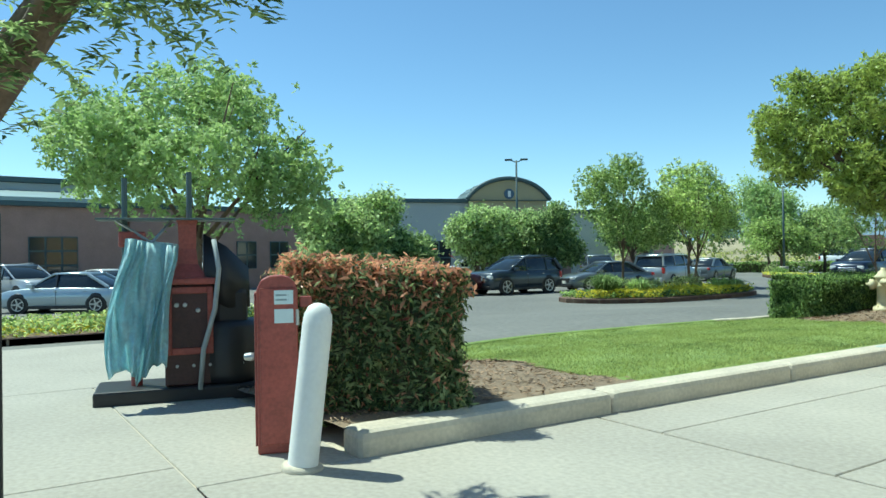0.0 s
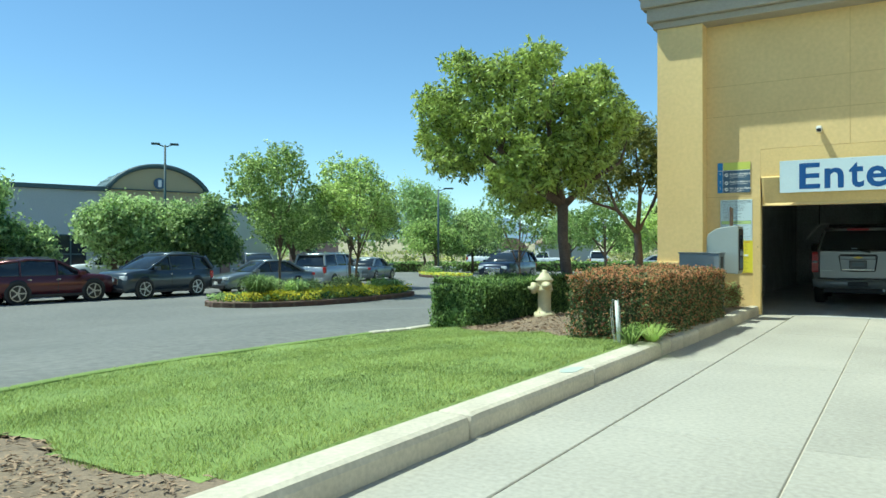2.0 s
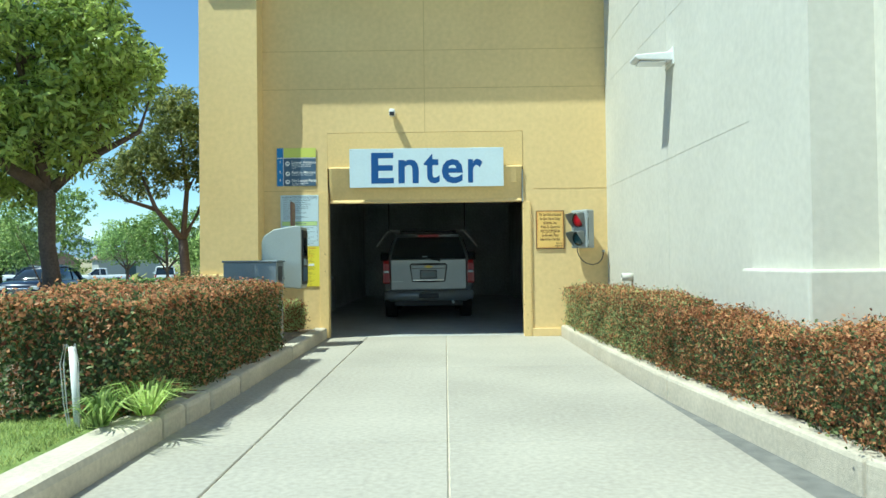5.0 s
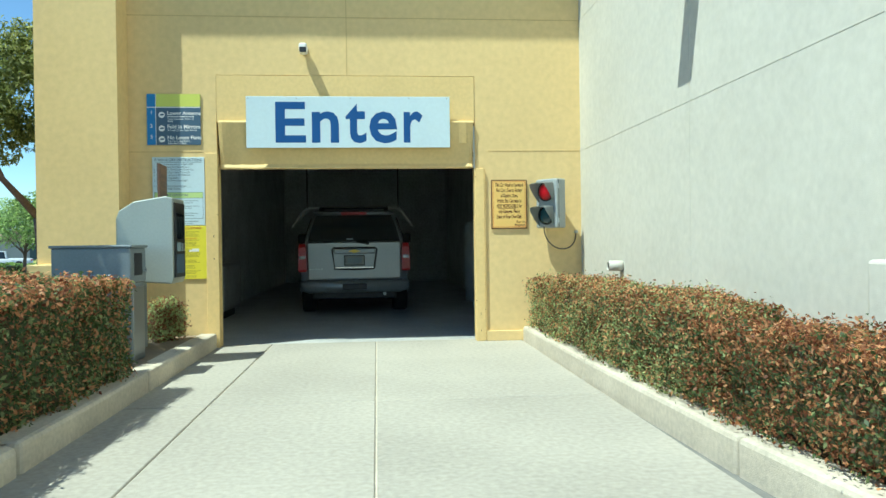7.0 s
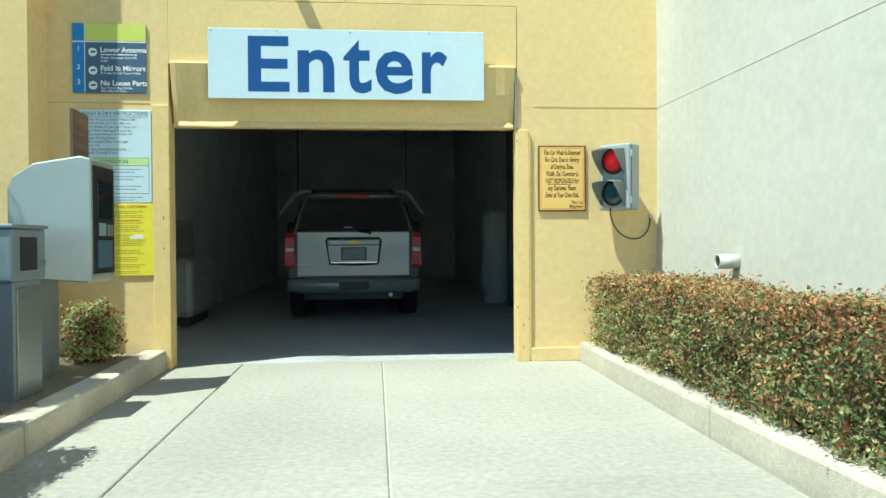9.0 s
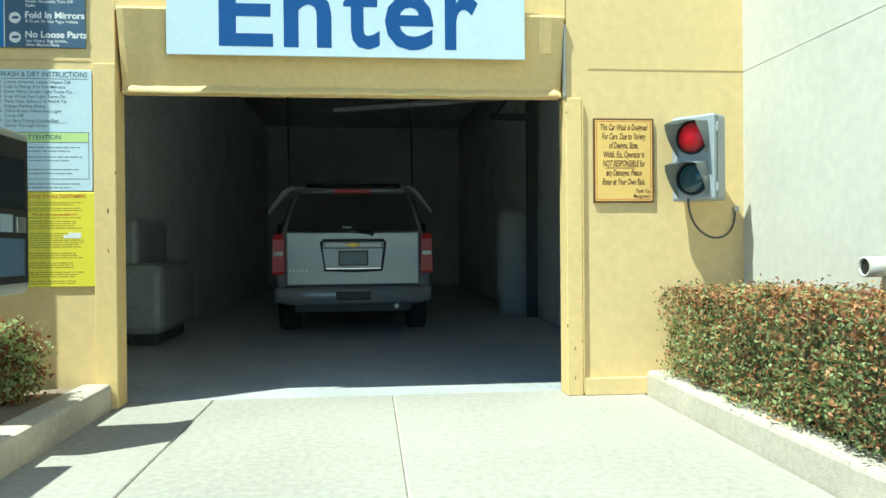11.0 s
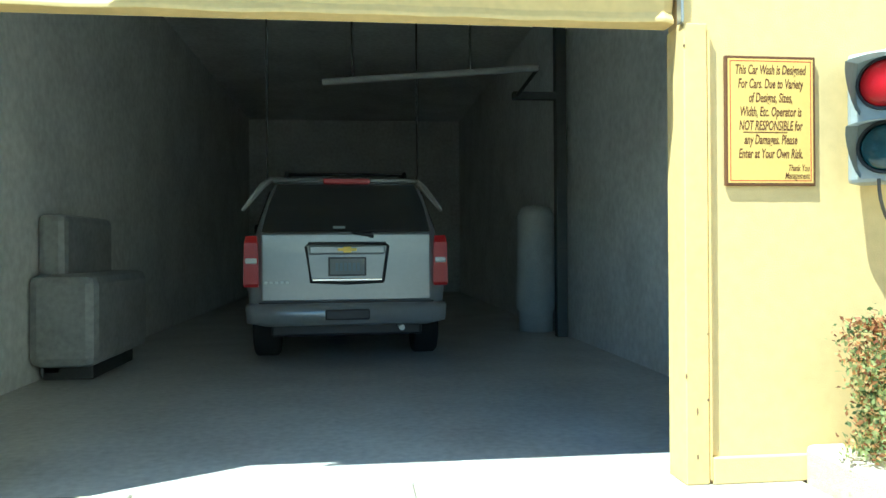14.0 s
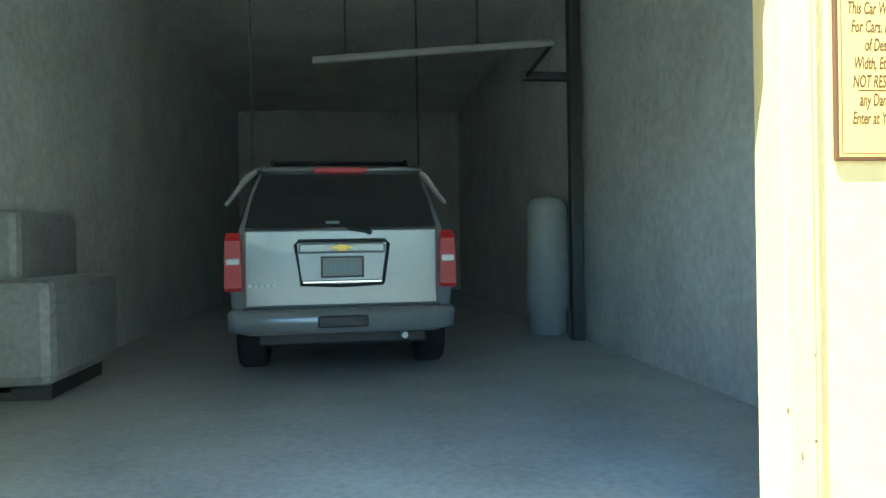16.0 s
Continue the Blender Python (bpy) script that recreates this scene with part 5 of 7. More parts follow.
tuft("ornamental_grass", -18.2, 3.3, 1.05, 1.05, 620, L_DEEP, "tall arching ornamental grass on the island", 51)
tuft("ornamental_grass", -17.6, 4.5, 0.9, 0.85, 460, L_DEEP, "arching ornamental grass among yellow flowers", 52)
tuft("ornamental_grass", -18.9, 4.4, 0.9, 0.9, 420, L_DEEP, "tall arching ornamental grass on the island", 56)
tuft("ornamental_grass", -17.1, 9.9, 0.7, 0.65, 320, L_DEEP, "arching ornamental grass at the far end of the island", 57)
for k, (x, y, r_) in enumerate([(-18.3, 8.2, 0.75), (-17.6, 9.6, 0.6), (-18.6, 6.5, 0.6), (-17.6, -13.0, 0.8), (-28.9, 30.6, 0.7), (-27.7, 29.6, 0.5)]):
    b = thing("shrub", Matrix.Translation((x, y, ground_z(x, y) + 0.1)), "rounded brownish green shrub on the planted island", "shrub", "shrubs on the islands")
    p, o = clumps([((0, 0, r_ * 0.5), (r_, r_, r_ * 0.55), 1.0)], 190, 60 + k, 0.08, 10)
    leaves("foliage", p, o, 0.09, "oval", L_HEDGE2 if k % 2 == 0 else L_HEDGE, b, 65 + k)
tuft("agapanthus", -1.68, -6.55, 0.40, 0.26, 130, L_MID, "strappy green plant at the kerb nose", 53, 0.17)
tuft("agapanthus", -1.84, -6.85, 0.34, 0.24, 100, L_MID, "strappy green plant at the kerb nose", 54, 0.16)
tuft("agapanthus", -4.95, -5.62, 0.22, 0.22, 40, L_HEDGE, "dark strappy plant below the green hedge", 55, 0.17)

# ---- trees of the car park ----
def round_tree(x, y, height, fork, spread, material, label, seed, per=260, leaf=0.16, group="trees of the car park", r=0.11, n_in=12, name="tree", rc=0.24):
    rg_ = random.Random(seed)
    return tree(name, (x, y, ground_z(x, y) - 0.02), grown(height, spread, rg_, r, fork), fluffy(height, fork, spread, rg_), per, leaf, "oval", material, label, seed, group, rc, n_in)


round_tree(-19.4, 5.6, 6.0, 1.9, 2.1, L_BRIGHT, "slender bright green tree on the planted island", 71, 430, 0.115, r=0.05, rc=None, n_in=9)
round_tree(-18.3, 9.0, 5.7, 1.8, 1.9, L_BRIGHT, "bright green tree on the planted island", 72, 430, 0.115, r=0.055, rc=None, n_in=9)
round_tree(-22.9, 14.2, 5.9, 1.9, 2.3, L_PISTACHE, "green tree behind the minivan", 73, 360, 0.12, r=0.07, rc=None, n_in=9)
round_tree(-33.5, 37.0, 7.4, 1.6, 2.4, L_PISTACHE, "green conical tree far off", 74, 170, 0.26, rc=0.35)
round_tree(-31.3, 35.5, 4.2, 1.6, 2.5, L_MID, "broad low green tree far off", 75, 150, 0.26, rc=0.35)
round_tree(-30.2, 39.5, 5.3, 1.5, 2.6, L_DEEP, "green tree far off", 76, 150, 0.26, rc=0.35)
round_tree(-12.83, 12.79, 4.9, 1.5, 1.7, L_BRIGHT, "slim airy green tree beyond the hydrant", 77, 210, 0.11, r=0.04, rc=None, n_in=8)
round_tree(-15.4, 30.5, 5.2, 1.8, 2.8, L_BRIGHT, "green tree beyond the hedge", 78, 170, 0.18, r=0.09, rc=None, n_in=9)
round_tree(-13.0, 36.0, 5.0, 1.6, 2.8, L_BRIGHT, "bright green tree behind the wash", 79, 150, 0.24)
round_tree(-22.5, 42.0, 5.0, 1.7, 2.4, L_PISTACHE, "thin pale tree far off", 80, 90, 0.22)
round_tree(-40.0, 30.0, 6.0, 1.6, 3.2, L_DEEP, "green tree beside the shops", 81, 150, 0.24, rc=0.3)
round_tree(-28.0, 15.5, 4.6, 1.8, 2.2, L_PISTACHE, "small green tree in the parking row", 84, 120, 0.2)
round_tree(-18.8, -12.0, 7.4, 2.3, 3.9, L_PISTACHE, "large loose green tree on the planted island", 82, 640, 0.16, r=0.13, rc=None, n_in=11)


def bush_tree(x, y, rx, ry, hgt, material, label, seed, per=800):
    t = thing("bushy_tree", Matrix.Translation((x, y, ground_z(x, y))), label, "tree", "bushy trees by the shops")
    bm = bmesh.new()
    rg_ = random.Random(seed)
    for k in range(5):
        a = k * 1.26
        tube([(0.15 * math.cos(a), 0.15 * math.sin(a), -0.1), (rx * 0.3 * math.cos(a), ry * 0.3 * math.sin(a), hgt * 0.4), (rx * 0.6 * math.cos(a), ry * 0.6 * math.sin(a), hgt * 0.75)], [0.12, 0.08, 0.03], 7, bm)
    part("trunk", bm, BARK, t, "", True)
    lobes = [((0, 0, hgt * 0.55), (rx * 0.9, ry * 0.9, hgt * 0.38), 1.4)]
    for k in range(11):
        a = k * 0.5712 * math.pi
        z = hgt * rg_.uniform(0.35, 0.86)
        q = math.sqrt(max(0.05, 1 - ((z / hgt - 0.5) / 0.5) ** 2)) * 0.72
        lobes.append(((rx * q * math.cos(a), ry * q * math.sin(a), z), (rx * 0.34, ry * 0.34, hgt * 0.17), 0.4))
    p, o = clumps(lobes, per / 3, seed, 0.22, 12)
    leaves("crown", p, o, 0.24, "oval", material, t, seed + 1)
    return t


bush_tree(-32.3, -0.6, 2.6, 3.2, 5.3, L_DEEP, "dense rounded green tree in front of the shop", 91, 1100)
bush_tree(-34.6, 9.4, 2.2, 2.3, 4.9, L_DEEP, "dense rounded green tree in front of the domed shop", 92, 900)
bush_tree(-32.2, 12.3, 2.2, 2.4, 5.0, L_DEEP, "dense rounded green tree in front of the domed shop", 93, 900)
bush_tree(-33.6, 10.9, 1.9, 2.0, 4.6, L_DEEP, "dense rounded green tree between two others", 95, 700)
bush_tree(-31.6, 2.6, 1.2, 1.3, 3.2, L_DEEP, "lower rounded bush beside a larger one", 94, 400)
for k, (x0, y0, x1, y1) in enumerate([(-34, 41, -14, 55), (-45, 30, -34, 41), (-14, 55, 2, 66)]):
    d = Vector((x1 - x0, y1 - y0, 0)).normalized()
    nrm = Vector((-d.y, d.x, 0)) * 0.9
    hedge("low_hedge", [(x0, y0), (x1, y1), (x1 + nrm.x, y1 + nrm.y), (x0 + nrm.x, y0 + nrm.y)], -0.7, 0.10, L_HEDGE, "long low dark hedge at the edge of the car park", 100 + k, 90, 0.26, "oval")
round_tree(-24.0, 64.0, 5.0, 1.5, 3.0, L_DEEP, "far green tree beyond the car park", 85, 110, 0.35, rc=0.4)
round_tree(-46.0, 66.0, 5.5, 1.5, 3.2, L_DEEP, "far green tree beyond the car park", 86, 110, 0.35, rc=0.4)
round_tree(-8.0, 58.0, 5.5, 1.5, 3.2, L_PISTACHE, "far green tree beyond the car park", 87, 110, 0.35, rc=0.4)
rg_far = np.random.default_rng(77)
pts_far = np.stack([rg_far.uniform(-110, 10, 5000), rg_far.uniform(63, 150, 5000), np.zeros(5000)], 1)
pts_far = np.repeat(pts_far[::10], 10, 0) + rg_far.normal(0, 0.8, (5000, 3)) * (1, 1, 0.35)
pts_far[:, 2] += -0.3 + 0.012 * (pts_far[:, 1] - 62)
tagged(leaves("field_scrub", pts_far, np.tile((0, 0, 0.4), (5000, 1)), 0.9, "oval", L_SECOND, None, 78, "sparse scrub in the dry field"), "sparse scrub in the dry field", "scrub")

# ---- on the entrance wall ----
def board(name, x0, x1, z0, z1, y, material, label, category, thick=0.012):
    t = thing(name, Matrix.Translation((0, 0, 0)), label, category)
    part("panel", box(x0, x1, y - thick, y, z0, z1, 0.003, segs=1), material, t)
    return t


def print_on(t, name, bm, x, y, z, material, label="", sub=None):
    bm.transform(Matrix.Translation((x, y, z)))
    return part(name, bm, material, sub or t, label)


def bar_rows(x0, x1, z_top, n, step, hgt, y, seed, short=0.25):
    """Plain bars that stand for lines of small print."""
    rg_ = random.Random(seed)
    bm = bmesh.new()
    for k in range(n):
        x = x0
        end = x1 - (x1 - x0) * rg_.uniform(0, short)
        while x < end:
            w = rg_.uniform(0.02, 0.07)
            box(x, min(x + w, end), y + 0.0003, y + 0.002, z_top - k * step - hgt, z_top - k * step, 0, bm)
            x += w + 0.007
    return bm


SIGN_Y = -0.072
enter = board("entrance_sign", -1.155, 1.20, 2.30, 2.895, SIGN_Y, SIGN_WHITE, "pale blue-white banner with large blue letters over the entrance", "sign")
for letter, x0, x1, z0, z1 in (("E", -0.823, -0.476, 2.360, 2.831), ("n", -0.407, -0.096, 2.358, 2.722), ("t", -0.019, 0.221, 2.352, 2.812), ("e", 0.255, 0.581, 2.350, 2.722), ("r", 0.656, 0.879, 2.358, 2.722)):
    lt = words(letter, 0.665, 0.0004, 0.0135)
    lx, lz = [v.co.x for v in lt.verts], [v.co.z for v in lt.verts]
    sx_, sz_ = (x1 - x0) / (max(lx) - min(lx)), (z1 - z0) / (max(lz) - min(lz))
    for v in lt.verts:
        v.co.x, v.co.z = (v.co.x - min(lx)) * sx_, (v.co.z - min(lz)) * sz_
    print_on(enter, "letter", lt, x0, SIGN_Y - 0.0127, z0, SIGN_BLUE, "deep blue letter")
for x in (-1.13, -0.58, 0.04, 0.72, 1.165):
    part("screw", box(x - 0.006, x + 0.006, SIGN_Y - 0.016, SIGN_Y - 0.010, 2.868, 2.88, 0.002, segs=1), STEEL, enter)

steps = board("wash_steps_sign", -2.28, -1.68, 2.345, 2.93, -0.004, SIGN_SLATE, "slate blue notice with a lime strip and three numbered steps", "sign")
part("blue_strip", box(-2.28, -2.185, -0.0168, -0.015, 2.345, 2.93), SIGN_MIDBLUE, steps, "bright blue strip")
part("lime_strip", box(-2.175, -1.68, -0.0168, -0.015, 2.785, 2.93), SIGN_LIME, steps, "lime yellow strip")
part("white_rule", box(-2.28, -1.68, -0.0172, -0.015, 2.772, 2.782), WHITE_PAINT, steps)
part("white_rule", box(-2.183, -2.177, -0.0172, -0.015, 2.345, 2.93), WHITE_PAINT, steps)
SMALL = {"1": ("", "Power Antennas, Turn Off", "Radio"), "2": ("If Truck Or Van Type Vehicle",), "3": ("Sun Visors, Bug Shields,", "After-Market Parts")}
for num, word, z in (("1", "Lower Antenna", 2.69), ("2", "Fold In Mirrors", 2.535), ("3", "No Loose Parts", 2.41)):
    print_on(steps, "numeral", words(num, 0.055, 0.0003, 0.001), -2.23, -0.0174, z + 0.01, WHITE_PAINT)
    print_on(steps, "lettering", words(word, 0.060, 0.0003, 0.0016, "LEFT"), -2.055, -0.0168, z, WHITE_PAINT, "white words")
    disc = lathe([(0.036, 0), (0.036, 0.0008)], 20)
    disc.transform(Matrix.Translation((-2.115, -0.016, z)) @ Matrix.Rotation(radians(90), 4, "X"))
    part("picture_disc", disc, WHITE_PAINT, steps, "round white pictogram")
    part("pictogram", prism([(-0.024, -0.006), (0.012, -0.008), (0.03, 0.002), (0.014, 0.012), (-0.012, 0.010)], 0.0165, 0.0174), SIGN_SLATE, steps).matrix_basis = pose(-2.115, 0, z, 90, 0, 0)
    for k, line in enumerate(SMALL[num]):
        if line:
            print_on(steps, "lettering", words(line, 0.027, 0.0003, 0.0003, "LEFT"), -2.05, -0.0168, z - 0.03 - 0.026 * k, WHITE_PAINT)
        else:
            part("small_print", bar_rows(-2.05, -1.75, z - 0.016, 1, 0.022, 0.010, -0.017, 200), WHITE_PAINT, steps, "plain bars of small print")

instr = board("instruction_board", -2.23, -1.645, 1.42, 2.205, -0.004, SIGN_WHITE, "white board with wash and dry instructions", "sign")
PRINT = mat("dark_slate_print", (0.11, 0.16, 0.19), 0.6, 0, 0.1)
print_on(instr, "lettering", words("WASH & DRY INSTRUCTIONS", 0.047, 0.0003, 0.0006, squeeze=0.86), -1.94, -0.0168, 2.158, PRINT, "dark heading")
part("rule", box(-2.2, -1.67, -0.0168, -0.015, 2.143, 2.147), PRINT, instr)
for k, (num, line) in enumerate((("1", "Lower Antenna, Leave Wipers Off."), ("2", "Fold In Pickup And Van Mirrors."), ("3", "Enter When Green Light Turns On."), ("4", "Stop When Red Light Turns On."), ("5", "Place Gear Selector In PARK Or"), ("", "Engage Parking Brake."), ("6", "Drive Ahead When Red Light"), ("", "Turns Off."), ("7", "For Best Drying Results-Exit"), ("", "Slowly Through Dryer."))):
    z = 2.114 - 0.0312 * k
    if num:
        print_on(instr, "numeral", words(num, 0.028, 0.0003, 0.0001, "LEFT"), -2.215, -0.0168, z, PRINT)
    print_on(instr, "lettering", words(line, 0.029, 0.0003, 0.0002, "LEFT"), -2.185, -0.0168, z, PRINT)
part("underline", box(-2.185, -1.80, -0.0168, -0.015, 1.859, 1.8605), PRINT, instr)
part("attention_frame", join(box(-2.21, -1.665, -0.0168, -0.015, 1.496, 1.500), join(box(-2.21, -1.665, -0.0168, -0.015, 1.797, 1.801), join(box(-2.21, -2.206, -0.0168, -0.015, 1.5, 1.797), box(-1.669, -1.665, -0.0168, -0.015, 1.5, 1.797)))), PRINT, instr, "thin dark frame")
part("attention_band", box(-2.206, -1.669, -0.0166, -0.015, 1.735, 1.797), mat("pale_green_band", (0.55, 0.70, 0.26), 0.5, 0, 0.05), instr, "pale green band")
part("rule", box(-2.206, -1.669, -0.0168, -0.015, 1.732, 1.736), PRINT, instr)
print_on(instr, "lettering", words("ATTENTION", 0.042, 0.0003, 0.0005), -1.955, -0.0172, 1.754, PRINT)
for k, z in enumerate((1.706, 1.682, 1.644, 1.621, 1.563, 1.538, 1.470, 1.447)):
    part("small_print", bar_rows(-2.19, -1.70 - 0.07 * (k % 2), z, 1, 0.02, 0.008, -0.017, 240 + k, 0.05), SIGN_GREY, instr, "plain bars of small print")
YEL_PRINT = mat("faded_olive_print", (0.36, 0.29, 0.04), 0.6, 0, 0.15)
YEL_RED = mat("faded_red_print", (0.60, 0.22, 0.03), 0.6, 0, 0.15)
yel = board("yellow_notice", -2.23, -1.635, 0.80, 1.412, -0.004, SIGN_YELLOW, "bright yellow notice to customers below the instructions", "sign")
print_on(yel, "lettering", words("NOTICE TO ALL CUSTOMERS", 0.029, 0.0003, 0.0008), -1.88, -0.0168, 1.377, YEL_RED, "red heading")
print_on(yel, "lettering", words("We are not responsible for:", 0.025, 0.0003, 0.0005), -1.88, -0.0168, 1.262, YEL_RED, "red line")
for k, (z, n) in enumerate(((1.348, 2), (1.312, 2), (1.25, 1), (1.227, 4), (1.148, 7), (1.02, 3), (0.958, 3), (0.898, 3), (0.84, 2))):
    part("small_print", bar_rows(-2.10, -1.69, z, n, 0.0145, 0.0055, -0.017, 260 + k, 0.2), YEL_PRINT, yel, "plain bars of small print")
part("printed_van", join(box(-1.80, -1.72, -0.0168, -0.015, 1.115, 1.15), box(-1.83, -1.80, -0.0168, -0.015, 1.115, 1.135)), WHITE_PAINT, yel, "small printed van shape")

warn = board("disclaimer_sign", 1.69, 2.122, 1.335, 1.92, -0.004, SIGN_BROWN, "orange-yellow disclaimer sign in a dark brown frame", "sign", 0.016)
part("field", box(1.703, 2.109, -0.0208, -0.019, 1.348, 1.907), SIGN_ORANGE, warn, "orange-yellow field")
part("inner_rule", join(box(1.712, 2.10, -0.0214, -0.0205, 1.895, 1.899), join(box(1.712, 2.10, -0.0214, -0.0205, 1.356, 1.36), join(box(1.712, 1.716, -0.0214, -0.0205, 1.356, 1.899), box(2.096, 2.10, -0.0214, -0.0205, 1.356, 1.899)))), SIGN_RED, warn, "thin red line")
for k, line in enumerate(("This Car Wash is Designed", "For Cars. Due to Variety", "of Designs, Sizes,", "Width, Etc. Operator is", "NOT RESPONSIBLE for", "any Damages. Please", "Enter at Your Own Risk.")):
    bm = words(line, 0.061, 0.0003, 0.0011, "CENTER", 0.2, 0.50)
    print_on(warn, "lettering", bm, 1.905, -0.0214, 1.838 - k * 0.063, SIGN_BROWN, "dark brown words")
part("underline", box(1.775, 1.985, -0.0216, -0.0205, 1.573, 1.578), SIGN_BROWN, warn)
for k, line in enumerate(("Thank You", "Management")):
    print_on(warn, "lettering", words(line, 0.042, 0.0003, 0.0003, "RIGHT", 0.22, 0.55), 2.09, -0.0214, 1.402 - k * 0.035, SIGN_BROWN)

cctv = thing("security_camera", pose(-0.49, 0, 3.43), "small white security camera with a black face on the wall", "camera")
part("mount", lathe([(0.045, 0), (0.045, 0.012), (0.02, 0.03)], 16), WHITE_PAINT, cctv, "", True).matrix_basis = pose(0, 0, 0.03, 90, 0, 0)
part("housing", box(-0.045, 0.045, -0.19, -0.03, -0.045, 0.06, 0.02), WHITE_PAINT, cctv, "white housing")
part("lens", box(-0.038, 0.038, -0.197, -0.185, -0.05, 0.01, 0.008), BLACK, cctv, "black face")

# two-lamp signal, turned towards the drive
sig = thing("traffic_signal", pose(2.375, -0.175, 1.62, 0, 0, -51), "grey two-lamp traffic signal showing red, on the yellow wall", "traffic light")
SIGNAL_GREY = mat("signal_grey_paint", (0.36, 0.39, 0.385), 0.5, 0.2, 0.1, 5, 40)
housing = part("housing", box(-0.155, 0.155, -0.085, 0.085, -0.285, 0.29, 0.018), SIGNAL_GREY, sig, "light grey metal housing")
part("door_seam", box(-0.157, 0.157, -0.052, -0.046, -0.27, 0.275), BLACK, housing)
for z in (-0.2, 0.2):
    part("hinge", box(0.15, 0.168, -0.065, -0.03, z - 0.03, z + 0.03, 0.004), SIGNAL_GREY, housing)
part("wall_bracket", tube([(0, 0, 0.0), (-0.145, 0.098, 0.0)], 0.05, 10), SIGNAL_GREY, sig, "round wall bracket")
RED_ON = glow("lit_red_lamp", (0.30, 0.004, 0.008), 0.6)
RED_ON.node_tree.nodes["Principled BSDF"].inputs["Emission Color"].default_value = (0.9, 0.01, 0.03, 1)
lamp_nt = RED_ON.node_tree
lamp_co, lamp_flat, lamp_len, lamp_map = (lamp_nt.nodes.new(k) for k in ("ShaderNodeTexCoord", "ShaderNodeVectorMath", "ShaderNodeVectorMath", "ShaderNodeMapRange"))
lamp_flat.operation, lamp_flat.inputs[1].default_value = "MULTIPLY", (1, 1, 0)
lamp_len.operation = "LENGTH"
lamp_map.inputs[1].default_value, lamp_map.inputs[2].default_value, lamp_map.inputs[3].default_value, lamp_map.inputs[4].default_value = 0.0, 0.085, 0.40, 0.015
lamp_nt.links.new(lamp_co.outputs["Object"], lamp_flat.inputs[0]), lamp_nt.links.new(lamp_flat.outputs[0], lamp_len.inputs[0])
lamp_nt.links.new(lamp_len.outputs["Value"], lamp_map.inputs[0]), lamp_nt.links.new(lamp_map.outputs[0], lamp_nt.nodes["Principled BSDF"].inputs["Emission Strength"])
GREEN_OFF = mat("dark_teal_lens", (0.012, 0.055, 0.075), 0.15, 0, 0.25, 12, 60, coat=0.5)
for z, m_, lb in ((0.14, RED_ON, "glowing red lamp"), (-0.135, GREEN_OFF, "unlit dark green lamp")):
    dome = lathe([(0.102, 0), (0.098, 0.012), (0.075, 0.026), (0.04, 0.034), (0.0, 0.037)], 28)
    lamp_ = part("lamp", dome, m_, sig, lb, True)
    lamp_.matrix_basis = pose(0.0, -0.086, z, 90, 0, 0)
    part("lens_ring", lathe([(0.102, -0.002), (0.102, 0.014), (0.114, 0.014), (0.116, -0.002)], 28), BLACK, lamp_, "black ring")
    vis = bmesh.new()
    a0, rows_ = radians(-48), []
    for k in range(25):
        a = a0 + (math.pi - 2 * a0) * k / 24
        sq = 1.0 / max(abs(math.cos(a)), abs(math.sin(a)))
        f = 0.118 * (0.35 + 0.65 * sq)
        dep = 0.012 + 0.165 * min(1.0, max(0.0, (math.sin(a) * (0.35 + 0.65 * sq) + 0.9) / 1.6))
        rows_.append([vis.verts.new((f * math.cos(a), -0.083, f * math.sin(a))), vis.verts.new((f * 1.02 * math.cos(a), -0.083 - dep, f * math.sin(a) - 0.02))])
    for r0, r1 in zip(rows_, rows_[1:]):
        vis.faces.new((r0[0], r1[0], r1[1], r0[1]))
    bmesh.ops.solidify(vis, geom=vis.faces[:], thickness=0.005)
    v_ = part("visor", vis, SIGNAL_GREY, sig, "grey sun visor")
    v_.matrix_basis = pose(0, 0, z)
back_ = sig.matrix_basis.inverted()
ends_ = [Vector(q) for q in ((2.28, -0.22, 1.35), (2.275, -0.22, 1.04), (2.725, -0.03, 0.98), (2.72, 0.0, 1.29))]
part("conduit", tube([back_ @ (ends_[0] * (1 - q) ** 3 + ends_[1] * 3 * q * (1 - q) ** 2 + ends_[2] * 3 * q * q * (1 - q) + ends_[3] * q ** 3) for q in [k / 20 for k in range(21)]], 0.0075, 8), mat("brown_grey_cable", (0.10, 0.085, 0.07), 0.6), sig, "thin curved cable", True)
part("cable_gland", lathe([(0.02, 0), (0.02, 0.03)], 12), STEEL, sig).matrix_basis = back_ @ pose(2.72, 0.0, 1.29, 90, 0, 0)

# wall lamp and drain stub on the white wall
sc = thing("wall_lamp", pose(W_R, -3.3, 3.31), "flat white wedge-shaped wall lamp on the white wall", "lamp")
bm = side_prism([(0, -0.015), (-0.39, 0.0), (-0.42, 0.03), (-0.40, 0.055), (0, 0.085)], -0.13, 0.13, 0.012)
part("housing", bm, WHITE_PAINT, sc)
part("diffuser", box(-0.36, -0.06, -0.10, 0.10, -0.025, -0.012, 0.004), CLEAR_LENS, sc, "clear lens underneath")
part("back_plate", box(-0.015, 0.0, -0.15, 0.15, -0.06, 0.13, 0.005), WHITE_PAINT, sc)
dr = thing("drain_pipe", pose(W_R, -1.5, 0.92), "short white drain pipe end sticking out of the wall", "pipe")
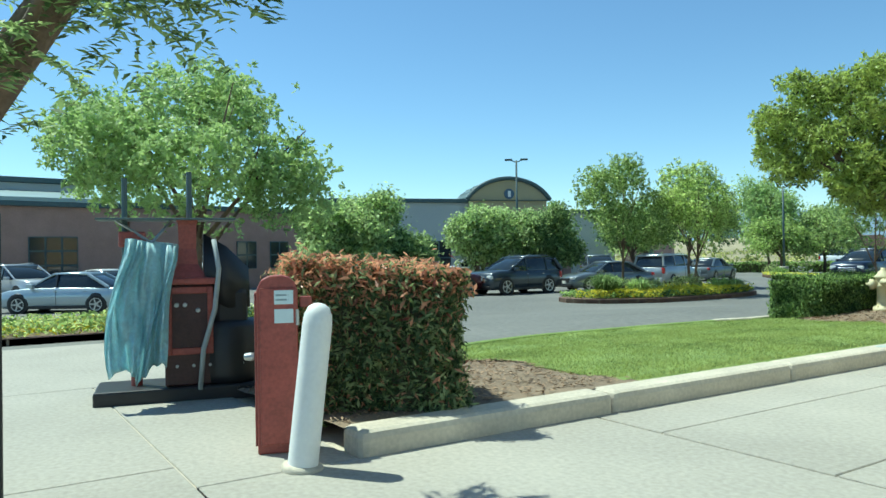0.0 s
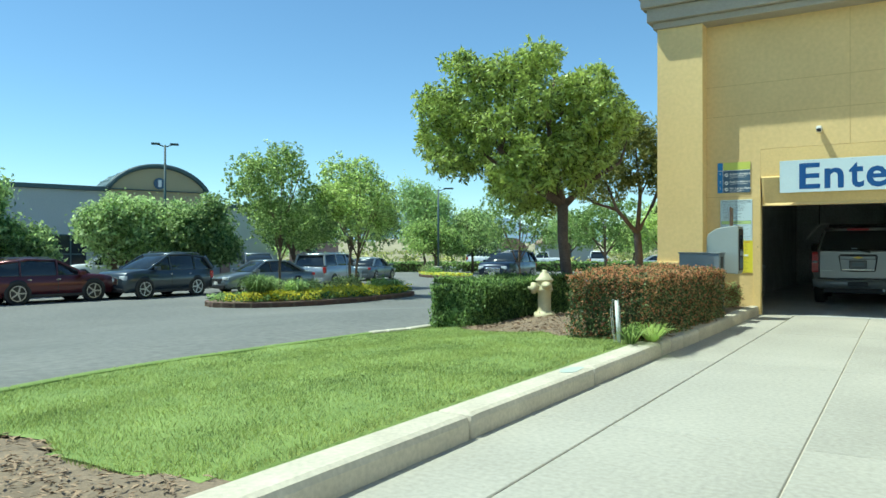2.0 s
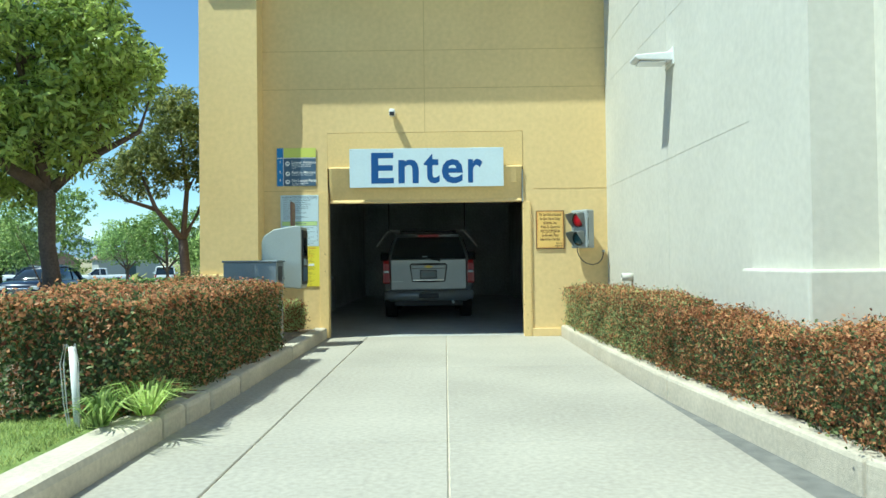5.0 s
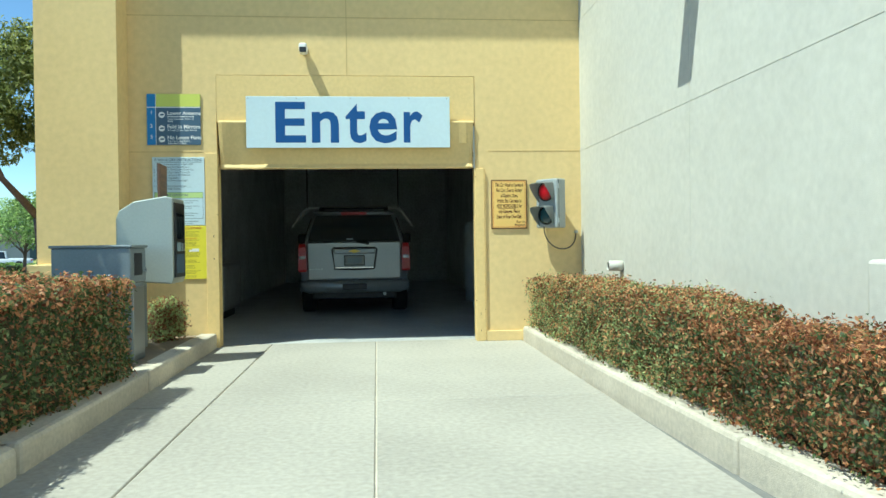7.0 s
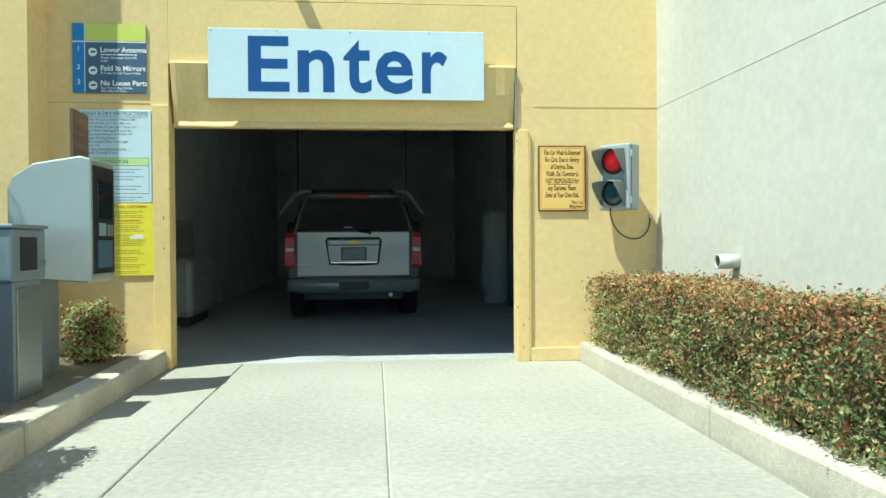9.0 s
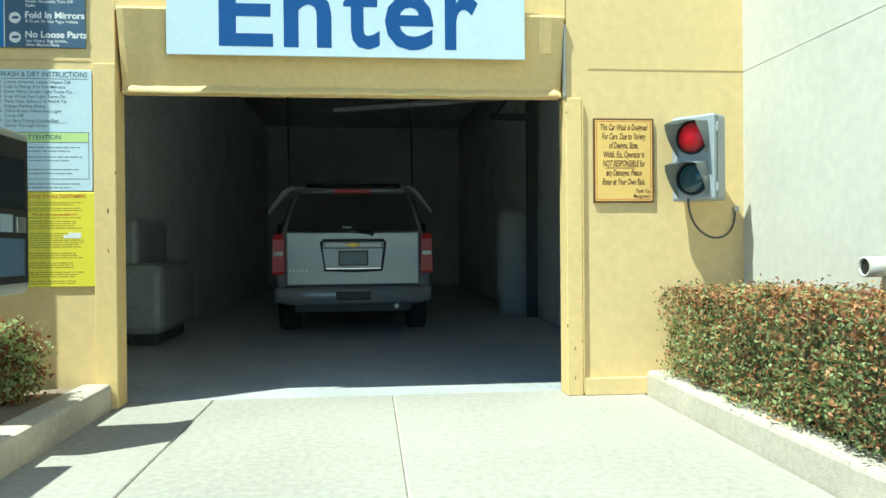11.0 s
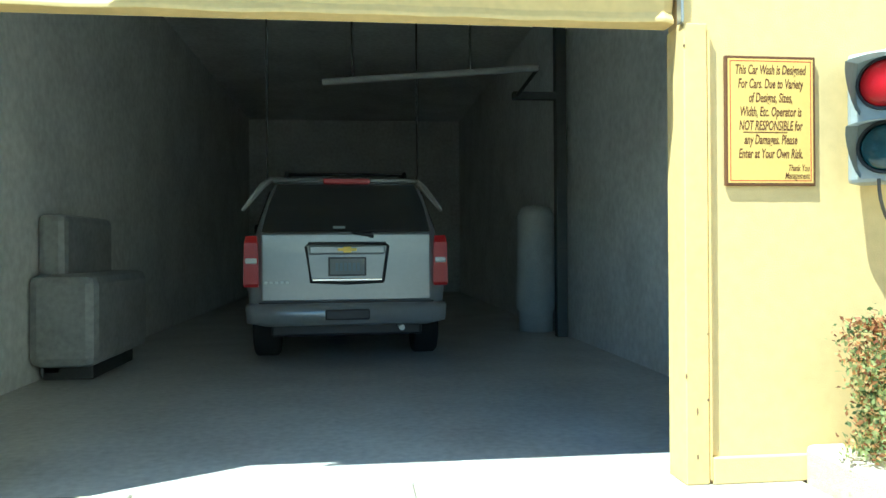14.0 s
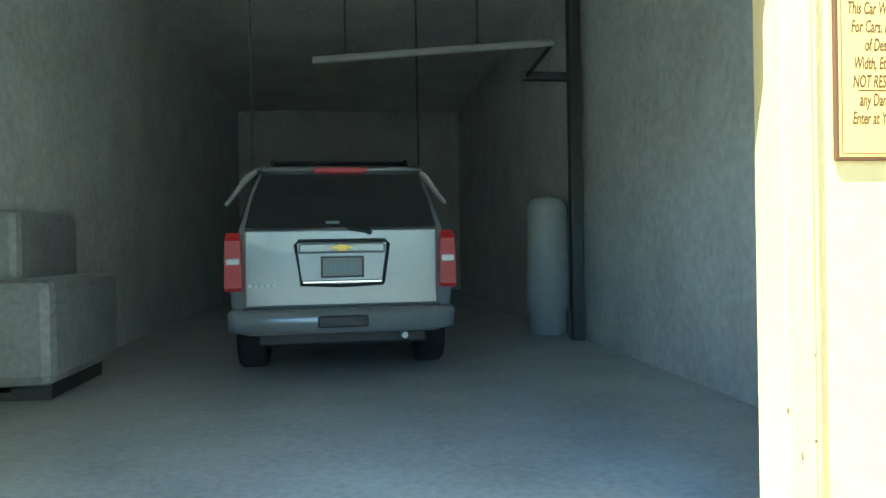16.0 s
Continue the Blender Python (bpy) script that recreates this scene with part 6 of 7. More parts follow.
bm = lathe([(0.042, 0), (0.052, 0), (0.052, 0.15), (0.042, 0.15), (0.042, 0.02), (0.0, 0.02)], 18)
part("pipe", bm, WHITE_STUCCO, dr, "", True).matrix_basis = pose(0, 0, 0, 0, -90, 0)
# black disc inside the lip paints the shade of the pipe's hollow
part("bore", lathe([(0.0, 0.138), (0.0415, 0.138), (0.0415, 0.1)], 16), BLACK, dr, "black disc for the shade in the open end").matrix_basis = pose(0, 0, 0, 0, -90, 0)

# ---- pay station and kiosk on the bed beside the kerb ----
KIOSK_STEEL = mat("satin_steel_sheet", (0.40, 0.43, 0.40), 0.42, 0.4, 0.08, 2, 50)
ks = thing("pay_kiosk", pose(-1.93, -1.12, 0.15), "brushed steel pay kiosk with a screen facing the drive", "kiosk")
prof = [(-0.27, 0.70), (0.25, 0.66), (0.27, 0.70), (0.27, 1.50), (0.20, 1.52), (-0.10, 1.47), (-0.24, 1.38), (-0.27, 1.30)]
part("head", side_prism(prof, -0.22, 0.22, 0.012), KIOSK_STEEL, ks, "rounded steel head")
part("post", box(-0.25, -0.09, -0.14, 0.14, -0.05, 0.70, 0.01), GREY_PAINT, ks, "dark grey post")
fr = part("front_panel", box(0.268, 0.282, -0.19, 0.19, 0.72, 1.46, 0.004), BLACK, ks, "dark front panel")
part("screen", box(0.280, 0.288, -0.14, 0.14, 1.10, 1.36, 0.004), GLASS_DARK, fr, "dark screen")
part("keypad", box(0.280, 0.292, -0.12, 0.0, 0.98, 1.07, 0.004), SIGN_GREY, fr)
part("card_slot", box(0.280, 0.295, 0.04, 0.14, 0.98, 1.06, 0.004), STEEL, fr)
part("blue_panel", box(0.280, 0.286, -0.14, 0.14, 0.76, 0.95, 0.003), SIGN_SLATE, fr, "slate blue panel")
mb = thing("menu_board", pose(-1.82, -1.1, 1.66, 0, 0, 4), "small dark red price board above the kiosk", "sign")
part("board", box(-0.012, 0.012, -0.17, 0.17, 0.0, 0.34, 0.004), mat("dark_red_board", (0.13, 0.07, 0.045), 0.5, 0, 0.25), mb)
part("bars", join(box(0.012, 0.014, -0.14, 0.14, 0.24, 0.30), join(box(0.012, 0.014, -0.14, 0.10, 0.17, 0.20), box(0.012, 0.014, -0.14, 0.12, 0.08, 0.11))), mat("dull_orange_print", (0.17, 0.09, 0.055), 0.5), mb, "plain dull orange bars")
ps = thing("pay_box", pose(-2.13, -1.86, 0.12), "dark grey metal pay box on a pedestal behind the hedge", "kiosk")
hd = part("cabinet", box(-0.37, 0.30, -0.22, 0.22, 0.74, 1.05, 0.012), GREY_PAINT, ps, "dark blue-grey cabinet")
part("lid", box(-0.385, 0.315, -0.235, 0.235, 1.05, 1.075, 0.008), GREY_PAINT, ps)
part("handle", tube([(-0.16, -0.225, 0.79), (-0.16, -0.25, 0.81), (0.14, -0.25, 0.81), (0.14, -0.225, 0.79)], 0.008, 6), STEEL, hd, "steel handle")
part("slot", box(0.298, 0.303, -0.12, 0.10, 0.80, 1.0, 0.002), BLACK, hd, "black recess")
part("lock", lathe([(0.02, 0), (0.02, 0.02), (0.0, 0.022)], 10), STEEL, hd).matrix_basis = pose(0.3, 0.16, 0.84, 0, 90, 0)
pd = part("pedestal", box(0.06, 0.29, -0.18, 0.18, -0.1, 0.74, 0.01), GREY_PAINT, ps, "dark grey pedestal")
part("door", box(0.288, 0.300, -0.155, 0.155, 0.05, 0.70, 0.004), STEEL, pd, "steel access door")

# ---- hydrant and small pipes on the bed ----
hy = thing("fire_hydrant", pose(-4.06, -4.27, 0.20, 0, 0, -55) @ Matrix.Diagonal((1.02, 1.02, 0.86, 1)), "pale yellow fire hydrant on the bare bed", "hydrant")
bm = lathe([(0.16, -0.1), (0.16, 0.04), (0.12, 0.05), (0.105, 0.09), (0.10, 0.42), (0.125, 0.44), (0.135, 0.47), (0.125, 0.50), (0.115, 0.53), (0.115, 0.62), (0.14, 0.63), (0.14, 0.66), (0.10, 0.70), (0.07, 0.76), (0.035, 0.79), (0.035, 0.83), (0.0, 0.835)], 26)
part("barrel", bm, HYDRANT, hy, "", True)
for a, rr_, ln in ((0, 0.085, 0.20), (90, 0.06, 0.185), (-90, 0.06, 0.185)):
    o_ = part("outlet", lathe([(rr_, 0.05), (rr_, ln - 0.06), (rr_ * 1.25, ln - 0.055), (rr_ * 1.25, ln), (rr_ * 0.5, ln + 0.02), (0.028, ln + 0.025), (0.028, ln + 0.06), (0, ln + 0.06)], 18), HYDRANT, hy, "capped outlet", True)
    o_.matrix_basis = Matrix.Translation((0, 0, 0.55 if a else 0.50)) @ Matrix.Rotation(radians(a), 4, "Z") @ Matrix.Rotation(radians(90), 4, "X")
for k in range(8):
    part("bolt", lathe([(0.014, 0.04), (0.014, 0.065)], 6), HYDRANT, hy).matrix_basis = pose(0.138 * math.cos(k * 0.785), 0.138 * math.sin(k * 0.785), 0)
pp = thing("white_pipe", pose(-1.97, -6.86, 0.15, 2, -3, 0), "white plastic pipe with loose wires in front of the hedge", "pipe")
part("pipe", lathe([(0.021, -0.1), (0.021, 0.50), (0.014, 0.50), (0.014, 0.4), (0, 0.4)], 14), WHITE_PAINT, pp, "", True)
for k, dx in enumerate((-0.05, -0.035, 0.03)):
    part("wire", tube([(0, 0, 0.48), (dx * 0.8, -0.01, 0.52), (dx * 1.4, -0.02, 0.40), (dx * 1.2, -0.03, 0.15), (dx * 0.8, -0.03, 0.0)], 0.004, 5), mat("grey_wire", (0.45, 0.45, 0.42), 0.6), pp)

# ---- things on the apron at the start ----
bo = thing("bollard", pose(-1.57, -15.99, 0.0, -5.5, 3.6, 0), "white round-topped bollard leaning slightly", "bollard")
part("sleeve", lathe([(0.098, -0.05), (0.09, 0.02), (0.088, 0.86), (0.082, 0.92), (0.062, 0.965), (0.03, 0.985), (0.0, 0.99)], 28), WHITE_PAINT, bo, "", True)
part("base_ring", lathe([(0.098, -0.05), (0.125, -0.05), (0.125, 0.015), (0.115, 0.03), (0.092, 0.032)], 28), KERB, bo, "concrete footing ring", True)
rb = thing("red_cabinet", pose(-1.98, -15.98, 0.0, 0, 0, 70), "faded red metal cabinet with two pale labels", "cabinet")
shoulder = [(-0.13, 0.0), (0.13, 0.0), (0.13, 1.04), (0.115, 1.09), (0.08, 1.125), (0.03, 1.14), (-0.05, 1.135), (-0.10, 1.11), (-0.13, 1.05)]
part("body", side_prism(shoulder, 0.0, 0.24, 0.012), RED_PAINT, rb)
part("edge_flange", box(-0.145, -0.128, 0.02, 0.22, 0.05, 1.03, 0.006), RED_PAINT, rb, "faded red flange")
part("hinge", lathe([(0.012, 0), (0.012, 0.10)], 10), STEEL, rb).matrix_basis = pose(0.125, -0.012, 0.82)
part("hinge", lathe([(0.012, 0), (0.012, 0.10)], 10), STEEL, rb).matrix_basis = pose(0.125, -0.012, 0.22)
dr_ = part("door", box(-0.11, 0.125, -0.016, 0.0, 0.06, 1.06, 0.008), RED_PAINT, rb, "faded red door")
for z in (0.88, 1.0):
    part("label", box(-0.02, 0.10, -0.020, -0.014, z - 0.045, z + 0.045, 0.002, segs=1), SIGN_WHITE, dr_, "pale label")
part("label_bars", bar_rows(-0.01, 0.09, 1.02, 2, 0.03, 0.012, -0.0205, 231), SIGN_GREY, dr_, "plain grey bars")
part("latch", lathe([(0.024, 0), (0.028, 0.02), (0.02, 0.06), (0.0, 0.065)], 12), STEEL, rb, "steel latch").matrix_basis = pose(-0.15, 0.06, 0.62, 0, -90, 0)
part("small_box", box(0.14, 0.22, 0.02, 0.10, 0.93, 1.0, 0.008), RED_PAINT, rb)

vm = thing("vacuum_station", pose(-4.45, -16.0, 0.0, 0, 0, 77), "weathered red vacuum station with a teal cloth hung over it", "machine")
part("plinth", box(-0.70, 0.68, -0.30, 0.34, -0.1, 0.12, 0.02), BLACK, vm, "black base")
part("cabinet", box(-0.12, 0.30, -0.24, 0.24, 0.12, 1.02, 0.02), DARK_MAROON, vm, "grimy dark maroon cabinet")
part("side_cabinet", box(0.30, 0.60, -0.20, 0.24, 0.12, 0.98, 0.05), BLACK, vm, "black side cabinet")
part("ledge", box(-0.16, 0.34, -0.28, 0.28, 1.02, 1.08, 0.015), RED_PAINT, vm)
for x0, x1, z0, z1 in ((-0.11, -0.06, 0.40, 1.0), (0.24, 0.29, 0.40, 1.0), (-0.06, 0.24, 0.94, 1.0), (-0.06, 0.24, 0.40, 0.46)):
    part("panel_frame", box(x0, x1, -0.262, -0.238, z0, z1, 0.008), RED_PAINT, vm, "rusty red panel frame")
for k, x in enumerate((-0.02, 0.05, 0.16)):
    part("dial", lathe([(0.022, 0), (0.022, 0.012), (0.016, 0.018), (0.0, 0.018)], 14), STEEL, vm, "small pale dial").matrix_basis = pose(x, -0.24, 0.84 - 0.05 * (k == 2), 90, 0, 0)
for k in range(5):
    part("plinth_bolt", lathe([(0.014, 0), (0.014, 0.02), (0.0, 0.022)], 8), STEEL, vm).matrix_basis = pose(-0.02 + 0.14 * k, -0.24, 0.30, 90, 0, 0)
part("tower", loft([(1.08, [(0.20, -0.17), (0.20, 0.17)]), (1.13, [(0.17, -0.13), (0.17, 0.13)]), (1.20, [(0.115, -0.09), (0.115, 0.09)]), (1.34, [(0.09, -0.075), (0.09, 0.075)]), (1.56, [(0.10, -0.08), (0.10, 0.08)]), (1.62, [(0.12, -0.1), (0.12, 0.1)])]), RED_PAINT, vm, "tapered red tower").matrix_basis = pose(0.08, 0, 0, 0, -90, 0) @ pose(0, 0, 0, 0, 0, 0)
part("drum", lathe([(0.0, 0.12), (0.30, 0.12), (0.31, 0.2), (0.31, 0.62), (0.27, 0.68), (0.0, 0.70)], 24), BLACK, vm, "black drum", True).matrix_basis = pose(0.42, 0.02, 0)
part("rack_post", tube([(-0.36, 0, 0.1), (-0.36, 0, 1.38)], 0.05, 10), RED_PAINT, vm)
part("rack_head", box(-0.50, -0.27, -0.10, 0.10, 1.36, 1.50, 0.02), RED_PAINT, vm)
part("rack_bar", tube([(-0.45, 0, 1.30), (0.0, 0, 1.32)], 0.03, 8), STEEL, vm)
part("canopy", box(-0.68, 0.50, -0.18, 0.18, 1.60, 1.618, 0.006), SLATE_TRIM, vm, "thin dark canopy")
part("canopy_post", tube([(-0.45, 0, 1.2), (-0.45, 0, 1.98)], 0.025, 8), SLATE_TRIM, vm)
part("canopy_post", tube([(0.10, 0, 1.5), (0.10, 0, 2.05)], 0.025, 8), SLATE_TRIM, vm)
part("black_cover", loft([(0.22, [(0.18, 0.9), (0.2, 1.2), (0.05, 1.48)]), (0.42, [(0.22, 0.8), (0.22, 1.1), (0.1, 1.36)]), (0.62, [(0.16, 0.8), (0.14, 1.0), (0.05, 1.16)])]), BLACK, vm, "black sheet over the motor", True)
part("hose", tube([(0.30, -0.26, 1.42), (0.34, -0.30, 1.15), (0.30, -0.33, 0.8), (0.20, -0.34, 0.45), (0.17, -0.34, 0.1)], 0.022, 8), mat("grey_hose", (0.35, 0.38, 0.38), 0.6), vm, "grey hose", True)
part("chain", tube([(-0.52, -0.05, 1.60), (-0.30, -0.10, 1.45), (-0.22, -0.1, 1.40), (-0.05, -0.05, 1.60)], 0.014, 6), STEEL, vm, "sagging chain")
cloth = bmesh.new()
grid_ = []
for j in range(29):
    v_ = j / 28
    row_ = []
    for i in range(61):
        u_ = i / 60
        x_ = -0.40 + 0.42 * u_ - (0.13 + 0.02 * u_) * v_ - 0.10 * (1 - u_) ** 2 * math.sin(v_ * 3.1) + 0.025 * math.sin(v_ * 5 + u_ * 9)
        ridge_ = 1 - 2 * abs(math.sin(u_ * 13 + 1.3 * math.sin(v_ * 2.6 + u_ * 3) + 0.4 * noise.noise((u_ * 5, v_ * 3, 1.0))))
        fold = 0.075 * ridge_ * (0.3 + v_) + 0.03 * math.sin(u_ * 47 + v_ * 8) * (0.4 + v_) + 0.06 * noise.noise((u_ * 16, v_ * 5, 4.0)) * (0.4 + 0.6 * v_) + 0.02 * noise.noise((u_ * 40, v_ * 18, 7.0))
        hem = 0.07 * math.sin(u_ * 9) + 0.12 * u_ + 0.05 * noise.noise((u_ * 9, 0.0, 2.0))
        z_ = 1.46 - 0.08 * u_ - (v_ ** 1.05) * (1.2 - hem) if v_ > 0.12 else 1.46 - 0.08 * u_ - 0.25 * v_
        y_ = -0.30 - 0.26 * (v_ - 0.12) + fold if v_ > 0.12 else 0.20 - v_ * 4.2 + fold
        row_.append(cloth.verts.new((x_, y_, z_)))
    grid_.append(row_)
for r0, r1 in zip(grid_, grid_[1:]):
    for k in range(60):
        cloth.faces.new((r0[k], r1[k], r1[k + 1], r0[k + 1]))
bmesh.ops.solidify(cloth, geom=cloth.faces[:], thickness=0.006)
cl = tagged(new("cloth", finish("cloth", cloth, TEAL_CLOTH, True)), "creased teal cloth hanging in folds over the machine", "cloth")
cl.matrix_basis = vm.matrix_basis.copy()
gp = thing("grey_post", pose(-1.50, -17.62, 0.0), "dark grey post with a white label", "post")
part("post", box(-0.10, 0.06, -0.10, 0.10, 0.0, 1.5, 0.02), BLACK, gp)
part("label", box(0.062, 0.066, -0.05, 0.07, 0.45, 0.62, 0.001), WHITE_PAINT, gp, "white label")

# ---- shops beyond the car park ----
GZ = -0.69


def shop(name, x0, x1, y0, y1, hgt, material, label, trim=0.35, angle=0, at=(0, 0)):
    t = thing(name, pose(at[0], at[1], GZ, 0, 0, angle), label, "building")
    part("wall_body", box(x0, x1, y0, y1, -0.1, hgt), material, t)
    part("roof_trim", box(x0 - 0.25, x1 + 0.25, y0 - 0.25, y1 + 0.25, hgt, hgt + trim, 0.05), SLATE_TRIM, t, "dark roof edge")
    return t


def shop_window(t, x, y0, y1, z0, z1, panes=3, rows=2):
    w_ = part("window", box(x, x + 0.10, y0, y1, z0, z1, 0.01), SLATE_TRIM, t, "dark framed window")
    for i in range(panes):
        for j in range(rows):
            ya, yb = y0 + (y1 - y0) * i / panes + 0.05, y0 + (y1 - y0) * (i + 1) / panes - 0.05
            za, zb = z0 + (z1 - z0) * j / rows + 0.05, z0 + (z1 - z0) * (j + 1) / rows - 0.05
            part("pane", box(x + 0.09, x + 0.12, ya, yb, za, zb), WINDOW_GLASS, w_)
    return w_


# domed shop, its long front towards the drive
AT_DOME, TURN_DOME = (-46.0, 19.3), -18.5
A = shop("grey_shop", -14, 0, -13.5, -2.5, 6.05, GREY_WALL, "pale grey flat-roofed shop with dark roof edge", 0.32, TURN_DOME, AT_DOME)
part("lower_wing", box(-9, -0.6, -18.0, -13.5, -0.1, 4.9), GREY_WALL, A)
part("wing_trim", box(-9.2, -0.4, -18.2, -13.5, 4.9, 5.25, 0.05), SLATE_TRIM, A, "dark roof edge")
part("pier", box(-0.6, 0.35, -8.4, -7.4, -0.1, 3.4), BRICK, A, "brown masonry pier")
shop_window(A, -0.05, -12.6, -10.4, 0.9, 3.0, 3, 2)
shop_window(A, -0.05, -7.0, -4.0, 0.3, 3.0, 3, 2)
B = shop("domed_shop", -8, 0.5, -2.5, 4.1, 6.2, TAN_WALL, "shop front with an arched tan gable and pale metal barrel roof", 0.05, TURN_DOME, AT_DOME)
R_, C_, Y_ = 3.83, 4.42, 0.8
a_lo = math.asin((6.2 - C_) / R_)
arch_pts = [(Y_ + R_ * math.cos(a_lo + (math.pi - 2 * a_lo) * k / 24), 6.2 + 0.8 * (C_ - 6.2 + R_ * math.sin(a_lo + (math.pi - 2 * a_lo) * k / 24))) for k in range(25)]
bm = prism(arch_pts, 0.2, 0.6)
bm.transform(Matrix(((0, 0, 1, 0), (1, 0, 0, 0), (0, 1, 0, 0), (0, 0, 0, 1))))
bmesh.ops.recalc_face_normals(bm, faces=bm.faces[:])
part("gable", bm, TAN_WALL, B, "tan arched gable")
part("gable_rim", tube([(0.7, Y_ + (y - Y_) * 1.05, C_ + (z - C_) * 1.05) for y, z in arch_pts], 0.17, 8), SLATE_TRIM, B, "dark arched rim", True)
bm = bmesh.new()
top_ = [[bm.verts.new((x, Y_ + (y - Y_) * 1.04, C_ + (z - C_) * 1.04)) for y, z in arch_pts] for x in (0.6, -3.6)]
for k in range(24):
    bm.faces.new((top_[0][k], top_[0][k + 1], top_[1][k + 1], top_[1][k]))
bmesh.ops.solidify(bm, geom=bm.faces[:], thickness=0.1)
part("barrel_roof", bm, METAL_ROOF, B, "pale metal barrel roof", True)
for k in range(1, 24, 2):
    y, z = arch_pts[k]
    part("roof_seam", tube([(0.5, Y_ + (y - Y_) * 1.045, C_ + (z - C_) * 1.045), (-3.6, Y_ + (y - Y_) * 1.045, C_ + (z - C_) * 1.045)], 0.05, 5), METAL_ROOF, B)
part("emblem", lathe([(0.42, 0), (0.42, 0.1)], 20), SIGN_SLATE, B, "round dark emblem shape").matrix_basis = pose(0.58, Y_, 6.75, 0, 90, 0)
part("emblem_bar", box(0.66, 0.70, Y_ - 0.12, Y_ + 0.12, 6.5, 7.0, 0.01), WHITE_PAINT, B)
shop_window(B, 0.45, -1.6, 1.0, 0.2, 2.9, 3, 2)
shop_window(B, 0.45, 1.6, 3.8, 0.2, 2.9, 3, 2)
for y in (-2.2, 1.3, 3.9):
    part("pier", box(0.4, 0.85, y - 0.3, y + 0.3, -0.1, 4.6), BRICK, B, "brown masonry pier")
E2 = shop("shop_wing", -9, 0, 4.15, 10.5, 5.2, GREY_WALL, "lower grey wing beside the domed shop", 0.3, TURN_DOME, AT_DOME)
part("pier", box(-0.1, 0.3, 5.6, 6.3, -0.1, 4.4), BRICK, E2, "brown masonry pier")

# brick shop with a low hipped canopy
C = shop("brick_shop", -14, 0, -9, 3.2, 6.1, GREY_WALL, "grey shop with a brown masonry front and hipped canopy", 0.3, 8, (-43.3, -14.6))
part("front_block", box(0, 3.6, -8, 3.9, -0.1, 4.6), BRICK, C, "red-brown masonry front")
part("front_trim", box(-0.1, 3.9, -8.2, 4.2, 4.6, 4.85, 0.04), SLATE_TRIM, C, "dark roof edge")
bm = loft([(0.0, [(6.1, 4.85), (4.6, 5.7)]), (3.9, [(6.1, 4.85), (4.6, 5.05)])])
part("canopy_roof", bm, METAL_ROOF, C, "pale hipped canopy roof").matrix_basis = pose(0, -2.0, 0)
shop_window(C, 3.55, -0.7, 1.6, 0.9, 3.1, 3, 3)
shop_window(C, 3.55, -5.5, -2.5, 0.9, 3.1, 3, 3)
D_ = shop("side_shop", -10, 0, 0, 12, 4.7, BRICK, "long low brown shop behind the trees", 0.3, 14, (-41.0, -9.8))
shop_window(D_, -0.05, 6.6, 8.0, 1.2, 2.9, 2, 2)
shop_window(D_, -0.05, 9.0, 10.4, 1.2, 2.9, 2, 2)


def street_lamp(x, y, hgt, label, arms=((0.9, 0), (-0.9, 0)), angle=0):
    t = thing("street_lamp", pose(x, y, GZ, 0, 0, angle), label, "street lamp", "lamps of the car park")
    part("base", lathe([(0.3, -0.1), (0.3, 0.7), (0.27, 0.75)], 18), CONCRETE, t, "round concrete base", True)
    part("pole", tube([(0, 0, 0.7), (0, 0, hgt)], [0.085, 0.06], 10), SLATE_TRIM, t, "dark pole", True)
    for ax, ay in arms:
        a = part("arm", tube([(0, 0, hgt - 0.12), (ax * 0.5, ay * 0.5, hgt + 0.02)], 0.035, 6), SLATE_TRIM, t)
        part("head", box(min(ax * 0.35, ax), max(ax * 0.35, ax), -0.16, 0.16, hgt, hgt + 0.10, 0.03), SLATE_TRIM, a, "flat dark lamp head")
    return t


street_lamp(-34.0, 11.7, 7.75, "tall dark twin-head lamp post in the car park", ((0.72, 0), (-0.72, 0)), 50)
street_lamp(-28.0, 30.6, 6.35, "tall dark single-head lamp post far off", ((1.1, 0),), 30)

# clutter far beyond the car park
for k, (x, y, w_, d_, h_, m_, lb) in enumerate([(-42, 69, 4.5, 3.5, 2.1, TAN_WALL, "low tan shed far beyond the car park"), (-38, 78, 7, 4, 2.6, GREY_WALL, "pale grey hut far beyond the car park"), (-66, 60, 6, 4, 2.8, BRICK, "brown hut far beyond the car park"), (-24, 84, 6, 4, 2.4, TAN_WALL, "low tan house far beyond the car park")]):
    t = thing("shed", pose(x, y, GZ + 0.1, 0, 0, 35), lb, "building", "far sheds")
    part("wall_body", box(-w_ / 2, w_ / 2, -d_ / 2, d_ / 2, -0.3, h_), m_, t)
    rf = side_prism([(-w_ / 2 - 0.3, h_), (w_ / 2 + 0.3, h_), (w_ / 2 - 1.2, h_ + 1.2), (-w_ / 2 + 1.2, h_ + 1.2)], -d_ / 2 - 0.2, d_ / 2 + 0.2)
    part("roof", rf, BRICK if m_ is not BRICK else SLATE_TRIM, t)
    part("door", box(-0.6, 0.6, -d_ / 2 - 0.05, -d_ / 2, 0, 2.1), SLATE_TRIM, t)

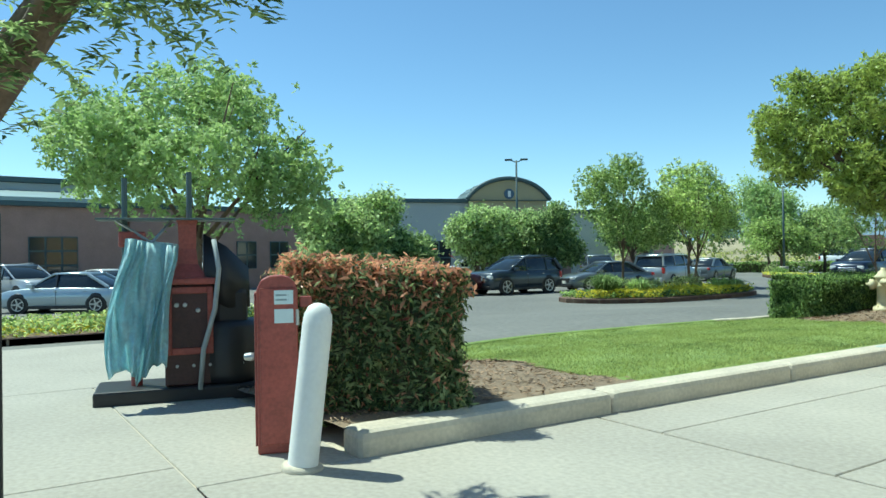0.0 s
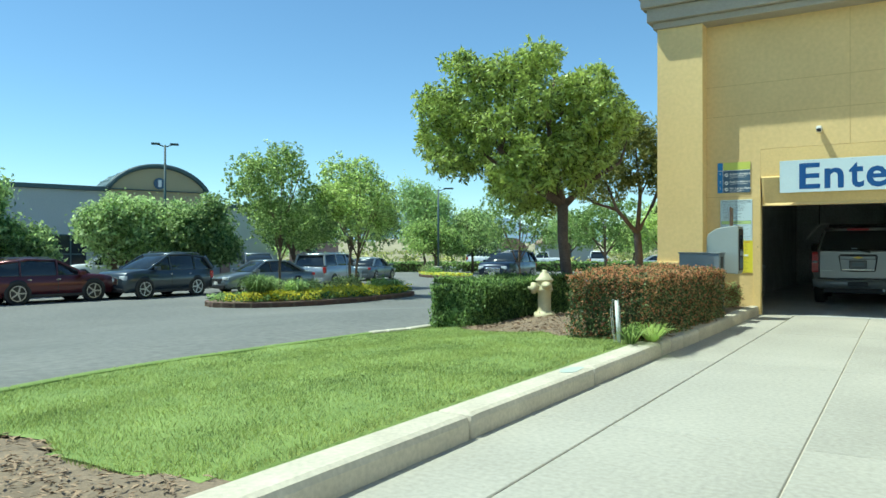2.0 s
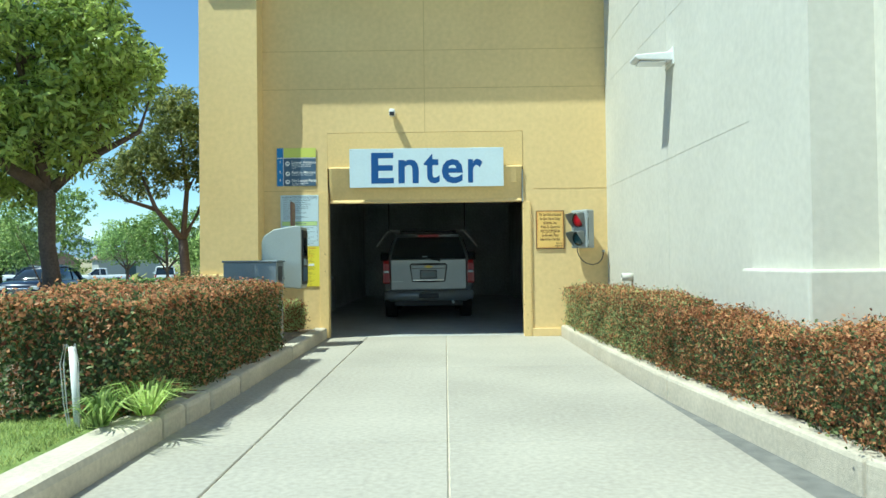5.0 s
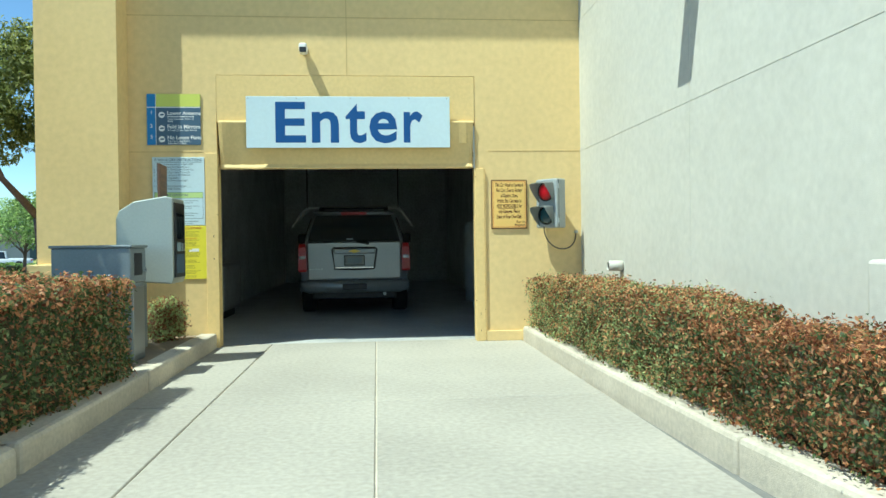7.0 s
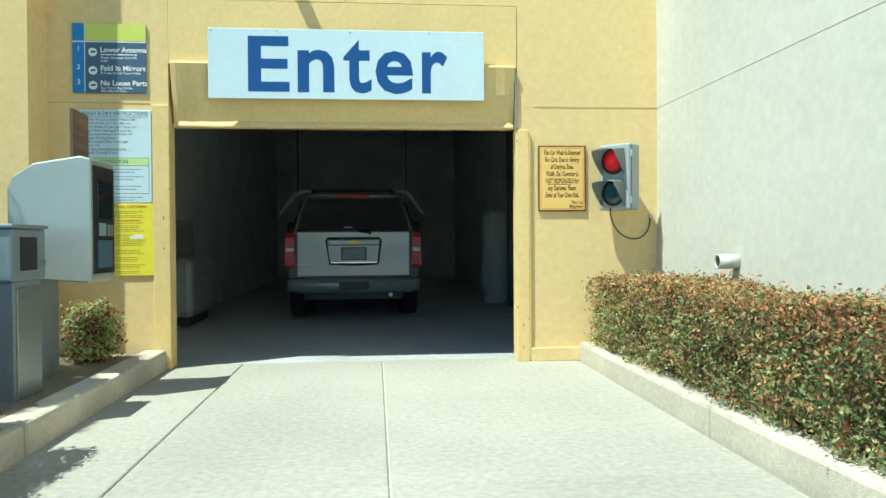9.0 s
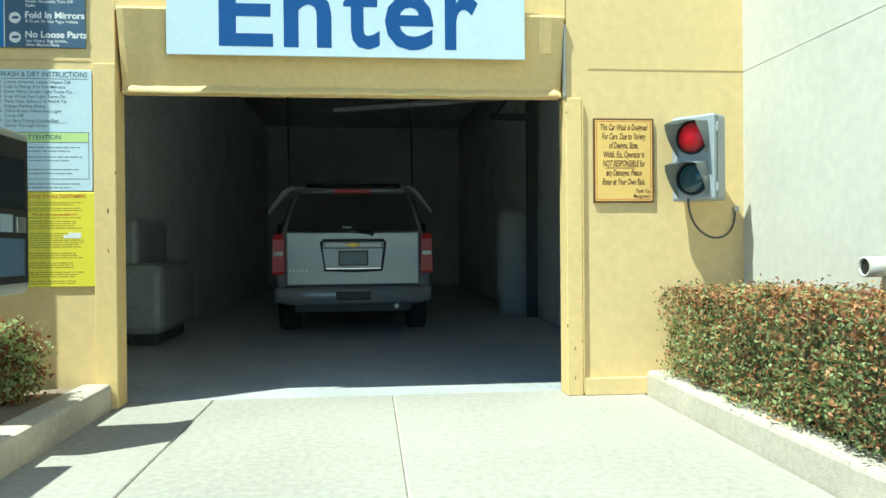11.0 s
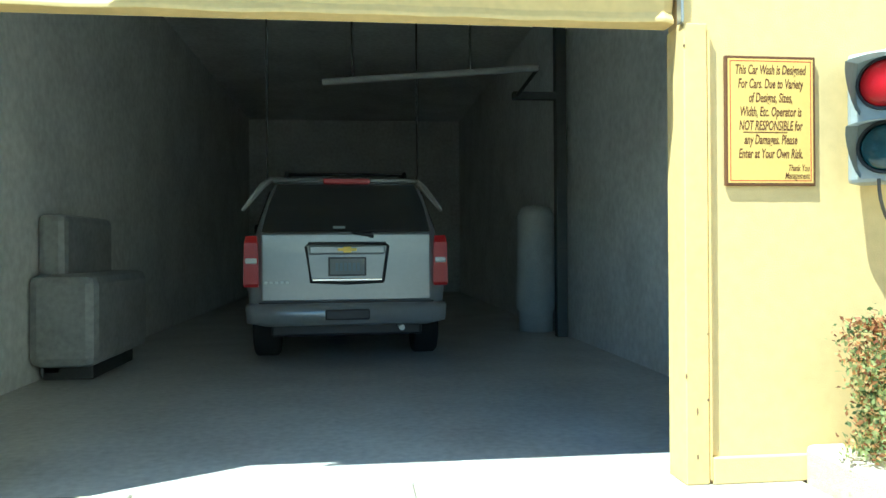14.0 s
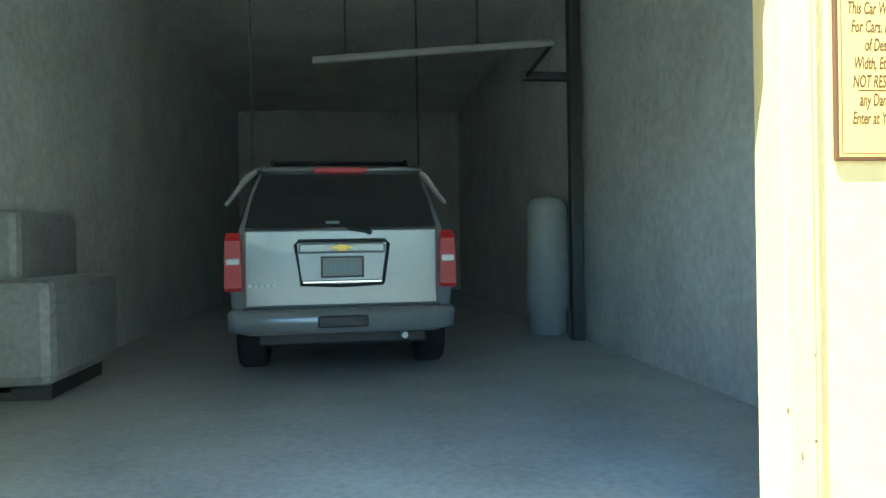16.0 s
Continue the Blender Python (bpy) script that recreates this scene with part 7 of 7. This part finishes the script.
# ---- wash equipment in the bay ----
GALV2 = mat("pale_grey_pipe", (0.30, 0.31, 0.30), 0.6, 0, 0.15)
PLASTIC = mat("pale_plastic_cover", (0.55, 0.58, 0.56), 0.5, 0, 0.15)
SIDE_BOX_GREY = mat("mottled_grey_side_box", (0.34, 0.36, 0.355), 0.4, 0, 0.3, 3, 20)
gn = thing("wash_machine", pose(0, 5.6, 0), "dim steel wash machine with a pale spray bar in the bay", "machine")
GALV = mat("dull_galvanised_steel", (0.10, 0.11, 0.11), 0.5, 0.6, 0.2, 3, 40)
part("leg", box(2.42, 2.55, -0.07, 0.07, 0, 4.3, 0.01), GALV, gn)
part("brush_cover", lathe([(0.0, 0.0), (0.22, 0.0), (0.22, 0.25), (0.26, 0.3), (0.24, 1.5), (0.18, 1.6), (0.0, 1.64)], 20), PLASTIC, gn, "pale plastic cover", True).matrix_basis = pose(2.34, 0.7, 0)
part("side_arm", box(1.9, 2.45, -0.05, 0.05, 2.86, 2.95, 0.01), GALV, gn)
part("spray_bar", tube([(-0.3, -1.1, 2.78), (1.9, -1.3, 2.92)], 0.035, 8), GALV2, gn, "pale spray bar")
part("bar_hanger", tube([(1.9, -1.3, 2.92), (1.95, -0.05, 2.9)], 0.022, 6), GALV, gn)
part("bar_hanger", tube([(0.0, -1.13, 2.80), (0.0, -1.13, 4.31)], 0.014, 6), GALV, gn)
part("bar_hanger", tube([(1.2, -1.24, 2.87), (1.2, -1.24, 4.31)], 0.014, 6), GALV, gn)
# grey boxes added against the left bay wall for a pale patch there
part("side_cover", box(-2.595, -2.36, -2.3, -1.1, 0.0, 1.38, 0.06), SIDE_BOX_GREY, gn, "grey upright box against the left bay wall")
part("side_cover", box(-2.595, -2.06, -2.5, -1.0, 0.12, 0.88, 0.08), SIDE_BOX_GREY, gn, "grey lower box against the left bay wall")
part("cover_stand", box(-2.55, -2.15, -2.3, -1.2, 0.0, 0.14, 0.01), GALV, gn)
# white bars and their hangers, added for bright streaks above the SUV
for sx in (-1, 1):
    part("arch_arm", tube([(-0.12 + sx * 0.63, -0.1, 1.87), (-0.12 + sx * 0.83, -0.1, 1.87), (-0.12 + sx * 0.92, -0.1, 1.80), (-0.12 + sx * 1.14, -0.1, 1.52)], [0.025, 0.03, 0.035, 0.02], 8), WHITE_PAINT, gn, "white bent bar in place of a bright streak")
    part("arm_hanger", tube([(-0.12 + sx * 0.86, -0.1, 1.86), (-0.12 + sx * 0.86, -0.1, 4.31)], 0.012, 6), GALV, gn)
